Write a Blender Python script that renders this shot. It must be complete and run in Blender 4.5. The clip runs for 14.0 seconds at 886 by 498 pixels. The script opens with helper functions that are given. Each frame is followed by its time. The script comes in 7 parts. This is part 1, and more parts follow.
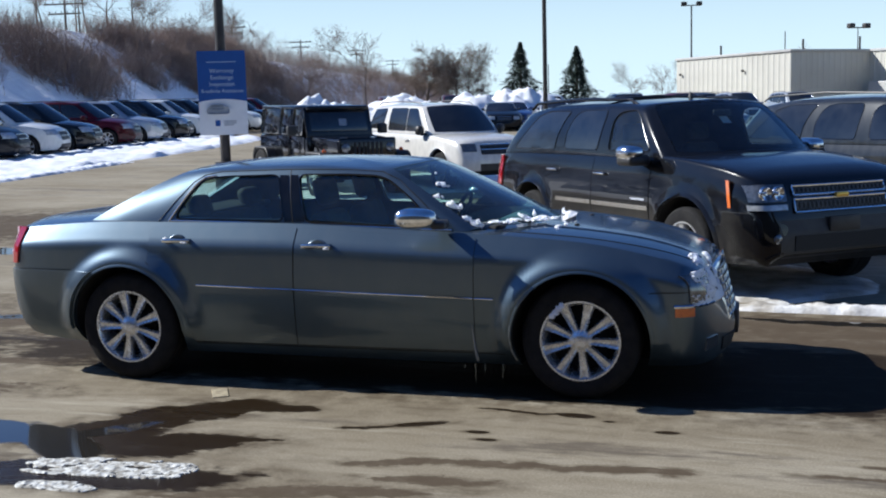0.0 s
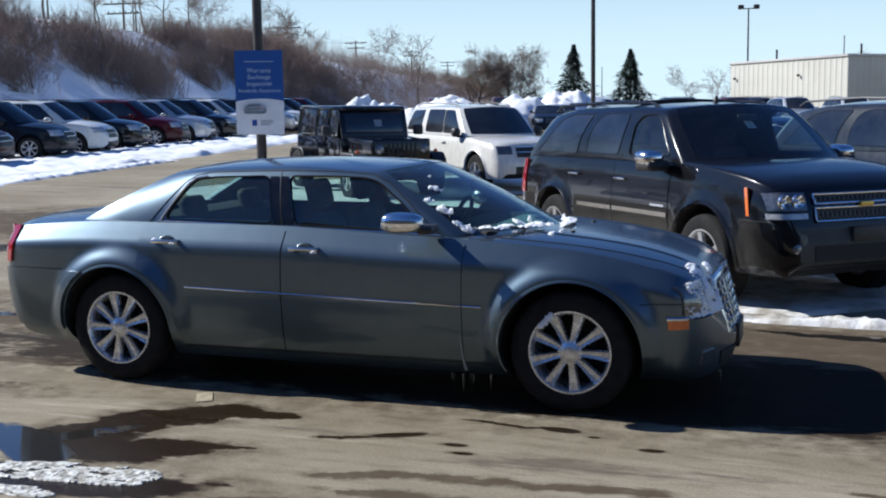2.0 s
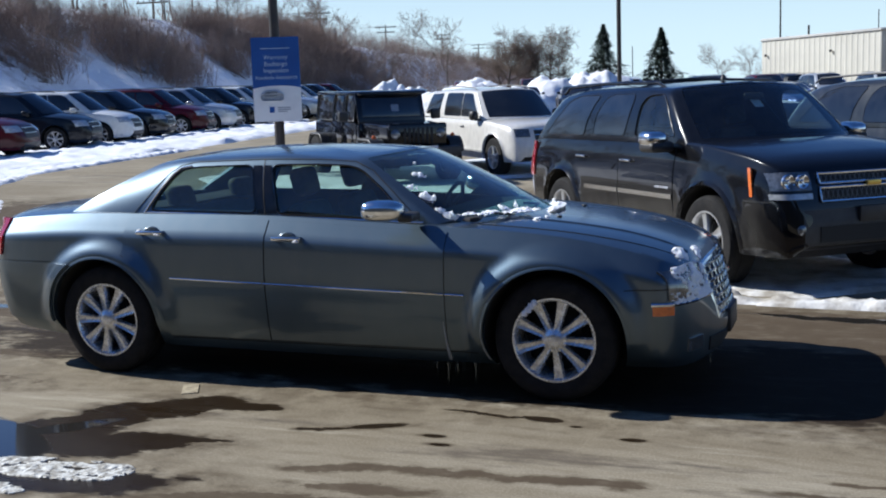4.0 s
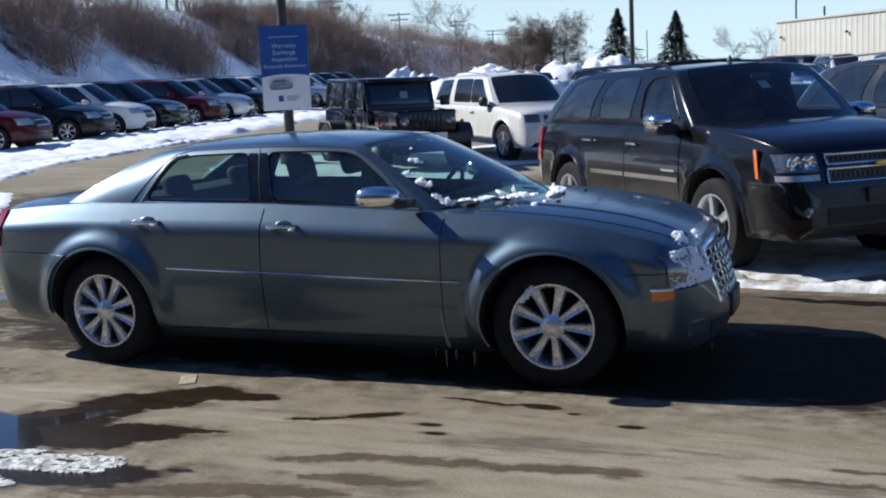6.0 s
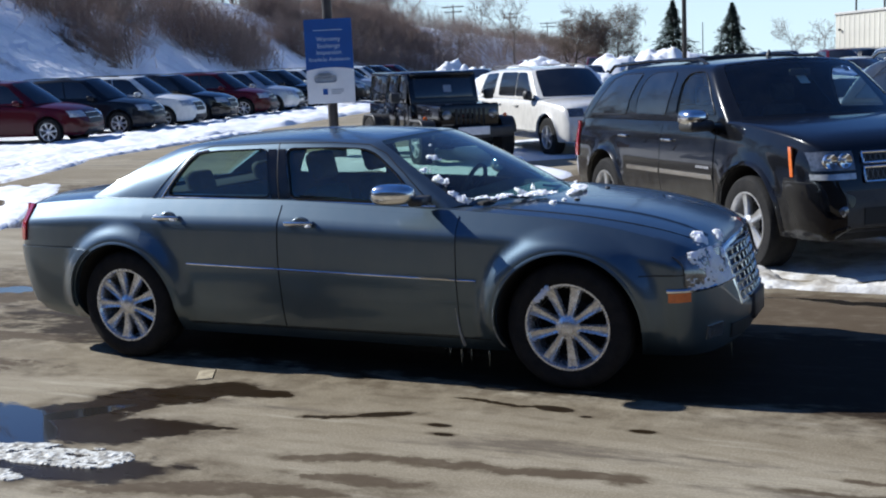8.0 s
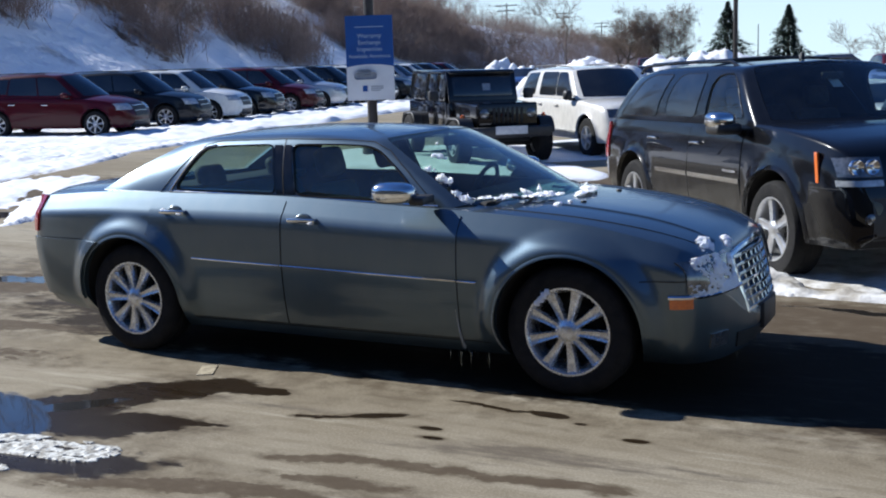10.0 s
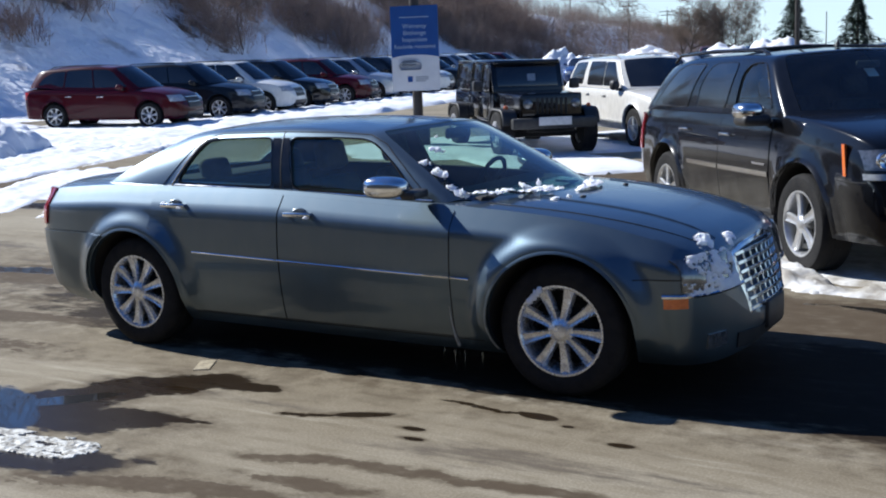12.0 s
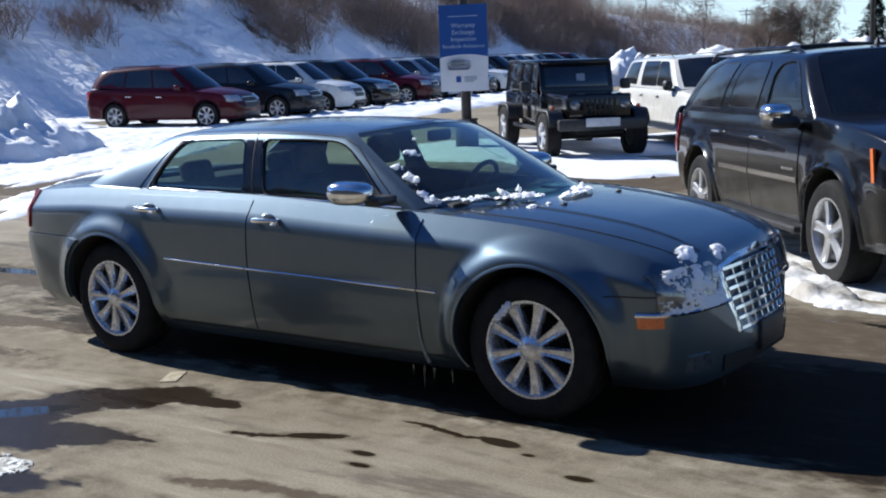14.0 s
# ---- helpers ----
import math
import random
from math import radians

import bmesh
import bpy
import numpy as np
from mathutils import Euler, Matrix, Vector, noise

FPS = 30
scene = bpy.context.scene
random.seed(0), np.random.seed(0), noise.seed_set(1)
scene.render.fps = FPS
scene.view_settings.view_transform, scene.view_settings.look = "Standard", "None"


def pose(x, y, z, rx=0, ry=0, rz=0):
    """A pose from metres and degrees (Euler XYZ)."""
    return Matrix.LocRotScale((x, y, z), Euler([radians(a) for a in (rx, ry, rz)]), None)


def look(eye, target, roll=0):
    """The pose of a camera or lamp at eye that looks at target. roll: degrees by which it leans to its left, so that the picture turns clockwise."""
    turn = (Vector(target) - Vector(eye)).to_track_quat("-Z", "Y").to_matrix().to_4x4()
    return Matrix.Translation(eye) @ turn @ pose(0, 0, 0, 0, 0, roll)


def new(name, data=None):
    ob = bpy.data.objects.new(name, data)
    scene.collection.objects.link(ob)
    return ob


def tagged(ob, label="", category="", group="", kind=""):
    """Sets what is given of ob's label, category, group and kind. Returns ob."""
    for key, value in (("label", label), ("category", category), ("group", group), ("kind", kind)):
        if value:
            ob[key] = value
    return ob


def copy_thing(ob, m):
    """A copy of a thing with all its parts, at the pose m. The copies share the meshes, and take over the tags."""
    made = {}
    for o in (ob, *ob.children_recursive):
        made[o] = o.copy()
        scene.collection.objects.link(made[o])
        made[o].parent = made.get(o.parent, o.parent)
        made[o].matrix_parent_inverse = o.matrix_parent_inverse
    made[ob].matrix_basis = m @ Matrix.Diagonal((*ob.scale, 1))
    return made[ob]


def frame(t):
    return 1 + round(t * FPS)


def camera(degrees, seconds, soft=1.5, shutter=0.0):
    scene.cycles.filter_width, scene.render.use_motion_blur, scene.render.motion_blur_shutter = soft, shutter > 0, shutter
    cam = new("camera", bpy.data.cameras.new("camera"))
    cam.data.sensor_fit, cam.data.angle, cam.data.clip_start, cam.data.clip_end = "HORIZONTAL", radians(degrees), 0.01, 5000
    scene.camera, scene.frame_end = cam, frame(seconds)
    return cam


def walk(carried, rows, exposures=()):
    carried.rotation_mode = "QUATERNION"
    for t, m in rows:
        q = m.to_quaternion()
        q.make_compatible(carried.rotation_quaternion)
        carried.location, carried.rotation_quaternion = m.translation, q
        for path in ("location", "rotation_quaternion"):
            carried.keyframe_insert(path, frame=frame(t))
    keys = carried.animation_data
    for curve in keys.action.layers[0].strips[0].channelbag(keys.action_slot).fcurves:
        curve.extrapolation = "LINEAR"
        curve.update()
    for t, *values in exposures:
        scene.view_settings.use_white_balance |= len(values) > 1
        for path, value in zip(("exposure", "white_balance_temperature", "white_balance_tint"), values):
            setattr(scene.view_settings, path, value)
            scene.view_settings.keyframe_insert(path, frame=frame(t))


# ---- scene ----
# ---------------------------------------------------------------- camera and walk
cam = camera(44.0, 14.0, 2.0)
PATH = [
    (0, (2.547, -7.283, 1.73), (1.992, -5.378, 1.484), -1.5),
    (0.5, (2.656, -7.187, 1.724), (2.072, -5.29, 1.479), -1.5),
    (1, (2.739, -7.104, 1.718), (2.13, -5.214, 1.476), -1.4),
    (1.5, (2.798, -7.038, 1.718), (2.17, -5.154, 1.477), -1.1),
    (2, (2.862, -6.981, 1.722), (2.214, -5.104, 1.481), -0.9),
    (2.5, (2.94, -6.918, 1.722), (2.272, -5.048, 1.478), -1.1),
    (3, (3.018, -6.855, 1.727), (2.332, -4.994, 1.476), -1.4),
    (5.5, (3.178, -6.704, 1.715), (2.453, -4.862, 1.426), -2.6),
    (6, (3.198, -6.665, 1.705), (2.463, -4.828, 1.414), -2.8),
    (6.5, (3.225, -6.637, 1.705), (2.47, -4.809, 1.408), -3.0),
    (7, (3.259, -6.612, 1.712), (2.482, -4.793, 1.412), -3.0),
    (7.5, (3.293, -6.585, 1.72), (2.497, -4.775, 1.419), -2.7),
    (8, (3.371, -6.52, 1.718), (2.547, -4.722, 1.418), -2.7),
    (10.5, (3.617, -6.274, 1.702), (2.695, -4.525, 1.4), -1.6),
    (11, (3.671, -6.227, 1.705), (2.73, -4.489, 1.399), -1.5),
    (11.5, (3.76, -6.152, 1.709), (2.792, -4.43, 1.399), -1.7),
    (12, (3.852, -6.005, 1.699), (2.846, -4.305, 1.386), -2.1),
    (12.5, (3.908, -5.827, 1.68), (2.87, -4.147, 1.366), -2.3),
    (13, (3.969, -5.669, 1.669), (2.902, -4.007, 1.353), -2.6),
    (13.5, (4.035, -5.521, 1.667), (2.941, -3.876, 1.353), -2.5),
    (14, (4.116, -5.378, 1.669), (2.996, -3.75, 1.362), -2.1),
]
walk(cam, [(t, look(eye, aim, roll)) for t, eye, aim, roll in PATH], [(0.0, 0.58, 5950, 9), (6.5, 0.51, 5950, 9), (8.2, 0.60, 5950, 9), (11.0, 0.63, 5950, 9), (14.0, 0.66, 5950, 9)])

# ---------------------------------------------------------------- daylight
SUN_DIR = Vector((-1.345, 0.035, 1.0)).normalized()
world = bpy.data.worlds.new("winter_sky")
scene.world = world
world.use_nodes = True
wn = world.node_tree.nodes
sky = wn.new("ShaderNodeTexSky")
sky.sky_type = "NISHITA"
sky.sun_disc = False
sky.sun_elevation = math.asin(SUN_DIR.z)
sky.sun_rotation = math.atan2(SUN_DIR.x, SUN_DIR.y)
sky.altitude = 200
sky.air_density, sky.dust_density, sky.ozone_density = 1.25, 0.10, 2.2
tone = wn.new("ShaderNodeMix")
tone.data_type, tone.blend_type = "RGBA", "MULTIPLY"
tone.inputs[0].default_value = 1.0
tone.inputs[7].default_value = (0.42, 0.66, 1.09, 1)
world.node_tree.links.new(sky.outputs[0], tone.inputs[6])
# whitish band painted into the sky's colour, brightening the horizon all round
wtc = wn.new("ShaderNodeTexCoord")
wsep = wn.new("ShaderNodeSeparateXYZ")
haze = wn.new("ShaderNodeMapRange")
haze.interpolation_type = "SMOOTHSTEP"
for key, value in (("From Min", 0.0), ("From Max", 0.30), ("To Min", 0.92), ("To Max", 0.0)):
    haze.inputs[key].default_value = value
horizon_band = wn.new("ShaderNodeMix")
horizon_band.data_type = "RGBA"
horizon_band.inputs[7].default_value = (9.7, 11.7, 12.2, 1)
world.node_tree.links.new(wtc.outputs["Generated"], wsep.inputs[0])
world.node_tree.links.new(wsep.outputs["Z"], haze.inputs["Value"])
world.node_tree.links.new(tone.outputs[2], horizon_band.inputs[6])
world.node_tree.links.new(haze.outputs[0], horizon_band.inputs[0])
world.node_tree.links.new(horizon_band.outputs[2], wn["Background"].inputs[0])
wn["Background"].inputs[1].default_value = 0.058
sun = new("sun", bpy.data.lights.new("sun", "SUN"))
sun.data.energy, sun.data.angle, sun.data.color = 5.0, radians(0.55), (1.0, 0.95, 0.87)
sun.matrix_world = look(SUN_DIR * 60, (0, 0, 0))
# ---------------------------------------------------------------- materials
def material(name, color, rough=0.5, metal=0.0, second=None, scale=8.0, grain=0.0, grain_scale=60.0, coat=0.0, spec=0.5, rough2=None, island=0.0, detail=5.0, obj=False):
    """A principled material whose colour wanders between two tones, with fine bump."""
    m = bpy.data.materials.new(name)
    m.use_nodes = True
    nt = m.node_tree
    b = nt.nodes["Principled BSDF"]
    b.inputs["Roughness"].default_value = rough
    b.inputs["Metallic"].default_value = metal
    b.inputs["Specular IOR Level"].default_value = spec
    b.inputs["Coat Weight"].default_value = coat
    b.inputs["Coat Roughness"].default_value = 0.04
    b.inputs["Base Color"].default_value = (*color, 1)
    tc = nt.nodes.new("ShaderNodeTexCoord")
    out = None
    if second is not None:
        n = nt.nodes.new("ShaderNodeTexNoise")
        n.inputs["Scale"].default_value = scale
        n.inputs["Detail"].default_value = detail
        n.inputs["Roughness"].default_value = 0.62
        nt.links.new(tc.outputs["Object"], n.inputs["Vector"])
        r = nt.nodes.new("ShaderNodeValToRGB")
        r.color_ramp.elements[0].position, r.color_ramp.elements[1].position = 0.36, 0.66
        r.color_ramp.elements[0].color, r.color_ramp.elements[1].color = (*color, 1), (*second, 1)
        nt.links.new(n.outputs["Fac"], r.inputs[0])
        out = r.outputs[0]
        if rough2 is not None:
            mr = nt.nodes.new("ShaderNodeMapRange")
            mr.inputs["From Min"].default_value, mr.inputs["From Max"].default_value = 0.36, 0.66
            mr.inputs["To Min"].default_value, mr.inputs["To Max"].default_value = rough, rough2
            nt.links.new(n.outputs["Fac"], mr.inputs["Value"])
            nt.links.new(mr.outputs[0], b.inputs["Roughness"])
    if island or obj:
        hs = nt.nodes.new("ShaderNodeHueSaturation")
        src = nt.nodes.new("ShaderNodeObjectInfo").outputs["Random"] if obj else nt.nodes.new("ShaderNodeNewGeometry").outputs["Random Per Island"]
        mr = nt.nodes.new("ShaderNodeMapRange")
        mr.inputs["To Min"].default_value, mr.inputs["To Max"].default_value = 1 - island, 1 + island
        nt.links.new(src, mr.inputs["Value"])
        nt.links.new(mr.outputs[0], hs.inputs["Value"])
        if out is None:
            hs.inputs["Color"].default_value = (*color, 1)
        else:
            nt.links.new(out, hs.inputs["Color"])
        out = hs.outputs[0]
    if out is not None:
        nt.links.new(out, b.inputs["Base Color"])
    if grain:
        g = nt.nodes.new("ShaderNodeTexNoise")
        g.inputs["Scale"].default_value = grain_scale
        g.inputs["Detail"].default_value = 4
        nt.links.new(tc.outputs["Object"], g.inputs["Vector"])
        bp = nt.nodes.new("ShaderNodeBump")
        bp.inputs["Strength"].default_value = grain
        bp.inputs["Distance"].default_value = 0.02
        nt.links.new(g.outputs["Fac"], bp.inputs["Height"])
        nt.links.new(bp.outputs[0], b.inputs["Normal"])
    return m


def paint(name, color, dirt=(0.30, 0.29, 0.27), film=0.35, flake=0.4, rough=0.32, haze=0.05, low_film=0.0, gloss=0.42):
    """Metallic car paint under clear coat, with a patchy film of dried road salt."""
    m = material(name, color, rough, flake, coat=1.0)
    nt = m.node_tree
    b = nt.nodes["Principled BSDF"]
    tc = nt.nodes.new("ShaderNodeTexCoord")
    n = nt.nodes.new("ShaderNodeTexNoise")
    n.inputs["Scale"].default_value, n.inputs["Detail"].default_value = 11.0, 10
    mp = nt.nodes.new("ShaderNodeMapping")
    mp.inputs["Scale"].default_value = (1.0, 1.0, 0.45)
    nt.links.new(tc.outputs["Object"], mp.inputs["Vector"])
    nt.links.new(mp.outputs[0], n.inputs["Vector"])
    r = nt.nodes.new("ShaderNodeMapRange")
    r.inputs["From Min"].default_value, r.inputs["From Max"].default_value = 0.38, 0.75
    r.inputs["To Max"].default_value = film
    nt.links.new(n.outputs["Fac"], r.inputs["Value"])
    if low_film:
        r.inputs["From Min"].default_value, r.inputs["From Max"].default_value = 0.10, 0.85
        # pale film mixed into the colour, thicker towards the sills
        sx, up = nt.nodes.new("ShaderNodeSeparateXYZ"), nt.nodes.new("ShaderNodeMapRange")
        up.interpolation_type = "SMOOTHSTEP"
        for key, value in (("From Min", 0.86), ("From Max", 0.40), ("To Min", film), ("To Max", low_film)):
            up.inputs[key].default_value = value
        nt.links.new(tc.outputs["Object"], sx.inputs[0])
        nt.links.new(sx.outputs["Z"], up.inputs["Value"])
        # and thinned to almost none on the nose
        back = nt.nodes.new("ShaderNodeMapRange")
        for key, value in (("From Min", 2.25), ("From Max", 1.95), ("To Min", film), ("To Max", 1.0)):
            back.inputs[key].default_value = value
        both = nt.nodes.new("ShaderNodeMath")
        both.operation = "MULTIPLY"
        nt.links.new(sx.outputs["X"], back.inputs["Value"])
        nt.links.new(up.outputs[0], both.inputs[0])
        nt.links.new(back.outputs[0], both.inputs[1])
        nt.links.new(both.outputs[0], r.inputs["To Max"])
    mix = nt.nodes.new("ShaderNodeMix")
    mix.data_type = "RGBA"
    mix.inputs[6].default_value, mix.inputs[7].default_value = (*color, 1), (*dirt, 1)
    nt.links.new(r.outputs[0], mix.inputs[0])
    nt.links.new(mix.outputs[2], b.inputs["Base Color"])
    cr = nt.nodes.new("ShaderNodeMapRange")
    cr.inputs["To Min"].default_value, cr.inputs["To Max"].default_value = haze, haze + 0.17
    nt.links.new(r.outputs[0], cr.inputs["Value"])
    nt.links.new(cr.outputs[0], b.inputs["Coat Roughness"])
    if max(color) < 0.12:
        b.inputs["Specular IOR Level"].default_value = 0.1
        b.inputs["Coat Weight"].default_value = gloss
    return m


def clear_glass(name, tint, gloss_rough=0.0, smear=0.0):
    """Thin tinted pane: see-through, with a mirror gloss that grows at grazing angles."""
    m = bpy.data.materials.new(name)
    m.use_nodes = True
    nt = m.node_tree
    nt.nodes.remove(nt.nodes["Principled BSDF"])
    out = nt.nodes["Material Output"]
    tr = nt.nodes.new("ShaderNodeBsdfTransparent")
    tr.inputs[0].default_value = (*tint, 1)
    gl = nt.nodes.new("ShaderNodeBsdfGlossy")
    gl.inputs["Roughness"].default_value = gloss_rough
    gl.inputs["Color"].default_value = (0.9, 0.95, 1.0, 1)
    lw = nt.nodes.new("ShaderNodeLayerWeight")
    lw.inputs[0].default_value = 0.5
    pw = nt.nodes.new("ShaderNodeMath")
    pw.operation = "POWER"
    pw.inputs[1].default_value = 5.0
    fr = nt.nodes.new("ShaderNodeMath")
    fr.operation = "MULTIPLY_ADD"
    fr.inputs[1].default_value, fr.inputs[2].default_value = 0.92, 0.07
    nt.links.new(lw.outputs["Facing"], pw.inputs[0])
    nt.links.new(pw.outputs[0], fr.inputs[0])
    mx = nt.nodes.new("ShaderNodeMixShader")
    nt.links.new(fr.outputs[0], mx.inputs[0])
    nt.links.new(tr.outputs[0], mx.inputs[1])
    nt.links.new(gl.outputs[0], mx.inputs[2])
    last = mx
    if smear:
        # dried salt and frost on the pane
        tc = nt.nodes.new("ShaderNodeTexCoord")
        n = nt.nodes.new("ShaderNodeTexNoise")
        n.inputs["Scale"].default_value, n.inputs["Detail"].default_value = 7.0, 8
        nt.links.new(tc.outputs["Object"], n.inputs["Vector"])
        r = nt.nodes.new("ShaderNodeMapRange")
        r.inputs["From Min"].default_value, r.inputs["From Max"].default_value = 0.36, 0.72
        r.inputs["To Min"].default_value, r.inputs["To Max"].default_value = smear * 0.35, smear
        nt.links.new(n.outputs["Fac"], r.inputs["Value"])
        df = nt.nodes.new("ShaderNodeBsdfDiffuse")
        df.inputs[0].default_value = (0.72, 0.78, 0.76, 1)
        last = nt.nodes.new("ShaderNodeMixShader")
        nt.links.new(r.outputs[0], last.inputs[0])
        nt.links.new(mx.outputs[0], last.inputs[1])
        nt.links.new(df.outputs[0], last.inputs[2])
    nt.links.new(last.outputs[0], out.inputs[0])
    return m


M_SEDAN = paint("steel_blue_paint", (0.076, 0.112, 0.146), film=0.05, flake=0.85, rough=0.43, haze=0.10)
M_BLACK_PAINT = paint("black_paint", (0.004, 0.0045, 0.006), film=0.02, flake=0.0, rough=0.2, haze=0.02, gloss=0.8)
M_FILMED_BLACK = paint("filmed_black_paint", (0.004, 0.0045, 0.006), film=0.010, flake=0.0, rough=0.2, haze=0.012, low_film=0.22, gloss=0.72)
M_NAVY_PAINT = paint("dark_navy_paint", (0.005, 0.008, 0.014), film=0.02, flake=0.0)
M_RED_PAINT = paint("dark_red_paint", (0.050, 0.0018, 0.006), film=0.0, flake=0.0)
M_WHITE_PAINT = paint("white_paint", (0.72, 0.72, 0.69), film=0.25, flake=0.0)
M_CREAM_PAINT = paint("off_white_paint", (0.70, 0.68, 0.63), film=0.30, flake=0.0)
M_SILVER_PAINT = paint("silver_paint", (0.45, 0.47, 0.49), film=0.2, flake=0.6)
M_GREY_PAINT = paint("grey_paint", (0.016, 0.018, 0.019), film=0.06, flake=0.1, haze=0.02, gloss=1.0)
M_BLUE_PAINT = paint("blue_paint", (0.03, 0.07, 0.22), film=0.15, flake=0.3)
M_CHROME = material("chrome", (0.82, 0.83, 0.85), 0.08, 1.0, second=(0.62, 0.63, 0.64), scale=14, rough2=0.22)
M_WHEEL = material("polished_wheel", (0.72, 0.75, 0.80), 0.16, 0.72, second=(0.50, 0.50, 0.50), scale=26, rough2=0.38)
M_ALLOY = material("alloy", (0.66, 0.67, 0.68), 0.28, 0.8, second=(0.46, 0.46, 0.46), scale=9, rough2=0.45)
M_RUBBER = material("tyre_rubber", (0.010, 0.010, 0.011), 0.8, second=(0.020, 0.019, 0.018), scale=12, grain=0.25, grain_scale=90, spec=0.2)
M_GLOSSBLACK = material("gloss_black_trim", (0.005, 0.005, 0.006), 0.12, second=(0.009, 0.009, 0.010), scale=8, rough2=0.2)
M_TRIM = material("black_plastic", (0.016, 0.016, 0.018), 0.5, second=(0.03, 0.03, 0.03), scale=10, grain=0.1, grain_scale=160)
M_UNDER = material("underbody", (0.006, 0.006, 0.006), 0.9, second=(0.014, 0.013, 0.012), scale=6)
M_SEAM = material("seam_shadow_gap", (0.008, 0.009, 0.010), 0.7)
M_GREYTRIM = material("grey_cladding", (0.30, 0.295, 0.28), 0.55, second=(0.42, 0.41, 0.39), scale=5)
M_GLASS = clear_glass("side_glass", (0.58, 0.71, 0.65), 0.0, 0.02)
M_SHIELD = clear_glass("windscreen_glass", (0.54, 0.72, 0.65), 0.0, 0.03)
M_SUVGLASS = clear_glass("tinted_front_glass", (0.84, 0.91, 0.93), 0.0, 0.02)
M_SUVSHIELD = clear_glass("tinted_windscreen_glass", (0.64, 0.74, 0.71), 0.0, 0.008)
M_DARKGLASS = material("dark_tinted_glass", (0.008, 0.009, 0.011), 0.03, spec=0.9, second=(0.02, 0.022, 0.025), scale=3, rough2=0.09)
M_SEAT = material("grey_seat_cloth", (0.035, 0.035, 0.038), 0.8, second=(0.055, 0.055, 0.058), scale=20, grain=0.2, grain_scale=200)
M_INNER = material("dark_interior", (0.022, 0.022, 0.024), 0.75, second=(0.035, 0.035, 0.037), scale=10)
M_TAIL = material("red_lamp_lens", (0.40, 0.012, 0.015), 0.12, second=(0.28, 0.008, 0.012), scale=30, coat=1.0)
M_AMBER = material("amber_lens", (0.75, 0.16, 0.015), 0.15, second=(0.55, 0.10, 0.01), scale=30, coat=1.0)
M_LAMP = material("headlamp_lens", (0.20, 0.21, 0.22), 0.12, 0.5, second=(0.07, 0.075, 0.08), scale=25, coat=1.0)
M_LAMP_PALE = material("clear_headlamp_lens", (0.55, 0.57, 0.58), 0.15, 0.3, second=(0.30, 0.32, 0.33), scale=18, coat=1.0)
M_PLATE = material("licence_plate", (0.62, 0.63, 0.64), 0.45, second=(0.50, 0.51, 0.53), scale=12)
M_MESH = material("grille_mesh_grey", (0.14, 0.14, 0.145), 0.35, 0.6, second=(0.08, 0.08, 0.085), scale=20)
M_GOLD = material("gold_badge", (0.55, 0.38, 0.10), 0.3, 0.8)


def snow_material(name, tone=(0.80, 0.82, 0.86), dirt=(0.55, 0.54, 0.52), amount=0.5, scale=1.3):
    m = material(name, tone, 0.62, second=dirt, scale=scale, grain=0.5, grain_scale=22, detail=9)
    nt = m.node_tree
    for n in nt.nodes:
        if n.type == "VALTORGB":
            n.color_ramp.elements[0].position, n.color_ramp.elements[1].position = 0.45, 0.45 + 0.55 * (1.2 - amount)
    b = nt.nodes["Principled BSDF"]
    b.inputs["Subsurface Weight"].default_value = 0.0
    return m


M_SNOW = snow_material("snow")
M_CRUST = snow_material("snow_crust", (0.86, 0.88, 0.91), (0.74, 0.75, 0.77))
_b = M_CRUST.node_tree.nodes["Principled BSDF"]
_b.inputs["Subsurface Weight"].default_value = 1.0
_b.inputs["Subsurface Radius"].default_value = (1.0, 1.0, 1.1)
_b.inputs["Subsurface Scale"].default_value = 0.03
M_DIRTY_SNOW = snow_material("dirty_snow", (0.70, 0.69, 0.66), (0.34, 0.31, 0.26), 0.9, 2.2)
M_SLUSH = snow_material("slush", (0.60, 0.60, 0.56), (0.26, 0.245, 0.21), 1.0, 20.0)
M_SALT = material("frozen_salt", (0.34, 0.36, 0.37), 0.6, second=(0.20, 0.21, 0.21), scale=40)
M_ICE = clear_glass("icicle_ice", (0.85, 0.9, 0.95), 0.1)
M_BARK = material("grey_bark", (0.085, 0.068, 0.055), 0.9, second=(0.14, 0.115, 0.095), scale=9, grain=0.4)
M_TWIG = material("brown_twigs", (0.23, 0.165, 0.135), 0.9, second=(0.34, 0.255, 0.21), scale=0.25, island=0.35)
M_TWIG_DARK = material("dark_twigs", (0.15, 0.115, 0.098), 0.9, second=(0.22, 0.172, 0.146), scale=0.3, island=0.3)
M_NEEDLE = material("spruce_needles", (0.012, 0.03, 0.022), 0.8, second=(0.03, 0.055, 0.038), scale=1.2, island=0.3)
M_WOODPOLE = material("weathered_pole_wood", (0.05, 0.042, 0.036), 0.85, second=(0.09, 0.075, 0.062), scale=6, grain=0.4, grain_scale=40)
M_STEELPOLE = material("dark_steel_pole", (0.035, 0.033, 0.032), 0.55, 0.3, second=(0.06, 0.05, 0.045), scale=4)
M_WALL = material("cream_corrugated_wall", (0.56, 0.54, 0.47), 0.55, second=(0.49, 0.47, 0.41), scale=0.4, rough2=0.65)
M_COPING = material("wall_coping", (0.50, 0.49, 0.46), 0.5, second=(0.40, 0.39, 0.37), scale=0.8)
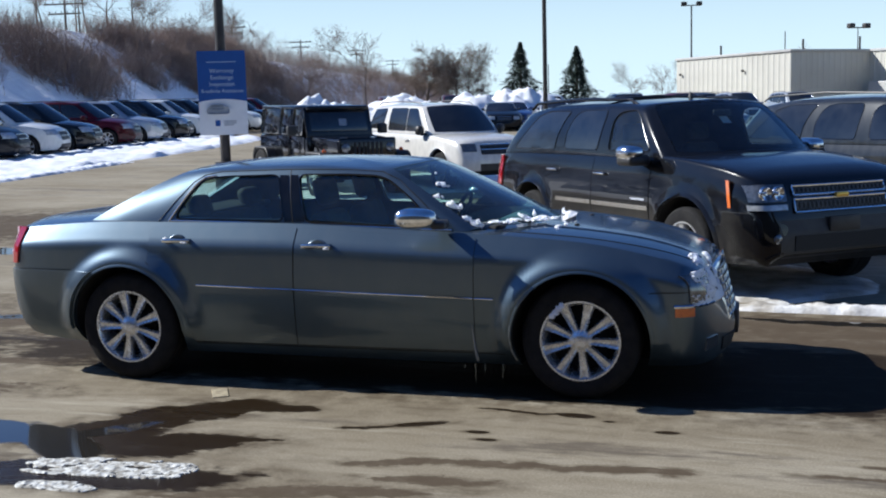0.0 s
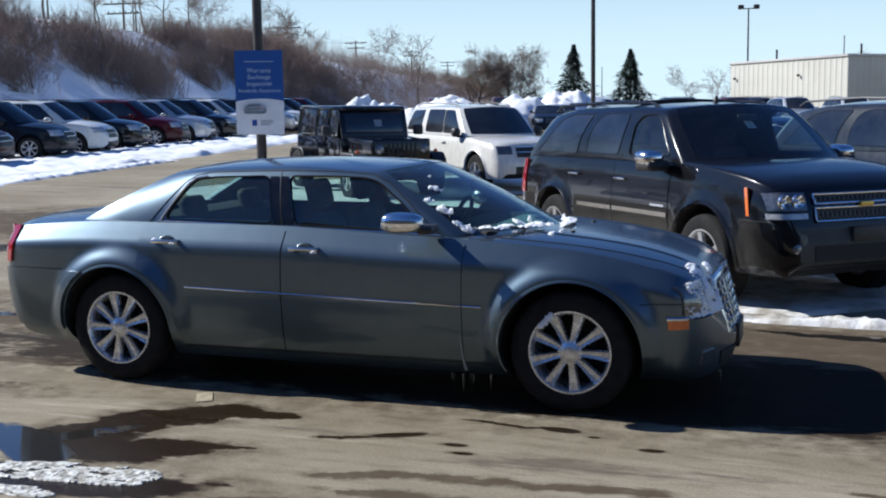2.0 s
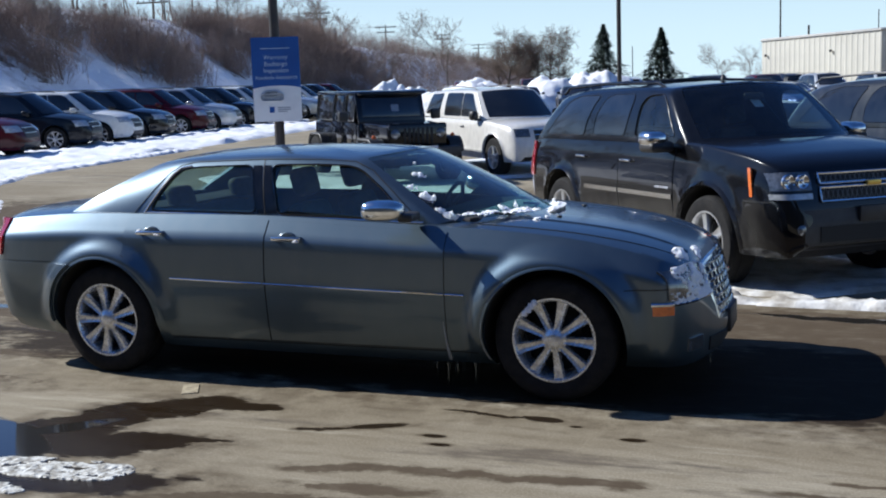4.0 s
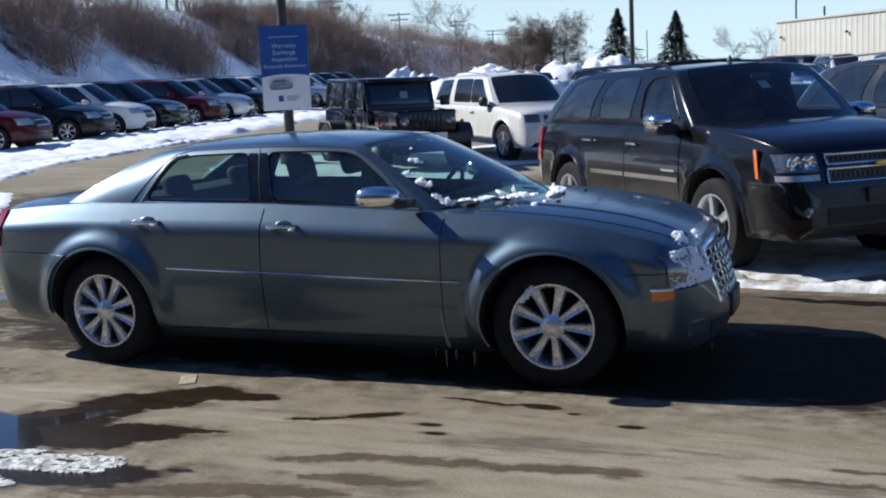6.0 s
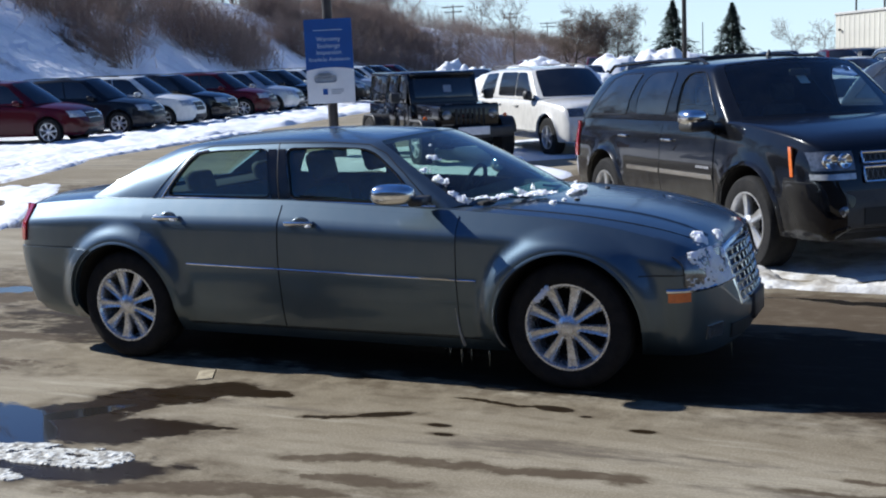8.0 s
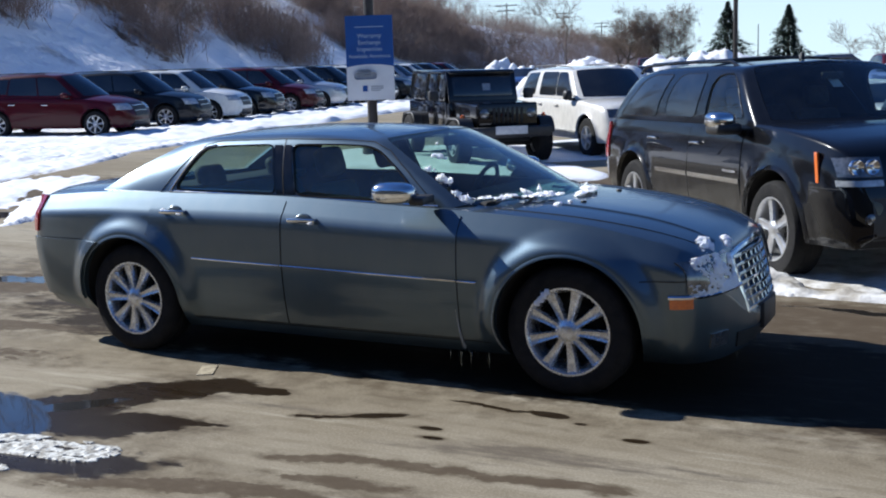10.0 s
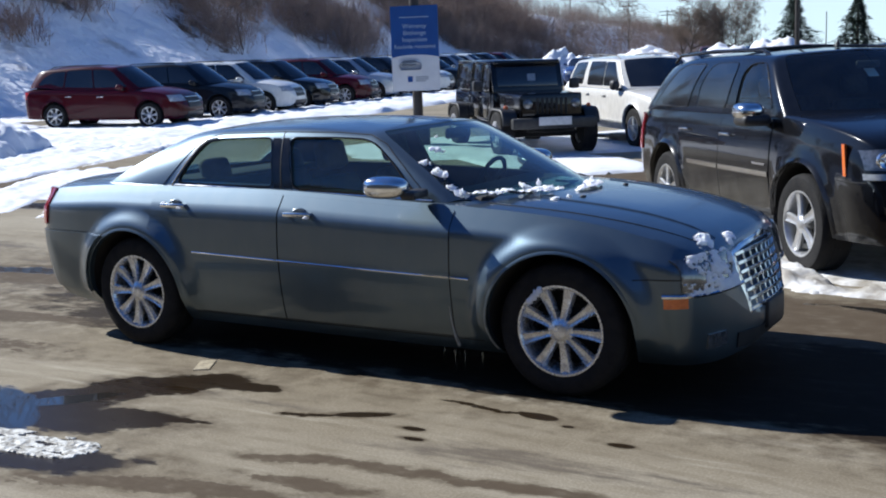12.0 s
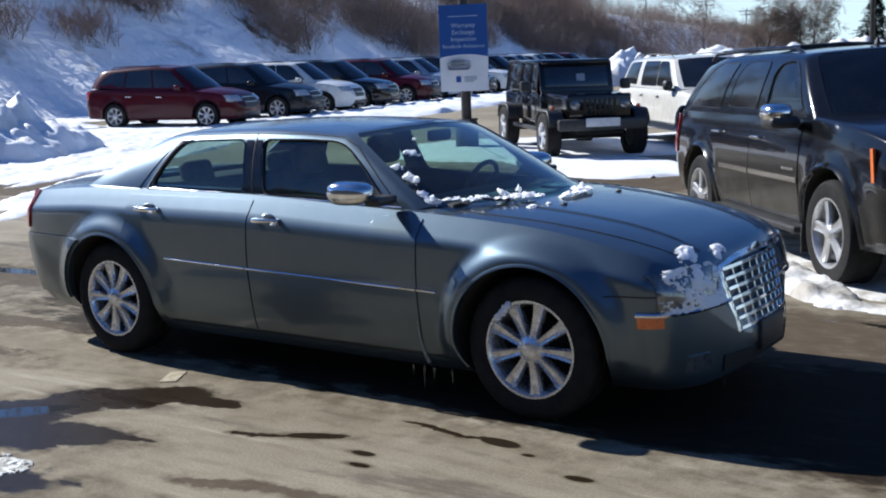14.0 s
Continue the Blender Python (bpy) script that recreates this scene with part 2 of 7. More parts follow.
M_SIGNBLUE = material("sign_blue", (0.008, 0.075, 0.30), 0.5, second=(0.006, 0.060, 0.25), scale=2)
M_SIGNWHITE = material("sign_white", (0.70, 0.72, 0.74), 0.45, second=(0.62, 0.64, 0.67), scale=3)
M_SIGNTEXT = material("sign_lettering", (0.42, 0.50, 0.62), 0.5)
M_SIGNGREY = material("sign_print_grey", (0.25, 0.28, 0.33), 0.5, second=(0.35, 0.38, 0.42), scale=12)
M_BEHIND = material("unseen_wall_grey", (0.085, 0.09, 0.09), 0.8, second=(0.12, 0.125, 0.125), scale=0.8, grain=0.3, grain_scale=12)
M_YELLOW = material("worn_yellow_paint", (0.42, 0.36, 0.24), 0.7, second=(0.20, 0.165, 0.11), scale=26)
# ---------------------------------------------------------------- mesh helpers
def mesh_of(name, verts, faces, mats, smooth=True, index=None, sharp=38.0):
    me = bpy.data.meshes.new(name)
    me.from_pydata([tuple(v) for v in verts], [], faces)
    for m in mats:
        me.materials.append(m)
    if index is not None:
        me.polygons.foreach_set("material_index", index)
    finish(me, smooth, sharp)
    return me


def finish(me, smooth=True, sharp=38.0, weld=0.0):
    bm = bmesh.new()
    bm.from_mesh(me)
    if weld:
        bmesh.ops.remove_doubles(bm, verts=bm.verts, dist=weld)
    bmesh.ops.recalc_face_normals(bm, faces=bm.faces)
    for f in bm.faces:
        f.smooth = smooth
    if smooth:
        lim = radians(sharp)
        for e in bm.edges:
            e.smooth = len(e.link_faces) == 2 and e.calc_face_angle(0.0) < lim
    bm.to_mesh(me)
    bm.free()


def under(ob, parent, m=None):
    ob.parent = parent
    if m is not None:
        ob.matrix_basis = m
    return ob


def part(name, me, parent, label="", m=None):
    """Links a mesh as one part under a thing or a part."""
    ob = under(new(name, me), parent, m)
    return tagged(ob, label) if label else ob


def thing(name, m, label, category, group="", kind=""):
    ob = new(name)
    ob.empty_display_size = 0.2
    ob.matrix_basis = m
    return tagged(ob, label, category, group, kind)


def smooth_list(pts, x):
    """Cubic (Catmull-Rom like) interpolation of (x, value) pairs, free of overshoot."""
    xs = [p[0] for p in pts]
    if x <= xs[0]:
        return pts[0][1]
    if x >= xs[-1]:
        return pts[-1][1]
    i = max(k for k in range(len(xs) - 1) if xs[k] <= x)
    h = xs[i + 1] - xs[i]
    d = [(pts[k + 1][1] - pts[k][1]) / (xs[k + 1] - xs[k]) for k in range(len(xs) - 1)]

    def slope(k):
        if k == 0:
            return d[0]
        if k == len(xs) - 1:
            return d[-1]
        a, b = d[k - 1], d[k]
        return 0.0 if a * b <= 0 else 2 * a * b / (a + b)
    t = (x - xs[i]) / h
    m0, m1 = slope(i) * h, slope(i + 1) * h
    return ((2 * t ** 3 - 3 * t * t + 1) * pts[i][1] + (t ** 3 - 2 * t * t + t) * m0
            + (-2 * t ** 3 + 3 * t * t) * pts[i + 1][1] + (t ** 3 - t * t) * m1)


def grid_faces(nu, nv, wrap=False, base=0):
    out = []
    for i in range(nu - (0 if wrap else 1)):
        for j in range(nv - 1):
            a, b = i * nv + j, ((i + 1) % nu) * nv + j
            out.append((base + a, base + b, base + b + 1, base + a + 1))
    return out


def lathe(name, profile, mats, n=40, axis="y", index=None, sharp=35.0):
    """Turns a profile of (radius, offset along the axis) round the axis."""
    vs = []
    for i in range(n):
        a = 2 * math.pi * i / n
        for r, o in profile:
            c, s = r * math.cos(a), r * math.sin(a)
            vs.append((c, o, s) if axis == "y" else (c, s, o) if axis == "z" else (o, c, s))
    fs = grid_faces(n, len(profile), True)
    idx = None
    if index is not None:
        idx = [index[j] for _ in range(n) for j in range(len(profile) - 1)]
    return mesh_of(name, vs, fs, mats, True, idx, sharp)


def box_bm(bm, size, m, bevel=0.0, segs=2):
    r = bmesh.ops.create_cube(bm, size=1.0)
    bmesh.ops.scale(bm, vec=size, verts=r["verts"])
    if bevel:
        es = list({e for v in r["verts"] for e in v.link_edges})
        rb = bmesh.ops.bevel(bm, geom=es, offset=bevel, segments=segs, affect="EDGES", profile=0.5)
        vs = list({v for f in rb["faces"] for v in f.verts} | {v for v in r["verts"] if v.is_valid})
    else:
        vs = r["verts"]
    bmesh.ops.transform(bm, matrix=m, verts=vs)
    return vs


def box_mesh(name, size, mat, bevel=0.01, segs=2, m=None):
    bm = bmesh.new()
    box_bm(bm, size, m or Matrix(), bevel, segs)
    me = bpy.data.meshes.new(name)
    bm.to_mesh(me)
    bm.free()
    me.materials.append(mat)
    finish(me, True, 40)
    return me


def tube_mesh(name, pts, radii, mat, n=8):
    """A round tube along points, closed at its ends."""
    vs, fs = [], []
    P = [Vector(p) for p in pts]
    for i, p in enumerate(P):
        d = (P[min(i + 1, len(P) - 1)] - P[max(i - 1, 0)]).normalized()
        u = d.orthogonal().normalized() if i == 0 else (u - d * u.dot(d)).normalized()
        w = d.cross(u)
        r = radii[i] if isinstance(radii, (list, tuple)) else radii
        for k in range(n):
            a = 2 * math.pi * k / n
            vs.append(p + (u * math.cos(a) + w * math.sin(a)) * r)
    for i in range(len(P) - 1):
        for k in range(n):
            fs.append((i * n + k, i * n + (k + 1) % n, (i + 1) * n + (k + 1) % n, (i + 1) * n + k))
    fs.append(tuple(range(n - 1, -1, -1)))
    fs.append(tuple(range((len(P) - 1) * n, len(P) * n)))
    return mesh_of(name, vs, fs, [mat], True, None, 50)


def cut(me, cutters, thickness=0.0):
    """The mesh with the closed cutter meshes taken out of it."""
    ob = new("blank", me)
    extra = []
    if thickness:
        sd = ob.modifiers.new("thickness", "SOLIDIFY")
        sd.thickness, sd.offset, sd.material_offset = thickness, -1.0, 1
    for c in cutters:
        k = new("cutter", c)
        md = ob.modifiers.new("cut", "BOOLEAN")
        md.operation, md.solver, md.object = "DIFFERENCE", "EXACT", k
        extra.append(k)
    bpy.context.view_layer.update()
    out = bpy.data.meshes.new_from_object(ob.evaluated_get(bpy.context.evaluated_depsgraph_get()))
    for o in (ob, *extra):
        bpy.data.objects.remove(o)
    return out


def height(x, y):
    """The lot: level where the sedan stands, rising gently away from it."""
    return 0.0225 * min(max(0.0, -0.8 * x + 0.6 * y - 4.0), 95.0)


def stand(x, y, turn, lift=0.0):
    """A pose on the lot that leans with its slope."""
    e = 1.2
    gx = (height(x + e, y) - height(x - e, y)) / (2 * e)
    gy = (height(x, y + e) - height(x, y - e)) / (2 * e)
    up = Vector((-gx, -gy, 1)).normalized()
    h = Vector((math.cos(radians(turn)), math.sin(radians(turn)), 0))
    fw = (h - up * h.dot(up)).normalized()
    left = up.cross(fw)
    m = Matrix((fw, left, up)).transposed().to_4x4()
    m.translation = (x, y, height(x, y) + lift)
    return m


def raw_mesh(name, verts, faces, mat, smooth=False):
    """A large mesh straight from arrays."""
    me = bpy.data.meshes.new(name)
    v, f = np.asarray(verts, dtype=np.float32), np.asarray(faces, dtype=np.int32)
    me.vertices.add(len(v))
    me.vertices.foreach_set("co", v.ravel())
    k = f.shape[1]
    me.loops.add(f.size)
    me.loops.foreach_set("vertex_index", f.ravel())
    me.polygons.add(len(f))
    me.polygons.foreach_set("loop_start", np.arange(0, f.size, k, dtype=np.int32))
    me.update(calc_edges=True)
    me.validate()
    me.materials.append(mat)
    return me
# ---------------------------------------------------------------- ground and embankment
def rail_coords(x, y):
    """Along and across the railway embankment."""
    return -(x - 3) * 0.172 + (y + 6.5) * 0.985, -(x - 3) * 0.985 - (y + 6.5) * 0.172


def rail_place(u, w):
    return 3 - 0.172 * u - 0.985 * w, -6.5 + 0.985 * u - 0.172 * w


def bank(x, y):
    """Height of the embankment above the lot."""
    u, w = rail_coords(x, y)
    n = noise.fractal(Vector((x * 0.07, y * 0.07, 3.1)), 1.0, 2.0, 4) * 1.0
    t = min(1.0, max(0.0, (w - 28.5 - n) / 13.0))
    h = 7.7 * (t * t * (3 - 2 * t) * 0.45 + t * 0.55)
    if w > 46:
        h -= min(8.0, (w - 46) * 0.35)
    if u < -40:
        h *= max(0.0, 1 + (u + 40) / 30)
    return h + (0.35 * n if t > 0 else 0.0) * min(1, t * 6)


# thickets along the bank: centre u, w, half length, half breadth
THICKETS = [(45.0, 38.0, 4.2, 2.8), (40.2, 34.8, 1.4, 1.3), (35.0, 35.5, 1.2, 1.8), (57.5, 35.6, 3.2, 3.4), (64.5, 38.0, 2.0, 2.4), (72.5, 35.8, 5.8, 4.6), (86.5, 34.2, 2.6, 1.8), (92.0, 38.5, 4.0, 2.2), (100.0, 35.5, 7.0, 5.0), (20.0, 35.0, 4.0, 4.0), (8.0, 34.0, 5.0, 4.0)]


def scrub(u, w):
    """How thickly brush grows on the embankment: above nought it does."""
    v = Vector((u * 0.23, w * 0.4, 5.5))
    rag = 0.6 * noise.fractal(v, 1.0, 2.0, 4)
    if u > 108:
        return 0.75 - (0.9 if w < 33.5 and u < 135 else 0.0) + rag
    return max(1 - ((u - cu) / ru) ** 2 - ((w - cw) / rw) ** 2 for cu, cw, ru, rw in THICKETS) + rag - 0.15


def cover(x, y):
    u, w = rail_coords(x, y)
    if w < 25.5 or not -60 < y < 420 or x < -150:
        return 0
    grit = 0.22 * noise.noise(Vector((x * 0.9, y * 0.9, 1.0)))
    return 2 if scrub(u, w) + grit > 0.30 and w > 29.5 and (w < 39.5 or u > 150) else 1


def land_mesh():
    near = np.concatenate([np.arange(-14, 16, 0.5)])
    xs = np.concatenate([[-2500, -1200, -600, -300, -200, -140, -110], np.arange(-90, -44, 2.0), np.arange(-44, -14, 1.0), near, np.arange(16, 60, 4.0), [70, 90, 130, 200, 400, 900, 2500]])
    ys = np.concatenate([[-2500, -900, -300, -120, -60, -30, -20], np.arange(-14, 24, 0.5), np.arange(24, 96, 1.0), np.arange(96, 100, 2.0), np.arange(100, 320, 10.0), [340, 420, 600, 1000, 2500]])
    vs = [(x, y, height(x, y) + bank(x, y)) for x in xs for y in ys]
    return mesh_of("ground", vs, grid_faces(len(xs), len(ys)), [M_GROUND, M_BANK, M_SCRUB], True, [cover(0.5 * (xs[i] + xs[i + 1]), 0.5 * (ys[j] + ys[j + 1])) for i in range(len(xs) - 1) for j in range(len(ys) - 1)], 80)


def ground_material():
    m = bpy.data.materials.new("lot_surface")
    m.use_nodes = True
    nt = m.node_tree
    L, N = nt.links.new, nt.nodes.new
    b = nt.nodes["Principled BSDF"]
    tc = N("ShaderNodeTexCoord")
    P = tc.outputs["Object"]

    def noise_tex(scale, detail=6, stretch=None, rough=0.6):
        n = N("ShaderNodeTexNoise")
        n.inputs["Scale"].default_value, n.inputs["Detail"].default_value, n.inputs["Roughness"].default_value = scale, detail, rough
        if stretch:
            mp = N("ShaderNodeMapping")
            mp.inputs["Scale"].default_value = stretch
            L(P, mp.inputs["Vector"])
            L(mp.outputs[0], n.inputs["Vector"])
        else:
            L(P, n.inputs["Vector"])
        return n.outputs["Fac"]

    def rng(v, a, c, lo=0.0, hi=1.0):
        r = N("ShaderNodeMapRange")
        r.interpolation_type = "SMOOTHSTEP"
        for k, q in (("From Min", a), ("From Max", c), ("To Min", lo), ("To Max", hi)):
            r.inputs[k].default_value = q
        L(v, r.inputs["Value"])
        return r.outputs[0]

    def op(kind, a, c):
        o = N("ShaderNodeMath")
        o.operation = kind
        for i, q in enumerate((a, c)):
            if isinstance(q, (int, float)):
                o.inputs[i].default_value = q
            else:
                L(q, o.inputs[i])
        return o.outputs[0]

    def mixc(f, a, c):
        o = N("ShaderNodeMix")
        o.data_type = "RGBA"
        if isinstance(f, float):
            o.inputs[0].default_value = f
        else:
            L(f, o.inputs[0])
        for i, q in ((6, a), (7, c)):
            if isinstance(q, tuple):
                o.inputs[i].default_value = (*q, 1)
            else:
                L(q, o.inputs[i])
        return o.outputs[2]

    edge = noise_tex(4.0, 9, (0.45, 1.0, 1.0), 0.68)
    streak = noise_tex(1.6, 7, (0.16, 1.3, 1.0), 0.65)
    ragged = noise_tex(13, 9, (0.4, 1.0, 1.0), 0.72)
    fine = noise_tex(75, 6, None, 0.7)
    mid = noise_tex(5, 6)
    big = noise_tex(0.35, 5)

    wn_ = N("ShaderNodeTexNoise")
    wn_.inputs["Scale"].default_value, wn_.inputs["Detail"].default_value, wn_.inputs["Roughness"].default_value = 2.6, 7, 0.62
    L(P, wn_.inputs["Vector"])
    sub = N("ShaderNodeVectorMath")
    sub.operation = "SUBTRACT"
    sub.inputs[1].default_value = (0.5, 0.5, 0.5)
    L(wn_.outputs["Color"], sub.inputs[0])
    mul = N("ShaderNodeVectorMath")
    mul.operation = "MULTIPLY"
    mul.inputs[1].default_value = (0.62, 0.26, 0.0)
    L(sub.outputs[0], mul.inputs[0])
    add = N("ShaderNodeVectorMath")
    L(P, add.inputs[0])
    L(mul.outputs[0], add.inputs[1])
    warped = add.outputs[0]

    def blob(cx, cy, rx, ry, turn=0.0, rag=0.9):
        mp = N("ShaderNodeMapping")
        mp.vector_type = "TEXTURE"
        mp.inputs["Location"].default_value = (cx, cy, 0)
        mp.inputs["Rotation"].default_value = (0, 0, radians(turn))
        mp.inputs["Scale"].default_value = (rx, ry, 1000)
        L(warped if rag > 0.40 else P, mp.inputs["Vector"])
        ln = N("ShaderNodeVectorMath")
        ln.operation = "LENGTH"
        L(mp.outputs[0], ln.inputs[0])
        d = op("SUBTRACT", 1.0, ln.outputs["Value"])
        d = op("ADD", d, op("MULTIPLY", op("SUBTRACT", edge, 0.5), 2.2 * rag))
        d = op("ADD", d, op("MULTIPLY", op("SUBTRACT", ragged, 0.5), 1.1 * rag))
        return rng(d, -0.03, 0.17), rng(d, -0.85, 0.20)

    # damp stains that the meltwater leaves; the first also paints the sedan's shade
    wet = halo = sheen = faint = None
    for i, spec in enumerate(DAMP_AND_SHADE_NEAR + DAMP_WIDE):
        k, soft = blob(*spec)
        if i < len(DAMP_AND_SHADE_NEAR):
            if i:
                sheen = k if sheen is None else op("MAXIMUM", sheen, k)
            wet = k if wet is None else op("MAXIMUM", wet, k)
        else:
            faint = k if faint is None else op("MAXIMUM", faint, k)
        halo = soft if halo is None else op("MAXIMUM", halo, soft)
    lanes = op("MULTIPLY", rng(op("ADD", streak, op("MULTIPLY", op("SUBTRACT", ragged, 0.5), 0.25)), 0.55, 0.66), 0.75)
    pool = None
    for spec in POOLS:
        k, soft = blob(*spec)
        pool = k if pool is None else op("MAXIMUM", pool, k)
    dry = mixc(rng(mid, 0.35, 0.7), (0.205, 0.174, 0.120), (0.298, 0.259, 0.186))
    dry = mixc(rng(streak, 0.3, 0.62), dry, (0.352, 0.316, 0.238))
    dry = mixc(rng(big, 0.35, 0.7), dry, (0.206, 0.174, 0.118))
    speck = mixc(rng(fine, 0.42, 0.62), (0.07, 0.05, 0.03), (0.34, 0.29, 0.22))
    dry = mixc(0.22, dry, speck)
    salt = noise_tex(2.4, 8, (0.12, 1.6, 1.0), 0.7)
    dry = mixc(op("MULTIPLY", rng(salt, 0.55, 0.72), 0.60), dry, (0.46, 0.425, 0.335))
    bend = N("ShaderNodeMapping")
    bend.inputs["Location"].default_value = (-0.6, 10.6, 0)
    L(P, bend.inputs["Vector"])
    arc = N("ShaderNodeTexWave")
    arc.wave_type, arc.rings_direction = "RINGS", "Z"
    arc.inputs["Scale"].default_value, arc.inputs["Distortion"].default_value, arc.inputs["Detail"].default_value, arc.inputs["Detail Scale"].default_value = 2.3, 3.5, 5, 0.8
    L(bend.outputs[0], arc.inputs["Vector"])
    tracks = op("MULTIPLY", op("MULTIPLY", rng(arc.outputs["Fac"], 0.55, 0.95), rng(mid, 0.38, 0.62)), rng(big, 0.40, 0.58))
    dry = mixc(op("MULTIPLY", tracks, 0.45), dry, (0.135, 0.108, 0.070))
    blot = noise_tex(1.7, 9, (0.6, 1.0, 1.0), 0.72)
    dry = mixc(op("MULTIPLY", rng(blot, 0.56, 0.70), 0.26), dry, (0.150, 0.122, 0.082))
    c = mixc(lanes, dry, (0.085, 0.068, 0.052))
    c = mixc(op("MULTIPLY", op("MULTIPLY", halo, rng(mid, 0.30, 0.62)), 0.80), c, (0.060, 0.042, 0.024))
    c = mixc(op("MULTIPLY", faint, rng(ragged, 0.30, 0.55, 0.55, 0.92)), c, (0.075, 0.055, 0.035))
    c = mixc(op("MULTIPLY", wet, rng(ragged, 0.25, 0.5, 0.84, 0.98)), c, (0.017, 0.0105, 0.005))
    c = mixc(pool, c, (0.022, 0.020, 0.018))
    L(c, b.inputs["Base Color"])
    ro = op("SUBTRACT", 0.85, op("MULTIPLY", sheen, 0.55))
    ro = op("SUBTRACT", ro, op("MULTIPLY", lanes, 0.25))
    ro = op("MAXIMUM", op("SUBTRACT", ro, op("MULTIPLY", pool, 0.9)), 0.03)
    L(ro, b.inputs["Roughness"])
    L(op("ADD", 0.12, op("MULTIPLY", pool, 0.38)), b.inputs["Specular IOR Level"])
    bp = N("ShaderNodeBump")
    bp.inputs["Distance"].default_value = 0.012
    L(op("MULTIPLY", op("SUBTRACT", 1.0, pool), 0.16), bp.inputs["Strength"])
    L(op("ADD", fine, op("MULTIPLY", mid, 1.2)), bp.inputs["Height"])
    L(bp.outputs[0], b.inputs["Normal"])
    return m


# centre x, y, half length, half breadth, turn, raggedness; the first near entry is damp with the sedan's shade painted
# in
DAMP_AND_SHADE_NEAR = [(1.4, -0.08, 5.2, 0.92, -2, 0.42), (-1.0, -2.14, 0.44, 0.20, 30, 0.55), (-0.90, -1.86, 0.52, 0.25, 46, 0.50), (-0.60, -1.50, 0.44, 0.22, 28, 0.50), (-0.20, -1.42, 0.30, 0.07, 5, 0.8), (-0.44, -2.20, 0.46, 0.21, 18, 0.60), (-0.14, -2.09, 0.24, 0.06, 22, 0.7), (-0.62, -2.72, 0.80, 0.24, 5, 0.55),
       (0.73, -1.57, 0.19, 0.050, 24, 0.36), (0.50, -1.68, 0.16, 0.025, 20, 0.6), (1.55, -1.24, 0.13, 0.05, -8, 0.38), (1.22, -1.22, 0.36, 0.030, -4, 0.6), (1.08, -1.66, 0.07, 0.03, 0, 0.36), (1.16, -1.79, 0.06, 0.025, 0, 0.36), (1.75, -1.33, 0.035, 0.02, 0, 0.36), (2.08, -1.48, 0.07, 0.03, 0, 0.36)]
DAMP_WIDE = [(1.4, 1.30, 5.2, 0.85, -2, 0.6), (0.80, -2.24, 0.34, 0.045, 10, 0.8), (1.40, -2.18, 0.32, 0.055, 4, 0.7), (1.90, -2.15, 0.36, 0.045, 4, 0.8), (1.05, -2.47, 0.36, 0.06, 3, 0.8), (0.45, -2.78, 0.70, 0.09, 14, 0.8), (3.0, -2.05, 0.22, 0.03, 0, 0.6), (3.15, -1.86, 0.12, 0.02, 0, 0.6), (3.4, -2.9, 0.7, 0.06, 0, 0.8),
       (-3.6, -1.5, 1.6, 0.22, 10, 0.9), (-3.2, -0.6, 1.2, 0.15, 6, 0.9), (-5.0, 0.6, 2.2, 0.4, 12, 0.9), (-9, 7, 6, 1.8, 30, 0.9), (-4, 9, 5, 1.4, 20, 0.9), (-1.5, 6.5, 2.2, 0.7, 20, 0.8)]
POOLS = [(-1.14, -2.28, 0.54, 0.17, -36, 0.36), (-0.96, -2.02, 0.30, 0.09, 45, 0.36), (-1.75, -2.15, 0.55, 0.22, -10, 0.3), (3.2, 1.75, 0.9, 0.10, -8, 0.5), (-7.5, 4.5, 2.2, 0.35, 18, 0.7), (-4.6, 0.9, 1.0, 0.14, 14, 0.7)]
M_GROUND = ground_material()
M_BANK = material("snowy_embankment", (0.86, 0.88, 0.92), 0.75, second=(0.12, 0.095, 0.075), scale=0.22, grain=0.6, grain_scale=3, detail=9)
for _n in M_BANK.node_tree.nodes:
    if _n.type == "VALTORGB":
        _n.color_ramp.elements[0].position, _n.color_ramp.elements[1].position = 0.57, 0.72
    if _n.type == "BUMP":
        _n.inputs["Distance"].default_value, _n.inputs["Strength"].default_value = 0.5, 1.0
    if _n.type == "TEX_NOISE" and _n.inputs["Scale"].default_value > 2:
        _n.inputs["Scale"].default_value = 0.9
M_SCRUB = material("leaf_litter_and_snow", (0.11, 0.08, 0.062), 0.9, second=(0.74, 0.77, 0.83), scale=0.9, grain=0.6, grain_scale=3, detail=9)
for _n in M_SCRUB.node_tree.nodes:
    if _n.type == "VALTORGB":
        _n.color_ramp.elements[0].position, _n.color_ramp.elements[1].position = 0.40, 0.56
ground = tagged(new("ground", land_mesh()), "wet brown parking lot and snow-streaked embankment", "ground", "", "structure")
# ---------------------------------------------------------------- vehicles: shared shapes
def half_width(S, x):
    return smooth_list(S["plan"], x)


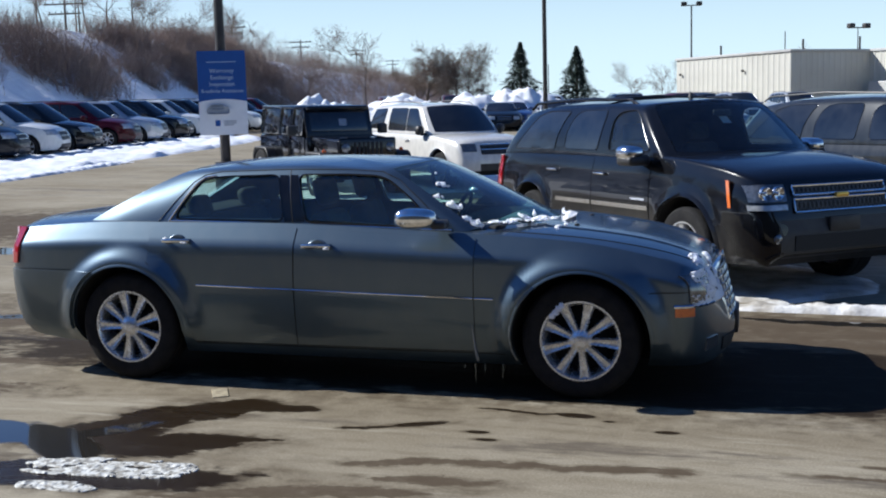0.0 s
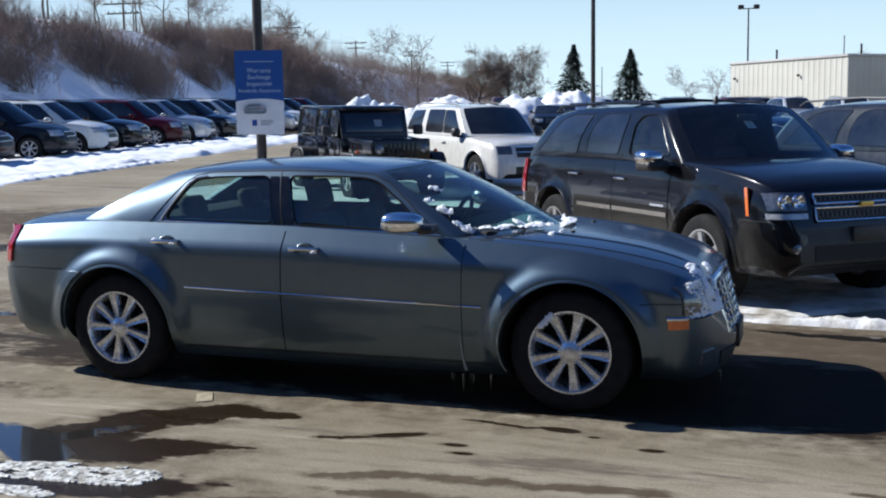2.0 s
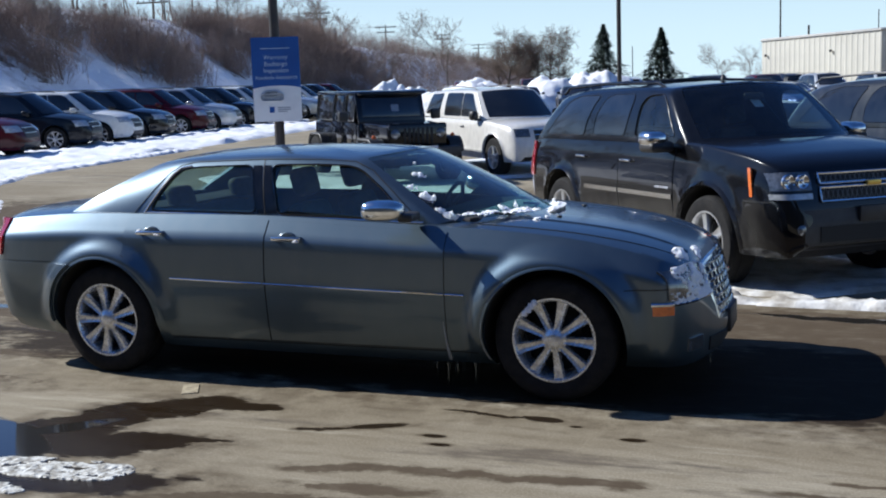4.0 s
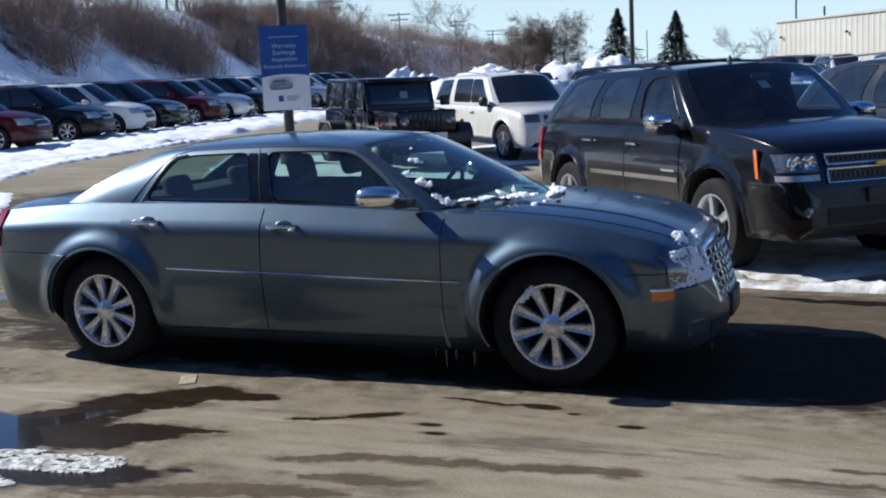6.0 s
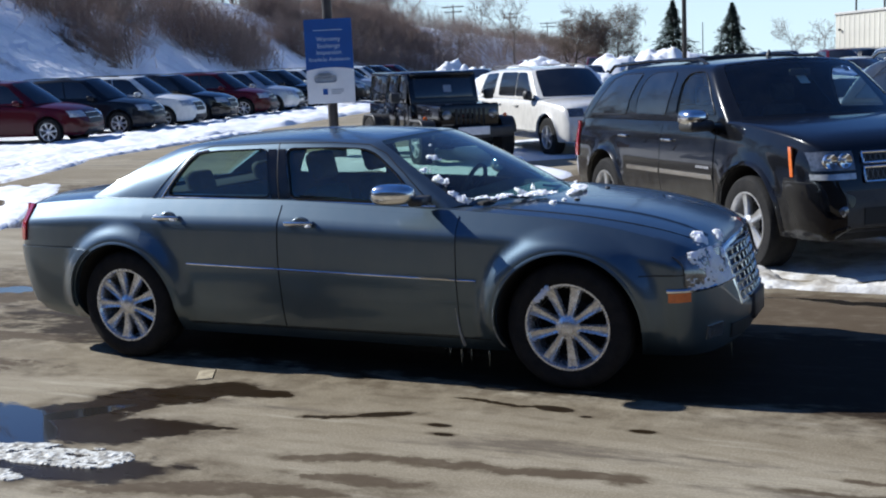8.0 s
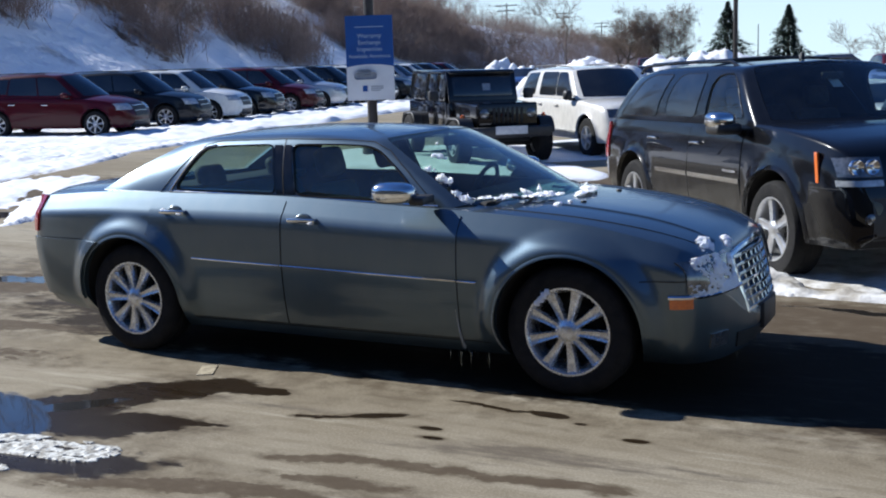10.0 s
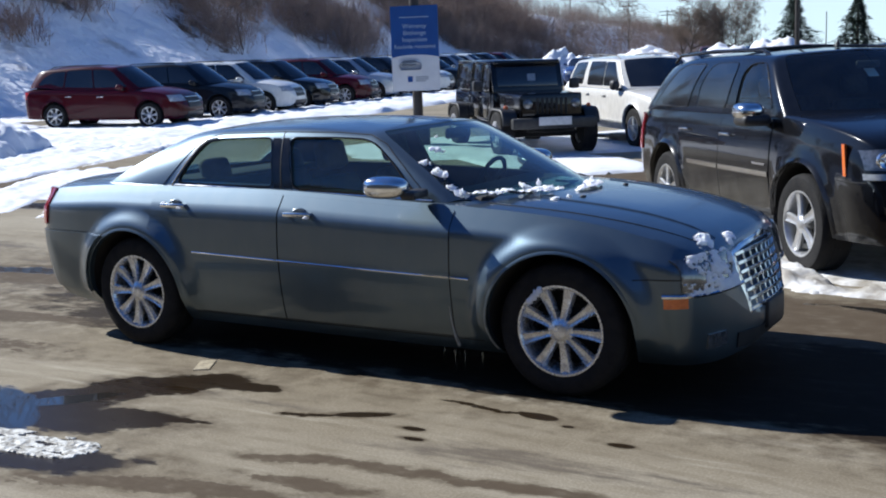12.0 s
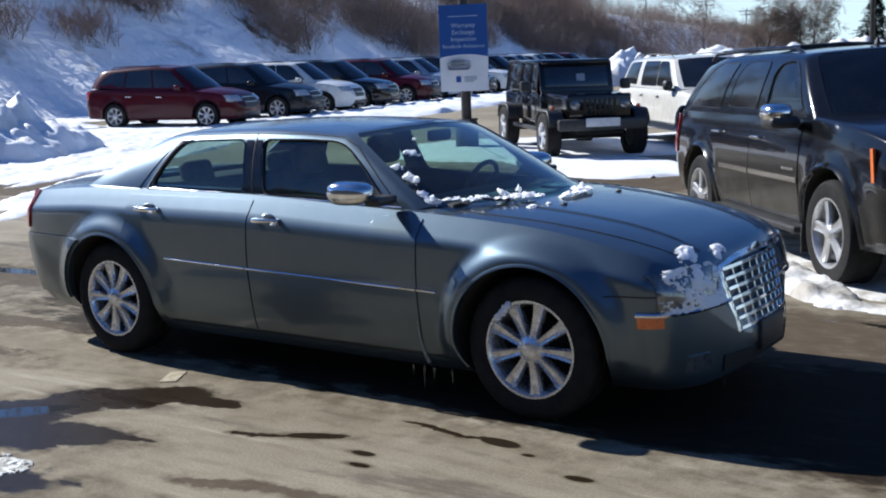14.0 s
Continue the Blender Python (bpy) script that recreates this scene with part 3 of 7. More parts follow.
def side_y(S, x, z):
    """How far the flank stands out at x, z."""
    zb, zs = smooth_list(S["bot"], x), shoulder(S, x)
    r = (z - zb) / max(zs - zb, 0.05)
    y = half_width(S, x) * smooth_list(S["prof"], r)
    for xw in S["axles"]:
        d = math.hypot(x - xw, z - S["R"])
        if "blister" in S:
            # a soft shelf that swells out to the wheel opening
            rise, reach = S["blister"]
            q = min(1.0, max(0.0, (S["arch"] + reach - d) / (reach - 0.025)))
            y += rise * q * q * (3 - 2 * q) * min(1.0, max(0.0, (z - 0.20) / 0.16)) * min(1.0, max(0.0, (zs - z) / 0.06))
            continue
        k = (d - S["arch"] - 0.01) / S.get("flare_w", 0.075)
        if z > 0.18:
            y += S["flare"] * math.exp(-k * k) * min(1.0, max(0.0, (zs - z) / 0.12 + 0.15))
    return y


def top_z(S, x):
    return smooth_list(S["top"], x)


def shoulder(S, x):
    return min(smooth_list(S["sh"], x), top_z(S, x) - 0.012)


def body_mesh(name, S, cabin=None):
    xs = []
    x0, x1 = S["bot"][0][0], S["bot"][-1][0]
    n = S.get("nx", 74)
    for i in range(n + 1):
        t = i / n
        t = 0.5 - 0.5 * math.cos(math.pi * t) if S.get("ends", True) else t
        xs.append(x0 + (x1 - x0) * (0.55 * t + 0.45 * i / n))
    zr = [0.0, 0.04, 0.1, 0.18, 0.26, 0.34, 0.42, 0.5, 0.58, 0.66, 0.74, 0.82, 0.89, 0.95, 1.0]
    if S.get("nx", 74) > 120:
        zr = [0.0, 0.04] + [0.08 + 0.92 * k / 46 for k in range(47)]
    yt = [0.97, 0.92, 0.84, 0.7, 0.5, 0.25]
    vs, ring = [], 0
    for x in xs:
        zb, zs, zt = smooth_list(S["bot"], x), shoulder(S, x), top_z(S, x)
        half = [(0.0, zb), (0.5 * half_width(S, x), zb), (0.86 * half_width(S, x), zb)]
        for r in zr:
            z = zb + (zs - zb) * r
            half.append((side_y(S, x, z), z))
        ys = half[-1][0]
        rnd_r = min(S.get("round", 0.0), max(0.0, zt - zs) * 0.8)
        for f in ([0.996, 0.988, 0.976] if rnd_r else []) + yt:
            q = max(0.0, (f - 0.955) / 0.045)
            half.append((ys * f, zs + rnd_r * math.sqrt(1 - q * q) + (zt - zs - rnd_r) * (1 - f ** S.get("crown", 3.0))))
        half.append((0.0, zt))
        full = [(y, z) for y, z in half] + [(-y, z) for y, z in half[-2:0:-1]]
        ring = len(full)
        vs += [(x, y, z) for y, z in full]
    fs, idx = [], []
    for i in range(len(xs) - 1):
        for j in range(ring):
            a, b = i * ring + j, i * ring + (j + 1) % ring
            fs.append((a, a + ring, b + ring, b))
            idx.append(1 if (j < 3 or j >= ring - 3) else 0)
    fs.append(tuple(range(ring)))
    fs.append(tuple(range((len(xs) - 1) * ring + ring - 1, (len(xs) - 1) * ring - 1, -1)))
    idx += [0, 0]
    me = mesh_of(name, vs, fs, [S["paint"], M_UNDER], True, idx)
    cutters = []
    for xw in S["axles"]:
        for s in (1, -1):
            prof = [(0.0, -0.3), (S["arch"], -0.3), (S["arch"], 0.3), (0.0, 0.3)]
            nseg, cv, cf = 48, [], []
            yc = s * (S["wmax"] - 0.03)
            for e in (-0.31, 0.31):
                for k in range(nseg):
                    a = 2 * math.pi * k / nseg
                    cv.append((xw + S["arch"] * math.cos(a), yc + e, S["R"] + S.get("arch_up", 0.0) + S["arch"] * math.sin(a)))
            for k in range(nseg):
                cf.append((k, (k + 1) % nseg, nseg + (k + 1) % nseg, nseg + k))
            cf += [tuple(range(nseg - 1, -1, -1)), tuple(range(nseg, 2 * nseg))]
            cutters.append(mesh_of("well", cv, cf, [S["paint"], M_UNDER], False, [1] * len(cf)))
    if cabin:
        (ax, bx, hy, az, bz) = cabin
        bm = bmesh.new()
        box_bm(bm, (bx - ax, 2 * hy, bz - az), Matrix.Translation(((ax + bx) / 2, 0, (az + bz) / 2)))
        for f in bm.faces:
            f.material_index = 1
        cm = bpy.data.meshes.new("cabin_hole")
        bm.to_mesh(cm)
        bm.free()
        cm.materials.append(S["paint"])
        cm.materials.append(M_UNDER)
        cutters.append(cm)
    out = cut(me, cutters)
    finish(out, True, 32)
    return out


def side_patch(name, S, xa, xb, z0, z1, off, mat, sgn=-1, nx=18, nz=12, fold=True, zfun=None):
    """A panel that lies on the flank between xa(z) and xb(z), with folded edges."""
    vs = []
    ups = [0.0] + [i / nz for i in range(nz + 1)] + [1.0] if fold else [i / nz for i in range(nz + 1)]
    for iu, v in enumerate(ups):
        edge_v = fold and iu in (0, len(ups) - 1)
        cols = [0.0] + [i / nx for i in range(nx + 1)] + [1.0] if fold else [i / nx for i in range(nx + 1)]
        for ic, u in enumerate(cols):
            edge = edge_v or (fold and ic in (0, len(cols) - 1))
            zz = z0 + (z1 - z0) * v
            x = xa(zz) + (xb(zz) - xa(zz)) * u
            z = zz if zfun is None else zfun(x, v)
            if zfun is not None:
                x = xa(z) + (xb(z) - xa(z)) * u
            vs.append((x, sgn * (side_y(S, x, z) + (-0.004 if edge else off)), z))
    nu = len(ups)
    return mesh_of(name, vs, grid_faces(nu, len(vs) // nu), [mat], True, None, 50)


VROWS = [0.0, 0.05, 0.15, 0.28, 0.40, 0.52, 0.64, 0.74, 0.82, 0.89, 0.94, 0.97, 1.0]


def house_grid(S):
    """Columns of the glasshouse from the windscreen's middle round one side to the rear window's middle, and the kind of each."""
    keys = S["house"]
    last = max(k for k, q in enumerate(keys) if q[2] == "side") + 1

    def along(t, top, axis):
        return smooth_list([(k, keys[k][top][axis]) for k in range(1, last + 1)], t)

    cols, kinds = [], []
    for i in range(12):
        t = i / 12
        (B0, R0, _), (B1, R1, _) = keys[0], keys[1]
        B, R = Vector(B0).lerp(Vector(B1), t), Vector(R0).lerp(Vector(R1), t)
        u = t * t
        for q, q0, q1 in ((B, B0, B1), (R, R0, R1)):
            q.x, q.z = q0[0] + (q1[0] - q0[0]) * u, q0[2] + (q1[2] - q0[2]) * u
        cols.append((B, R))
        kinds.append("windscreen")
    n = 6 * (last - 1)
    for i in range(n):
        t = 1 + i / 6
        cols.append((Vector([along(t, 0, k) for k in range(3)]), Vector([along(t, 1, k) for k in range(3)])))
        kinds.append("side")
    for i in range(13):
        t = i / 12
        (B0, R0, _), (B1, R1, _) = keys[last], keys[last + 1]
        B, R = Vector(B0).lerp(Vector(B1), t), Vector(R0).lerp(Vector(R1), t)
        u = 1 - (1 - t) ** 2
        B.x, R.x, R.z = B0[0] + (B1[0] - B0[0]) * u, R0[0] + (R1[0] - R0[0]) * u, R0[2] + (R1[2] - R0[2]) * u
        cols.append((B, R))
        kinds.append("rear_window")
    rows = []
    for B, R in cols:
        col = []
        for v in VROWS:
            p = B.lerp(R, v)
            b = S.get("bulge", 0.03) * 4 * v * (1 - v)
            if v > 0.88 and B.y > 0.1:
                q = (v - 0.88) / 0.12
                p = p + Vector((0.0, -0.035 * q * q, -0.004 * q * q))
            col.append(p + Vector((0.0, b if B.y > 0.2 else b * B.y / 0.2, b * 0.6)))
        rows.append(col)
    return rows, kinds


def house_y(S):
    """How far the glasshouse's side stands out, as a function of x and z."""
    rows, kinds = house_grid(S)
    side = [rows[i] for i in range(len(rows)) if kinds[i] == "side" or (i and kinds[i - 1] == "side")]

    def y_at(x, z):
        pts = []
        for col in side:
            zs = [p.z for p in col]
            pts.append((float(np.interp(z, zs, [p.x for p in col])), float(np.interp(z, zs, [p.y for p in col]))))
        pts.sort()
        return float(np.interp(x, [p[0] for p in pts], [p[1] for p in pts]))
    return y_at


def rounded(poly, r=0.05, n=5):
    """A closed outline with its corners rounded off."""
    out = []
    for i, p in enumerate(poly):
        a, p, c = Vector(poly[i - 1]), Vector(p), Vector(poly[(i + 1) % len(poly)])
        da, dc = (a - p), (c - p)
        s, e = p + da.normalized() * min(r, da.length * 0.45), p + dc.normalized() * min(r, dc.length * 0.45)
        for k in range(n):
            t = k / (n - 1)
            q = (1 - t) ** 2 * s + 2 * t * (1 - t) * p + t * t * e
            gap = (q - out[-1]).length if out else 0.0
            steps = int(gap / 0.11)
            out += [out[-1].lerp(q, j / (steps + 1)) for j in range(1, steps + 1)]
            out.append(q)
    return out


def pane_mesh(name, outline, y_at, off, s, mat):
    """A pane with the given outline that follows the side of the glasshouse."""
    c = sum(outline, Vector((0, 0))) / len(outline)
    vs, n = [], len(outline)
    for k in (1.0, 0.75, 0.5, 0.25):
        for q in outline:
            p = c + (q - c) * k
            vs.append((p.x, s * (y_at(p.x, p.y) + off), p.y))
    vs.append((c.x, s * (y_at(c.x, c.y) + off), c.y))
    fs = [(k * n + i, k * n + (i + 1) % n, (k + 1) * n + (i + 1) % n, (k + 1) * n + i) for k in range(3) for i in range(n)]
    fs += [(3 * n + i, 3 * n + (i + 1) % n, 4 * n) for i in range(n)]
    return mesh_of(name, vs, fs, [mat], True, None, 60)


def greenhouse(S, parent, glass, shield, clear=()):
    """Pillars and roof as one painted shell, and each pane as a part; the openings are cut where the panes can be seen through."""
    rows, kinds = house_grid(S)
    nv = len(rows[0])
    lo, hi = 1, nv - 2
    shell_v, shell_f = [], []
    panes = {}
    for s in (1, -1):
        base = len(shell_v)
        shell_v += [(p.x, s * p.y, p.z) for col in rows for p in col]
        for i in range(len(rows) - 1):
            is_glass = kinds[i] != "side"
            for j in range(nv - 1):
                if is_glass and lo <= j < hi:
                    continue
                a = base + i * nv + j
                shell_f.append((a, a + nv, a + nv + 1, a + 1))
            if is_glass:
                panes.setdefault((kinds[i], s), []).append(i)
    # roof: rings that draw in towards the middle line
    R = [col[-1] for col in rows]
    zc = max(p.z for p in R) + S["crown_roof"]
    cx = 0.5 * (R[0].x + R[-1].x)
    loop = [(p.x, p.y, p.z) for p in R] + [(p.x, -p.y, p.z) for p in R[-2:0:-1]]
    base, m = len(shell_v), len(loop)
    ts = [0.0, 0.06, 0.14, 0.26, 0.42, 0.6, 0.8, 0.97]
    for t in ts:
        k = 1 - (1 - t) ** 2.2
        for x, y, z in loop:
            shell_v.append((cx + (x - cx) * (1 - t * 0.999), y * (1 - t), z + (zc - z) * k))
    for i in range(len(ts) - 1):
        for j in range(m):
            a, b = base + i * m + j, base + i * m + (j + 1) % m
            shell_f.append((a, b, b + m, a + m))
    shell_f.append(tuple(base + (len(ts) - 1) * m + j for j in range(m)))
    me = bpy.data.meshes.new("cabin_shell")
    me.from_pydata(shell_v, [], shell_f)
    me.materials.append(S["paint"])
    me.materials.append(M_INNER)
    finish(me, True, 70, 0.0008)
    outlines = [rounded(w) for w in S["windows"]]
    if clear:
        cutters = []
        for k in clear:
            o = outlines[k]
            n = len(o)
            vs = [(q.x, y, q.y) for y in (-1.4, 1.4) for q in o]
            fs = [(i, (i + 1) % n, n + (i + 1) % n, n + i) for i in range(n)] + [tuple(range(n - 1, -1, -1)), tuple(range(n, 2 * n))]
            cutters.append(mesh_of("opening", vs, fs, [S["paint"], M_INNER], False, [1] * len(fs)))
        me = cut(me, cutters, 0.028)
        finish(me, True, 40)
        part("cabin_shell", me, parent)
    else:
        shell = part("cabin_shell", me, parent)
        sd = shell.modifiers.new("thickness", "SOLIDIFY")
        sd.thickness, sd.offset, sd.material_offset = 0.028, -1.0, 1
    for kind, mat in (("windscreen", shield), ("rear_window", glass)):
        vs, fs = [], []
        for s in (1, -1):
            run = panes[(kind, s)]
            cols = run + [run[-1] + 1] if run[-1] + 1 < len(rows) else run
            base = len(vs)
            vs += [(rows[c][j].x, s * (rows[c][j].y - 0.006), rows[c][j].z - 0.003) for c in cols for j in range(lo, hi + 1)]
            fs += grid_faces(len(cols), hi - lo + 1, False, base)
        me = bpy.data.meshes.new(kind)
        me.from_pydata([tuple(v) for v in vs], [], fs)
        me.materials.append(mat)
        finish(me, True, 60, 0.0008)
        part(kind, me, parent)
    y_at = house_y(S)
    for k, o in enumerate(outlines):
        for s in (1, -1):
            w = part("side_window", pane_mesh("side_window", o, y_at, -0.008 if k in clear else 0.003, s, S.get("side_glass", {}).get(k, glass)), parent)
            part("window_seal", tube_mesh("window_seal", [(q.x, s * (y_at(q.x, q.y) + 0.002), q.y) for q in o + o[:1]], 0.006, M_GLOSSBLACK, 5 if clear else 3), w)
    return rows, kinds


def wheel_meshes(R, rim, width, style, metal, ns=48):
    """The meshes of one wheel, its outer face towards -y."""
    w = width / 2
    tyre = [(rim * 0.97, w * 0.72), (rim * 1.0, w * 0.94), (rim + (R - rim) * 0.35, w * 1.04), (R - 0.03, w * 0.98), (R - 0.008, w * 0.82), (R, w * 0.6),
            (R - 0.006, w * 0.22), (R, w * 0.18), (R, -w * 0.18), (R - 0.006, -w * 0.22), (R, -w * 0.6),
            (R - 0.008, -w * 0.82), (R - 0.03, -w * 0.98), (rim + (R - rim) * 0.35, -w * 1.04), (rim * 1.0, -w * 0.94), (rim * 0.97, -w * 0.72)]
    out = {"tyre": lathe("tyre", tyre, [M_RUBBER], ns)}
    lip = [(rim * 0.99, -w * 0.70), (rim * 1.035, -w * 0.90), (rim * 1.03, -w * 0.99), (rim * 0.985, -w * 0.99), (rim * 0.94, -w * 0.86), (rim * 0.90, -w * 0.55), (rim * 0.88, w * 0.6), (rim * 0.99, w * 0.72)]
    out["rim"] = lathe("rim", lip, [metal], ns)
    out["disc"] = lathe("brake_disc", [(0.0, -w * 0.05), (rim * 0.60, -w * 0.05), (rim * 0.62, w * 0.02), (rim * 0.86, w * 0.3), (rim * 0.86, w * 0.5), (0.0, w * 0.5)], [M_UNDER], 32)
    yo = -w * 0.98
    cap = [(0.0, yo - 0.006), (rim * 0.13, yo - 0.006), (rim * 0.21, yo + 0.002), (rim * 0.26, yo + 0.012), (rim * 0.30, yo + 0.014), (rim * 0.31, yo + 0.05), (rim * 0.24, yo + 0.10)]
    out["hub_cap"] = lathe("hub_cap", cap, [metal], 28 if ns > 30 else 14)
    n = style
    # one spoke, from the hub out along +x
    a0, a1 = rim * (0.125 if n >= 7 else 0.20), rim * (0.270 if n >= 7 else 0.30)
    vs = []
    prof = [(-1.0, 0.022), (-0.72, 0.002), (-0.22, 0.010), (0.22, 0.010), (0.72, 0.002), (1.0, 0.022), (0.8, 0.055), (-0.8, 0.055)]
    steps = [0.18, 0.4, 0.65, 0.85, 0.955]
    for q, r in enumerate(steps):
        wd = a0 + (a1 - a0) * (q / (len(steps) - 1))
        dip = 0.012 * math.sin(math.pi * (r - 0.1))
        for u, d in prof:
            vs.append((rim * r, yo + d * 0.9 + dip, u * wd * 0.62))
    k = len(prof)
    fs = []
    for i in range(len(steps) - 1):
        for j in range(k):
            fs.append((i * k + j, i * k + (j + 1) % k, (i + 1) * k + (j + 1) % k, (i + 1) * k + j))
    fs.append(tuple(range(k)))
    fs.append(tuple(range(len(steps) * k - 1, (len(steps) - 1) * k - 1, -1)))
    out["spoke"] = mesh_of("spoke", vs, fs, [metal], True, None, 30)
    return out


def add_wheels(S, parent, W, n, turn_front=0.0):
    for xw in S["axles"]:
        for s in (-1, 1):
            m = Matrix.Translation((xw, s * (S["track"]), S["R"]))
            if s > 0:
                m = m @ Matrix.Rotation(math.pi, 4, "Z")
            if xw > 0 and turn_front:
                m = m @ Matrix.Rotation(radians(turn_front), 4, "Z")
            hub = part("wheel", W["disc"], parent, "", m @ Matrix.Rotation(0.37 * xw + 0.2, 4, "Y"))
            part("tyre", W["tyre"], hub, "black rubber tyre, damp and dirty")
            part("rim", W["rim"], hub)
            part("hub_cap", W["hub_cap"], hub)
            for i in range(n):
                part("spoke", W["spoke"], hub, "", Matrix.Rotation(2 * math.pi * i / n, 4, "Y"))


def mirror_meshes(metal, L=0.26, H=0.13, D=0.14):
    """A door mirror's rounded shell and its foot, seen from the right-hand side."""
    bm = bmesh.new()
    bmesh.ops.create_uvsphere(bm, u_segments=20, v_segments=12, radius=0.5)
    for v in bm.verts:
        c = v.co
        e = 0.72
        c.x = math.copysign(abs(2 * c.x) ** e, c.x) * L / 2 * (1.0 if c.x < 0 else 0.92)
        c.y = math.copysign(abs(2 * c.y) ** e, c.y) * D / 2
        c.z = math.copysign(abs(2 * c.z) ** e, c.z) * H / 2 * (1.0 - 0.15 * c.x / L)
    shell = bpy.data.meshes.new("mirror_shell")
    bm.to_mesh(shell)
    bm.free()
    shell.materials.append(metal)
    finish(shell, True, 60)
    return shell


def patch_on(name, fn, nu, nv, mat, thick=0.012):
    """A closed slab over the surface fn(u, v) -> (point, normal)."""
    front, back = [], []
    for i in range(nu + 1):
        for j in range(nv + 1):
            p, n = fn(i / nu, j / nv)
            front.append(Vector(p) + Vector(n) * thick)
            back.append(Vector(p) - Vector(n) * 0.01)
    vs = front + back
    k = len(front)
    fs = grid_faces(nu + 1, nv + 1) + [tuple(reversed(f)) for f in grid_faces(nu + 1, nv + 1, False, k)]
    rim = [(i, 0) for i in range(nu + 1)] + [(nu, j) for j in range(1, nv + 1)] + [(i, nv) for i in range(nu - 1, -1, -1)] + [(0, j) for j in range(nv - 1, 0, -1)]
    ids = [i * (nv + 1) + j for i, j in rim]
    for a, b in zip(ids, ids[1:] + ids[:1]):
        fs.append((a, b, b + k, a + k))
    return mesh_of(name, vs, fs, [mat], True, None, 45)


def arch_lip(name, S, xw, sgn, width=0.055, proud=0.020):
    """The raised flange that runs round a wheel arch."""
    vs, n, k = [], 40 if S.get("nx", 74) > 100 else 24, 6 if S.get("nx", 74) > 100 else 3
    zc = S["R"] + S.get("arch_up", 0.0)
    for i in range(n + 1):
        a = radians(-22 + 224 * i / n)
        for j in range(k + 1):
            t = j / k
            r = S["arch"] - 0.004 + width * t
            x, z = xw + r * math.cos(a), zc + r * math.sin(a)
            z = max(z, smooth_list(S["bot"], x) + 0.01)
            lift = proud * (1 - t * t) if j else -0.03
            vs.append((x, sgn * (side_y(S, x, z) + lift + 0.001), z))
    return mesh_of(name, vs, grid_faces(n + 1, k + 1), [S["paint"]], True, None, 60)
# ---------------------------------------------------------------- vehicle models
PROF_CAR = [(0.0, 0.945), (0.08, 0.965), (0.25, 0.985), (0.5, 1.0), (0.8, 0.992), (0.93, 0.975), (1.0, 0.945)]

SEDAN = dict(
    paint=M_SEDAN, axles=(-1.524, 1.524), R=0.36, arch=0.416, flare=0.022, blister=(0.054, 0.145), lip=0.020, lip_h=0.005, wmax=0.93, track=0.795, crown=4.0, nx=220,
    plan=[(-2.525, 0.66), (-2.50, 0.76), (-2.44, 0.83), (-2.33, 0.868), (-2.0, 0.90), (-1.3, 0.925), (0.0, 0.93), (1.2, 0.925), (1.8, 0.905), (2.1, 0.875), (2.18, 0.825), (2.24, 0.735), (2.285, 0.62), (2.325, 0.49), (2.36, 0.38), (2.40, 0.24)],
    bot=[(-2.525, 0.47), (-2.49, 0.34), (-2.39, 0.27), (-1.9, 0.22), (-1.1, 0.19), (1.1, 0.18), (1.9, 0.20), (2.25, 0.20), (2.36, 0.23), (2.40, 0.34)],
    top=[(-2.525, 0.62), (-2.515, 0.74), (-2.49, 0.93), (-2.46, 1.04), (-2.42, 1.068), (-2.2, 1.085), (-1.7, 1.11), (-1.0, 1.12), (0.0, 1.09), (0.95, 1.035), (1.3, 1.01), (1.8, 0.945), (2.1, 0.865), (2.21, 0.810), (2.265, 0.755), (2.31, 0.62), (2.365, 0.48), (2.40, 0.42)],
    sh=[(-2.525, 0.58), (-2.49, 0.88), (-2.43, 1.0), (-2.2, 1.03), (-1.6, 1.06), (-0.5, 1.055), (0.5, 1.01), (1.0, 0.985), (1.5, 0.945), (2.0, 0.845), (2.15, 0.79), (2.24, 0.73), (2.30, 0.62), (2.36, 0.47), (2.40, 0.40)],
    prof=[(0.0, 0.865), (0.06, 0.905), (0.12, 0.930), (0.22, 0.954), (0.38, 0.980), (0.54, 0.997), (0.64, 1.0), (0.80, 0.997), (0.842, 0.992), (0.862, 0.984), (0.89, 0.966), (0.94, 0.934), (1.0, 0.894)], crown_roof=0.03, bulge=0.022,
    house=[
        ((1.30, 0.0, 0.99), (0.36, 0.0, 1.425), "windscreen"),
        ((0.865, 0.765, 1.015), (0.26, 0.60, 1.398), "side"),
        ((0.78, 0.805, 1.002), (0.17, 0.645, 1.390), "side"),
        ((-0.19, 0.815, 1.045), (-0.34, 0.655, 1.418), "side"),
        ((-1.18, 0.817, 1.05), (-0.90, 0.645, 1.405), "side"),
        ((-1.60, 0.808, 1.04), (-1.08, 0.60, 1.398), "side"),
        ((-1.90, 0.775, 1.035), (-1.20, 0.54, 1.390), "rear_window"),
        ((-1.95, 0.0, 1.085), (-1.27, 0.0, 1.405), "end"),
    ],
    windows=[[(-0.33, 1.358), (0.0, 1.356), (0.20, 1.346), (0.29, 1.318), (0.44, 1.208), (0.57, 1.085), (0.63, 1.026), (-0.25, 1.058)],
             [(-1.195, 1.080), (-1.115, 1.205), (-1.045, 1.297), (-1.0, 1.333), (-0.87, 1.350), (-0.47, 1.358), (-0.40, 1.066)]])


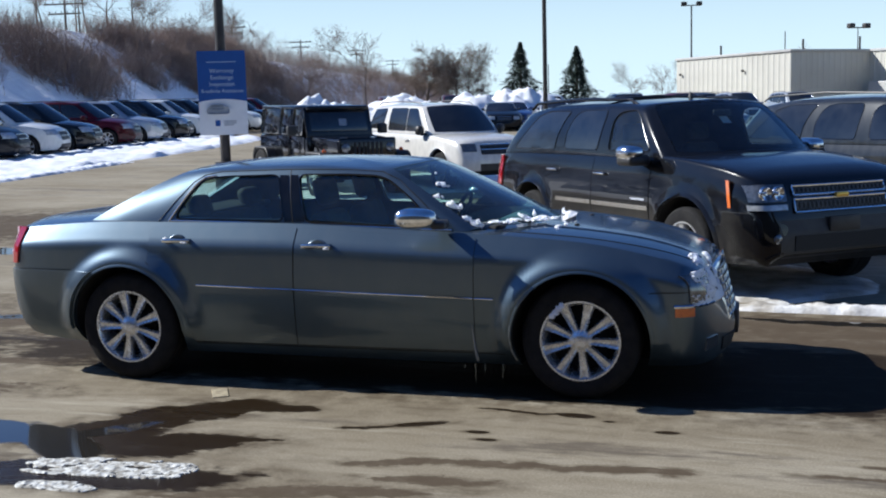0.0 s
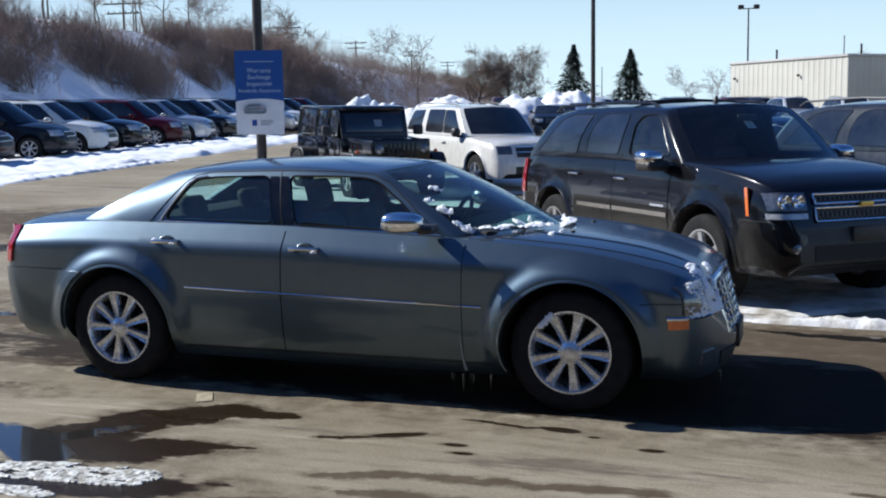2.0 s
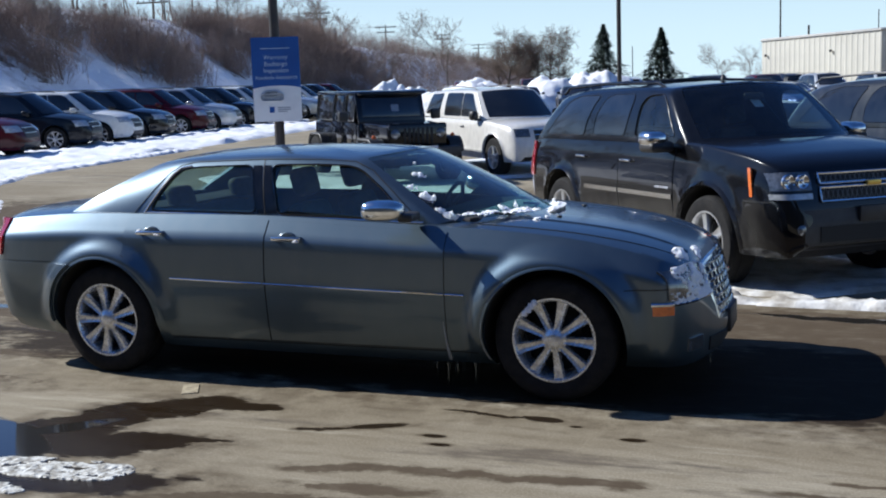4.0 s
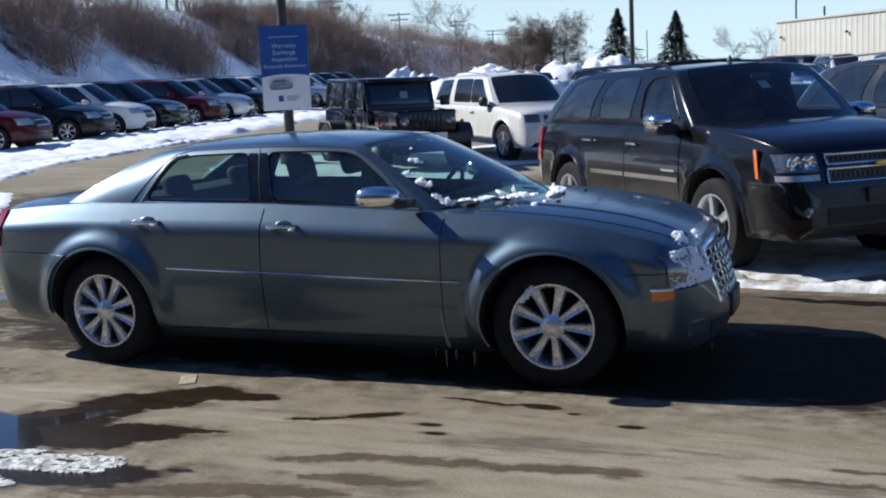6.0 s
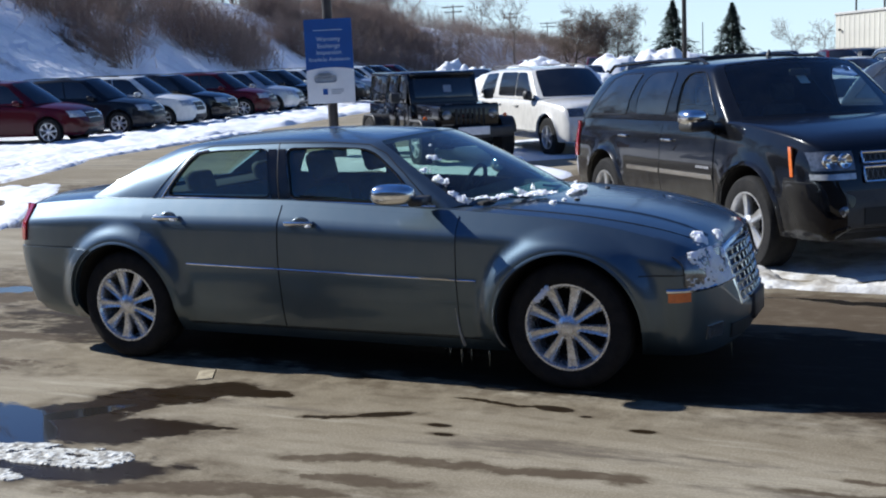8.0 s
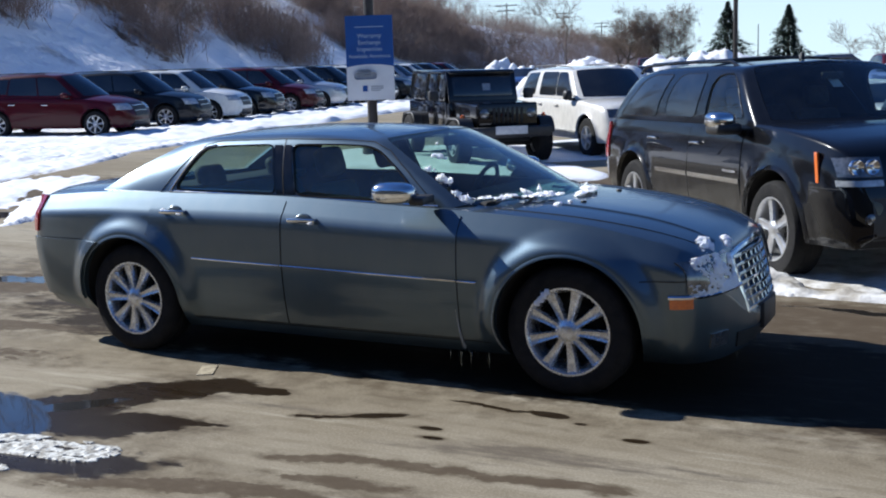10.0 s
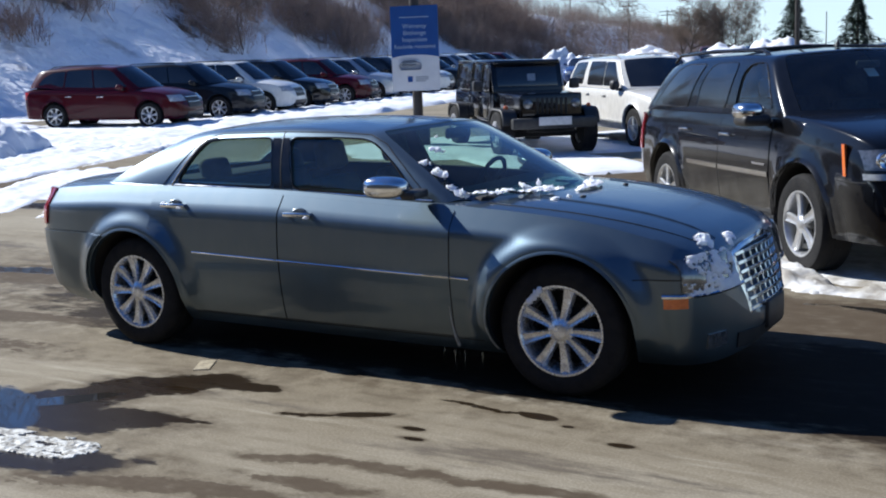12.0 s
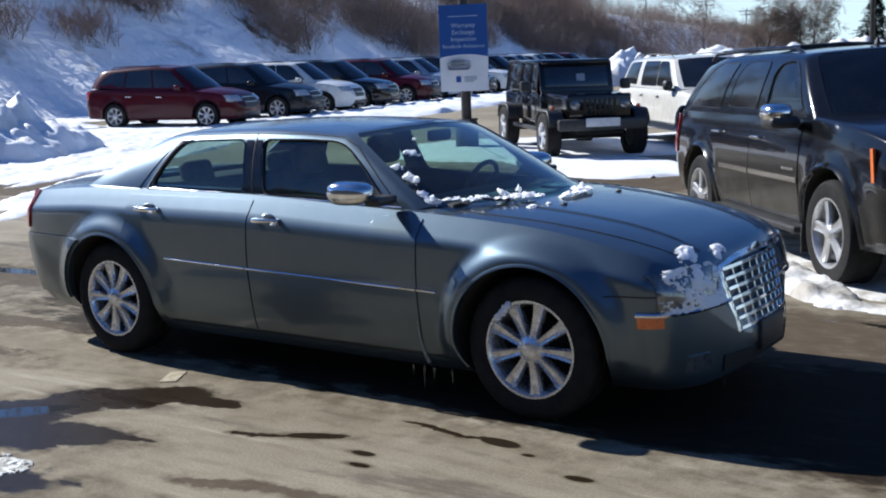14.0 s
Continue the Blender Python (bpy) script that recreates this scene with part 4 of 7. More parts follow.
BIG_SUV = dict(
    paint=M_FILMED_BLACK, axles=(-1.473, 1.473), R=0.405, arch=0.47, arch_up=0.03, flare=0.042, flare_w=0.065, round=0.03, wmax=0.99, track=0.855, crown=4.0, nx=72,
    plan=[(-2.53, 0.80), (-2.48, 0.90), (-2.3, 0.95), (-1.5, 0.98), (0.0, 0.985), (1.6, 0.98), (2.1, 0.95), (2.3, 0.90), (2.42, 0.82), (2.47, 0.72)],
    bot=[(-2.53, 0.52), (-2.47, 0.42), (-2.2, 0.40), (-1.0, 0.36), (1.0, 0.36), (2.0, 0.34), (2.38, 0.34), (2.47, 0.44)],
    top=[(-2.53, 1.02), (-2.49, 1.18), (-2.3, 1.26), (0.0, 1.275), (1.0, 1.285), (1.45, 1.28), (2.1, 1.19), (2.28, 1.12), (2.36, 1.05), (2.41, 0.90), (2.45, 0.70), (2.47, 0.62)],
    sh=[(-2.53, 1.0), (-2.44, 1.16), (-2.0, 1.235), (0.0, 1.24), (1.0, 1.235), (1.8, 1.165), (2.2, 1.085), (2.32, 1.02), (2.40, 0.88), (2.47, 0.60)],
    prof=[(0.0, 0.93), (0.1, 0.96), (0.30, 0.988), (0.48, 1.0), (0.66, 0.994), (0.82, 0.976), (0.93, 0.952), (1.0, 0.93)], crown_roof=0.035, bulge=0.02,
    house=[
        ((1.40, 0.0, 1.275), (0.66, 0.0, 1.80), "windscreen"),
        ((1.14, 0.80, 1.27), (0.54, 0.665, 1.77), "side"),
        ((1.02, 0.915, 1.24), (0.45, 0.735, 1.762), "side"),
        ((-0.10, 0.925, 1.245), (-0.18, 0.745, 1.785), "side"),
        ((-1.20, 0.925, 1.245), (-1.15, 0.742, 1.78), "side"),
        ((-2.22, 0.905, 1.24), (-1.86, 0.70, 1.725), "side"),
        ((-2.46, 0.78, 1.22), (-2.12, 0.61, 1.69), "rear_window"),
        ((-2.50, 0.0, 1.22), (-2.22, 0.0, 1.71), "end"),
    ],
    windows=[[(0.08, 1.30), (0.06, 1.60), (0.13, 1.685), (0.25, 1.708), (0.42, 1.708), (0.54, 1.62), (0.83, 1.310)],
             [(-0.82, 1.305), (-0.83, 1.48), (-0.77, 1.62), (-0.68, 1.695), (-0.54, 1.718), (-0.12, 1.718), (-0.10, 1.65), (-0.14, 1.30)],
             [(-1.04, 1.29), (-1.02, 1.45), (-0.94, 1.62), (-0.86, 1.715), (-1.34, 1.715), (-1.60, 1.66), (-1.82, 1.48), (-2.02, 1.29)]])

MID_SUV = dict(
    paint=M_CREAM_PAINT, axles=(-1.445, 1.445), R=0.385, arch=0.44, arch_up=0.02, flare=0.03, flare_w=0.06, wmax=0.93, track=0.80, crown=4.0, nx=60,
    plan=[(-2.46, 0.78), (-2.42, 0.86), (-2.2, 0.90), (0.0, 0.925), (1.6, 0.92), (2.05, 0.88), (2.22, 0.81), (2.30, 0.70)],
    bot=[(-2.46, 0.46), (-2.40, 0.36), (-1.0, 0.33), (1.0, 0.33), (2.0, 0.31), (2.24, 0.33), (2.30, 0.42)],
    top=[(-2.46, 0.98), (-2.42, 1.10), (-2.2, 1.15), (0.0, 1.14), (0.9, 1.14), (1.4, 1.13), (1.95, 1.07), (2.12, 1.0), (2.24, 0.80), (2.30, 0.64)],
    sh=[(-2.46, 0.95), (-2.38, 1.08), (-1.5, 1.11), (0.0, 1.10), (1.0, 1.09), (1.7, 1.03), (2.08, 0.94), (2.30, 0.62)],
    prof=PROF_CAR, crown_roof=0.03, bulge=0.02,
    house=[
        ((1.20, 0.0, 1.13), (0.46, 0.0, 1.73), "windscreen"),
        ((0.98, 0.74, 1.13), (0.34, 0.62, 1.70), "side"),
        ((0.86, 0.855, 1.11), (0.28, 0.69, 1.69), "side"),
        ((-0.06, 0.865, 1.11), (-0.16, 0.70, 1.71), "side"),
        ((-1.02, 0.865, 1.12), (-1.02, 0.70, 1.705), "side"),
        ((-2.16, 0.84, 1.13), (-1.95, 0.67, 1.67), "side"),
        ((-2.34, 0.72, 1.12), (-2.12, 0.58, 1.655), "rear_window"),
        ((-2.38, 0.0, 1.12), (-2.18, 0.0, 1.67), "end"),
    ],
    windows=[[(-0.125, 1.17), (-0.19, 1.645), (0.20, 1.64), (0.68, 1.17)], [(-1.0, 1.17), (-1.02, 1.645), (-0.225, 1.65), (-0.16, 1.17)],
             [(-1.26, 1.18), (-1.23, 1.64), (-1.86, 1.615), (-2.04, 1.20)]])

CROSSOVER = dict(
    paint=M_RED_PAINT, axles=(-1.51, 1.51), R=0.375, arch=0.43, arch_up=0.01, flare=0.022, flare_w=0.07, wmax=0.98, track=0.85, crown=3.0, nx=50,
    plan=[(-2.56, 0.74), (-2.50, 0.86), (-2.3, 0.93), (-1.4, 0.975), (0.0, 0.98), (1.4, 0.965), (2.0, 0.91), (2.3, 0.80), (2.45, 0.62), (2.50, 0.45)],
    bot=[(-2.56, 0.46), (-2.48, 0.32), (-1.0, 0.27), (1.0, 0.26), (2.0, 0.26), (2.38, 0.27), (2.50, 0.42)],
    top=[(-2.56, 0.96), (-2.52, 1.08), (-2.3, 1.14), (-1.0, 1.12), (0.8, 1.10), (1.4, 1.10), (1.9, 1.035), (2.2, 0.94), (2.36, 0.82), (2.46, 0.66), (2.50, 0.54)],
    sh=[(-2.56, 0.92), (-2.46, 1.06), (-1.5, 1.10), (0.0, 1.06), (1.0, 1.03), (1.7, 0.97), (2.2, 0.84), (2.40, 0.70), (2.50, 0.52)],
    prof=PROF_CAR, crown_roof=0.035, bulge=0.02,
    house=[
        ((1.46, 0.0, 1.09), (0.52, 0.0, 1.70), "windscreen"),
        ((1.17, 0.74, 1.07), (0.33, 0.60, 1.672), "side"),
        ((1.02, 0.89, 1.04), (0.23, 0.67, 1.662), "side"),
        ((-0.14, 0.905, 1.08), (-0.36, 0.69, 1.70), "side"),
        ((-1.16, 0.90, 1.10), (-1.12, 0.67, 1.675), "side"),
        ((-2.10, 0.86, 1.15), (-1.92, 0.62, 1.63), "side"),
        ((-2.44, 0.66, 1.14), (-2.17, 0.51, 1.60), "rear_window"),
        ((-2.49, 0.0, 1.14), (-2.26, 0.0, 1.615), "end"),
    ],
    windows=[[(-0.18, 1.13), (-0.29, 1.615), (0.16, 1.605), (0.33, 1.54), (0.83, 1.13)], [(-1.16, 1.16), (-1.13, 1.595), (-0.33, 1.618), (-0.22, 1.13)],
             [(-1.21, 1.17), (-1.18, 1.585), (-1.62, 1.555), (-1.90, 1.40), (-2.05, 1.23)]])


def taller(model, k):
    """The model with everything above the sills drawn up by k."""
    out = dict(model)
    for key in ("top", "sh"):
        out[key] = [(x, z * k) for x, z in model[key]]
    out["house"] = [((b[0], b[1], b[2] * k), (r[0], r[1], r[2] * k), kind) for b, r, kind in model["house"]]
    out["windows"] = [[(x, z * k) for x, z in w] for w in model["windows"]]
    return out


CROSSOVER = taller(CROSSOVER, 1.055)


def front_strip(S, y0, y1, z0, z1, proud, n=10, m=3):
    """A surface laid on the nose between two half-widths and two heights (fn for patch_on)."""
    def nose_x(y, z):
        lo, hi = 0.8, S["bot"][-1][0]
        for _ in range(26):
            x = 0.5 * (lo + hi)
            zb, zt = smooth_list(S["bot"], x), top_z(S, x)
            inside = zb < z < zt
            if inside:
                zs = shoulder(S, x)
                if z <= zs:
                    inside = abs(y) < side_y(S, x, z)
                else:
                    ys = side_y(S, x, zs)
                    f = min(1.0, abs(y) / ys)
                    inside = abs(y) < ys and z < zs + (zt - zs) * (1 - f ** S.get("crown", 3.0))
            lo, hi = (x, hi) if inside else (lo, x)
        return 0.5 * (lo + hi)

    def fn(u, v):
        y, z = y0 + (y1 - y0) * u, z0 + (z1 - z0) * v
        p = Vector((nose_x(y, z), y, z))
        a = Vector((nose_x(y + 0.01, z), y + 0.01, z)) - p
        b = Vector((nose_x(y, z + 0.01), y, z + 0.01)) - p
        nrm = a.cross(b)
        nrm = nrm.normalized() if nrm.length > 1e-9 else Vector((1, 0, 0))
        if nrm.x < 0:
            nrm = -nrm
        return p + nrm * proud, nrm
    return fn


def common_parts(S, car, glass, shield, wheel, spokes, turn=0.0, doors=(), cabin=None, seam=True, clear=()):
    part("body", body_mesh("body", S, cabin), car)
    rows = greenhouse(S, car, glass, shield, clear)
    add_wheels(S, car, wheel, spokes, turn)
    for s in (-1, 1):
        if seam:
            for xw in S["axles"]:
                part("arch_lip", arch_lip("arch_lip", S, xw, s, S.get("lip", 0.045), S.get("lip_h", 0.014)), car)
        for xa, xb, z0, zt in doors:
            fa, fb = xa, xb
            if seam:
                part("door_gap", side_patch("door_gap", S, lambda z: fa(z) - 0.0025, lambda z: fb(z) + 0.0025, z0 - 0.003, 0, 0.0025, M_SEAM, s, 18, 24, True, lambda x, v: z0 - 0.006 + (zt(x) - z0) * v), car)
            door = part("door", side_patch("door", S, fa, fb, z0, 0, 0.006, S["paint"], s, 18, 24, True, lambda x, v: z0 + (zt(x) - z0) * v), car)
    return rows
# ---------------------------------------------------------------- dressing for every car
def round_arch(xw, R, r, side):
    return lambda z: xw + side * math.sqrt(max(0.0, r * r - (z - R) ** 2))


def rear_x(S, y, z):
    lo, hi = S["bot"][0][0], -0.8
    for _ in range(26):
        x = 0.5 * (lo + hi)
        zb, zt = smooth_list(S["bot"], x), top_z(S, x)
        inside = zb < z < zt and (z > shoulder(S, x) or abs(y) < side_y(S, x, z)) and abs(y) < half_width(S, x)
        lo, hi = (lo, x) if inside else (x, hi)
    return 0.5 * (lo + hi)


def lattice(name, w0, w1, h, nx, nz, bar, mat, depth=0.03):
    """A grille's crossing bars as one mesh: half-width w0 below and w1 above, height h, in the y-z plane."""
    bm = bmesh.new()
    for i in range(nx + 1):
        f = -1 + 2 * i / nx
        a, b = Vector((0, f * w0, 0)), Vector((0, f * w1, h))
        d = b - a
        box_bm(bm, (depth, bar, d.length), Matrix.Translation((a + b) / 2) @ Matrix.Rotation(-math.atan2(d.y, d.z), 4, "X"), bar * 0.25, 1)
    for k in range(nz + 1):
        z = h * k / nz
        w = w0 + (w1 - w0) * k / nz
        for i in range(nx):
            box_bm(bm, (depth, 2 * w / nx, bar * 1.4), Matrix.Translation((0.006, -w + (i + 0.5) * 2 * w / nx, z)), bar * 0.12, 1)
    me = bpy.data.meshes.new(name)
    bm.to_mesh(me)
    bm.free()
    me.materials.append(mat)
    finish(me, True, 35)
    return me


def frame_ring(name, pts, r, mat):
    return tube_mesh(name, pts + pts[:1], r, mat, 7)


def handle_mesh():
    bm = bmesh.new()
    box_bm(bm, (0.20, 0.022, 0.028), Matrix.Translation((0, -0.028, 0)), 0.010, 2)
    box_bm(bm, (0.03, 0.04, 0.024), Matrix.Translation((0.085, -0.012, 0)), 0.006, 1)
    box_bm(bm, (0.03, 0.04, 0.024), Matrix.Translation((-0.085, -0.012, 0)), 0.006, 1)
    me = bpy.data.meshes.new("door_handle")
    bm.to_mesh(me)
    bm.free()
    finish(me, True, 40)
    return me


def with_mat(me, mat):
    me = me.copy()
    me.materials.clear()
    me.materials.append(mat)
    return me


HANDLE = handle_mesh()
HANDLE_CHROME = with_mat(HANDLE, M_CHROME)
FLIP = Matrix.Rotation(math.pi, 4, "Z")


def on_flank(S, x, z, s, out=0.0):
    y = side_y(S, x, z) + out
    m = Matrix.Translation((x, s * y, z))
    return m if s < 0 else m @ FLIP


def dress(S, car, handles, mirror, lamp, grille, tail, intake=None, plate=True, mirror_mat=None, handle_me=None, rails=None, sill=None):
    """Lamps, grille, mirrors, handles and so on, at places given for the model."""
    for s in (-1, 1):
        for x, z in handles:
            part("door_handle", handle_me or with_mat(HANDLE, S["paint"]), car, "", on_flank(S, x, z, s, 0.004))
        mx, mz, L, H = mirror
        sh = part("mirror", mirror_meshes(mirror_mat or S["paint"], L, H, 0.17), car, "", Matrix.Translation((mx, s * (side_y(S, mx, mz - 0.14) + 0.09), mz)))
        part("mirror_foot", box_mesh("mirror_foot", (0.10, 0.16, 0.05), M_TRIM, 0.015, 2, Matrix.Translation((0.04, -s * 0.09, -H * 0.42))), sh)
        y0, y1, z0, z1 = lamp
        part("headlight", patch_on("headlight", front_strip(S, s * y0, s * y1, z0, z1, 0.004), 10, 5, M_LAMP if S["paint"] is M_CREAM_PAINT else M_LAMP_PALE, 0.012), car, "clear headlight lens")
        ty0, ty1, tz0, tz1 = tail

        def tl(u, v):
            y, z = s * (ty0 + (ty1 - ty0) * u), tz0 + (tz1 - tz0) * v
            x = rear_x(S, y, z)
            return Vector((x, y, z)), Vector((-0.9, s * 0.42, 0.1)).normalized()
        part("tail_light", patch_on("tail_light", tl, 5, 6, M_TAIL, 0.014), car, "red tail light lens")
    gy, gz0, gz1 = grille
    part("grille", patch_on("grille", front_strip(S, -gy, gy, gz0, gz1, 0.003), 10, 4, M_TRIM, 0.01), car, "dark front grille")
    f = front_strip(S, -gy, gy, gz0, gz1, 0.016)
    part("grille_bar", tube_mesh("grille_bar", [f(i / 10, 0.5)[0] for i in range(11)], 0.013, M_CHROME, 6), car, "chrome grille bar")
    part("grille_bar", tube_mesh("grille_bar", [f(i / 10, 1.0)[0] for i in range(11)], 0.012, M_CHROME, 6), car, "chrome grille bar")
    if intake:
        iy, iz0, iz1 = intake
        part("bumper_intake", patch_on("bumper_intake", front_strip(S, -iy, iy, iz0, iz1, 0.002), 10, 3, M_TRIM, 0.008), car, "black lower intake")
    if rails:
        x0, x1, y, z = rails
        for s in (-1, 1):
            part("roof_rail", tube_mesh("roof_rail", [(x0, s * y, z - 0.06), (x0 + 0.12, s * y, z), ((x0 + x1) / 2, s * y, z + 0.03), (x1 - 0.15, s * y, z), (x1, s * y, z - 0.07)], 0.013, M_TRIM, 5), car)
    if sill:
        mat, z0, z1 = sill
        for s in (-1, 1):
            part("sill_cladding", side_patch("sill_cladding", S, lambda z: S["axles"][0] + S["arch"] + 0.03, lambda z: S["axles"][1] - S["arch"] - 0.03, z0, z1, 0.012, mat, s, 14, 4), car)


W_SEDAN = wheel_meshes(0.36, 0.236, 0.235, 9, M_WHEEL)
W_BIG = wheel_meshes(0.405, 0.262, 0.275, 5, M_ALLOY)
W_MID = wheel_meshes(0.385, 0.225, 0.245, 5, M_ALLOY, 28)
W_CROSS = wheel_meshes(0.375, 0.245, 0.25, 7, M_ALLOY, 28)


def snow_lump(name, centre, size, seed, rough=0.35, mat=None):
    """A crumbly lump of snow."""
    bm = bmesh.new()
    bmesh.ops.create_icosphere(bm, subdivisions=2, radius=1.0)
    for v in bm.verts:
        n = noise.fractal(v.co * 1.7 + Vector((seed * 3.7, seed, 0)), 1.0, 2.0, 4)
        v.co *= 1.0 + rough * n
        if v.co.z < -0.35:
            v.co.z = -0.35
        v.co = Vector((v.co.x * size[0], v.co.y * size[1], v.co.z * size[2]))
    bmesh.ops.translate(bm, verts=bm.verts, vec=centre)
    me = bpy.data.meshes.new(name)
    bm.to_mesh(me)
    bm.free()
    me.materials.append(mat or M_SNOW)
    finish(me, True, 60)
    return me


# ---------------------------------------------------------------- the blue-grey sedan
sedan = thing("sedan", pose(0, 0, 0), "blue-grey four-door sedan with chrome wheels, dusted with snow", "car")
S = SEDAN
arch_r = round_arch(-1.524, 0.36, 0.475, 1)
rear_edge = lambda z: max(-1.335 + 0.02 * (1 - z), arch_r(z)) if z > 0.36 else -1.045
belt = lambda x: shoulder(S, x) - 0.028
common_parts(S, sedan, M_GLASS, M_SHIELD, W_SEDAN, 9, 0.0,
             [(rear_edge, lambda z: -0.325 + 0.03 * z, 0.27, belt), (lambda z: -0.315 + 0.03 * z, lambda z: 0.865 + 0.02 * z, 0.27, belt)],
             cabin=(-1.55, 0.92, 0.74, 0.45, 1.4), clear=(0, 1))
for s in (-1, 1):
    for x, z in ((-1.12, 0.948), (-0.13, 0.922)):
        h = part("door_handle", HANDLE_CHROME, sedan, "chrome door handle", on_flank(S, x, z, s, 0.006))
        cup = lathe("handle_cup", [(0.0, -0.004), (0.045, -0.004), (0.052, 0.006)], [S["paint"]], 20)
        part("handle_cup", cup, h, "", Matrix.Diagonal((1.2, 1, 0.75, 1)))
    # side rubbing strip with a bright edge, door strip and its end on the front wing
    for xa, xb in ((-0.99, -0.325), (-0.315, 0.875), (0.885, 1.0)):
        pts = [(xa + (xb - xa) * i / 8, 0, 0) for i in range(9)]
        pts = [(p[0], s * (side_y(S, p[0], 0.63 - 0.026 * p[0]) + 0.008), 0.63 - 0.026 * p[0]) for p in pts]
        part("side_moulding", tube_mesh("side_moulding", pts, 0.0055, M_CHROME, 6), sedan, "thin chrome side moulding")
    # bright belt line and window surround
    hy = house_y(S)

    def house_line(pts, out):
        line = []
        for a, b in zip(pts, pts[1:]):
            line += [Vector(a).lerp(Vector(b), k / 6) for k in range(6)]
        return [(q.x, s * (hy(q.x, q.y) + out), q.y) for q in line + [Vector(pts[-1])]]
    part("belt_trim", tube_mesh("belt_trim", house_line([(0.72, 1.010), (0.63, 1.012), (-0.25, 1.046), (-1.23, 1.066)], 0.002), 0.007, M_CHROME, 6), sedan, "chrome trim below the windows")
    part("window_trim", tube_mesh("window_trim", house_line([(-1.23, 1.066), (-1.13, 1.212), (-1.06, 1.306), (-1.01, 1.345), (-0.93, 1.357)], 0.006), 0.006, M_CHROME, 6), sedan, "chrome trim round the rear window")
    part("door_gap", tube_mesh("door_gap", house_line([(-1.31, 1.06), (-1.19, 1.20), (-1.09, 1.315), (-1.02, 1.358), (-0.90, 1.380), (-0.40, 1.391), (-0.01, 1.385), (0.23, 1.368), (0.35, 1.318), (0.50, 1.20), (0.70, 1.02)], 0.0), 0.0035, M_SEAM, 5), sedan)
    part("door_gap", tube_mesh("door_gap", house_line([(-0.395, 1.391), (-0.335, 1.05)], 0.002), 0.004, M_SEAM, 5), sedan)
    for (xa, xb), (xc, xd) in (((-0.465, -0.402), (-0.395, -0.340)), ((-0.388, -0.337), (-0.328, -0.256))):
        pb = []
        for i in range(3):
            for j in range(9):
                z = 1.062 + 0.294 * j / 8
                q0, q1 = xc + (xa - xc) * j / 8, xd + (xb - xd) * j / 8
                x = q0 + (q1 - q0) * i / 2
                pb.append((x, s * (hy(x, z) + 0.004), z))
        part("door_pillar", mesh_of("door_pillar", pb, grid_faces(3, 9), [M_GLOSSBLACK], True), sedan, "black pillar between the doors")
    # mirror
    mi = part("mirror", mirror_meshes(M_CHROME, 0.27, 0.125, 0.16), sedan, "chrome door mirror", Matrix.Translation((0.56 if s < 0 else 0.48, s * 1.02, 1.105)) @ Matrix.Rotation(s * radians(-8), 4, "Z"))
    part("mirror_foot", box_mesh("mirror_foot", (0.09, 0.20, 0.045), M_TRIM, 0.014, 2, Matrix.Translation((0.13, -s * 0.075, -0.045))), mi)
    sail = [Vector((0.45, 1.038)), Vector((0.66, 1.024)), Vector((0.54, 1.115))]
    part("mirror_sail", pane_mesh("mirror_sail", rounded(sail, 0.02), hy, 0.006, s, M_TRIM), sedan, "black triangle at the window's corner")
    # tail light that wraps the rear corner

    def tail_fn(u, v):
        z = 0.775 + 0.245 * v
        a = u
        x = max(-2.40 - 0.115 * a + 0.045 * v, -2.516)
        y = min(side_y(S, x, z), half_width(S, x)) + 0.002
        return Vector((x, s * y, z)), Vector((-0.35, s * 0.93, 0)).normalized()
    part("tail_light", patch_on("tail_light", tail_fn, 6, 6, M_TAIL, 0.012), sedan, "tall red tail light lens")
    # amber marker and chrome bumper strip
    def fend(u, v, xa, xb, za, zb2):
        x, z = xa + (xb - xa) * u, za + (zb2 - za) * v
        return Vector((x, s * side_y(S, x, z), z)), Vector((0.25, s * 0.97, 0)).normalized()
    part("side_marker", patch_on("side_marker", lambda u, v: fend(u, v, 2.075, 2.185, 0.515, 0.565), 4, 2, M_AMBER, 0.014), sedan, "amber side marker")
    edge_pts = [Vector((2.07, s * (side_y(S, 2.07, 0.575) + 0.012), 0.575)), Vector((2.15, s * (side_y(S, 2.15, 0.575) + 0.014), 0.575))] + [front_strip(S, s * 0.80, s * 0.40, 0.575, 0.58, 0.014)(i / 8, 0)[0] for i in range(9)]
    part("bumper_trim", tube_mesh("bumper_trim", edge_pts, 0.011, M_CHROME, 6), sedan, "chrome bumper trim")
    part("headlight", patch_on("headlight", front_strip(S, s * 0.845, s * 0.43, 0.595, 0.750, 0.003), 16, 8, M_LAMP, 0.010), sedan, "headlight caked with snow")
    part("fog_lamp", patch_on("fog_lamp", front_strip(S, s * 0.70, s * 0.56, 0.285, 0.36, 0.002), 5, 4, M_LAMP, 0.008), sedan, "round fog lamp")
    part("rear_bumper", side_patch("rear_bumper", S, lambda z: -2.512, lambda z: -1.524 - math.sqrt(max(0.0, 0.440 ** 2 - (z - 0.36) ** 2)), 0.33, 0.735, 0.020, S["paint"], s, 16, 10), sedan)
    # sill line, bumper cut lines and wing seams
    part("bumper_gap", side_patch("bumper_gap", S, lambda z: -2.50, lambda z: -1.95, 0.737, 0.743, 0.0025, M_SEAM, s, 10, 1, False), sedan)
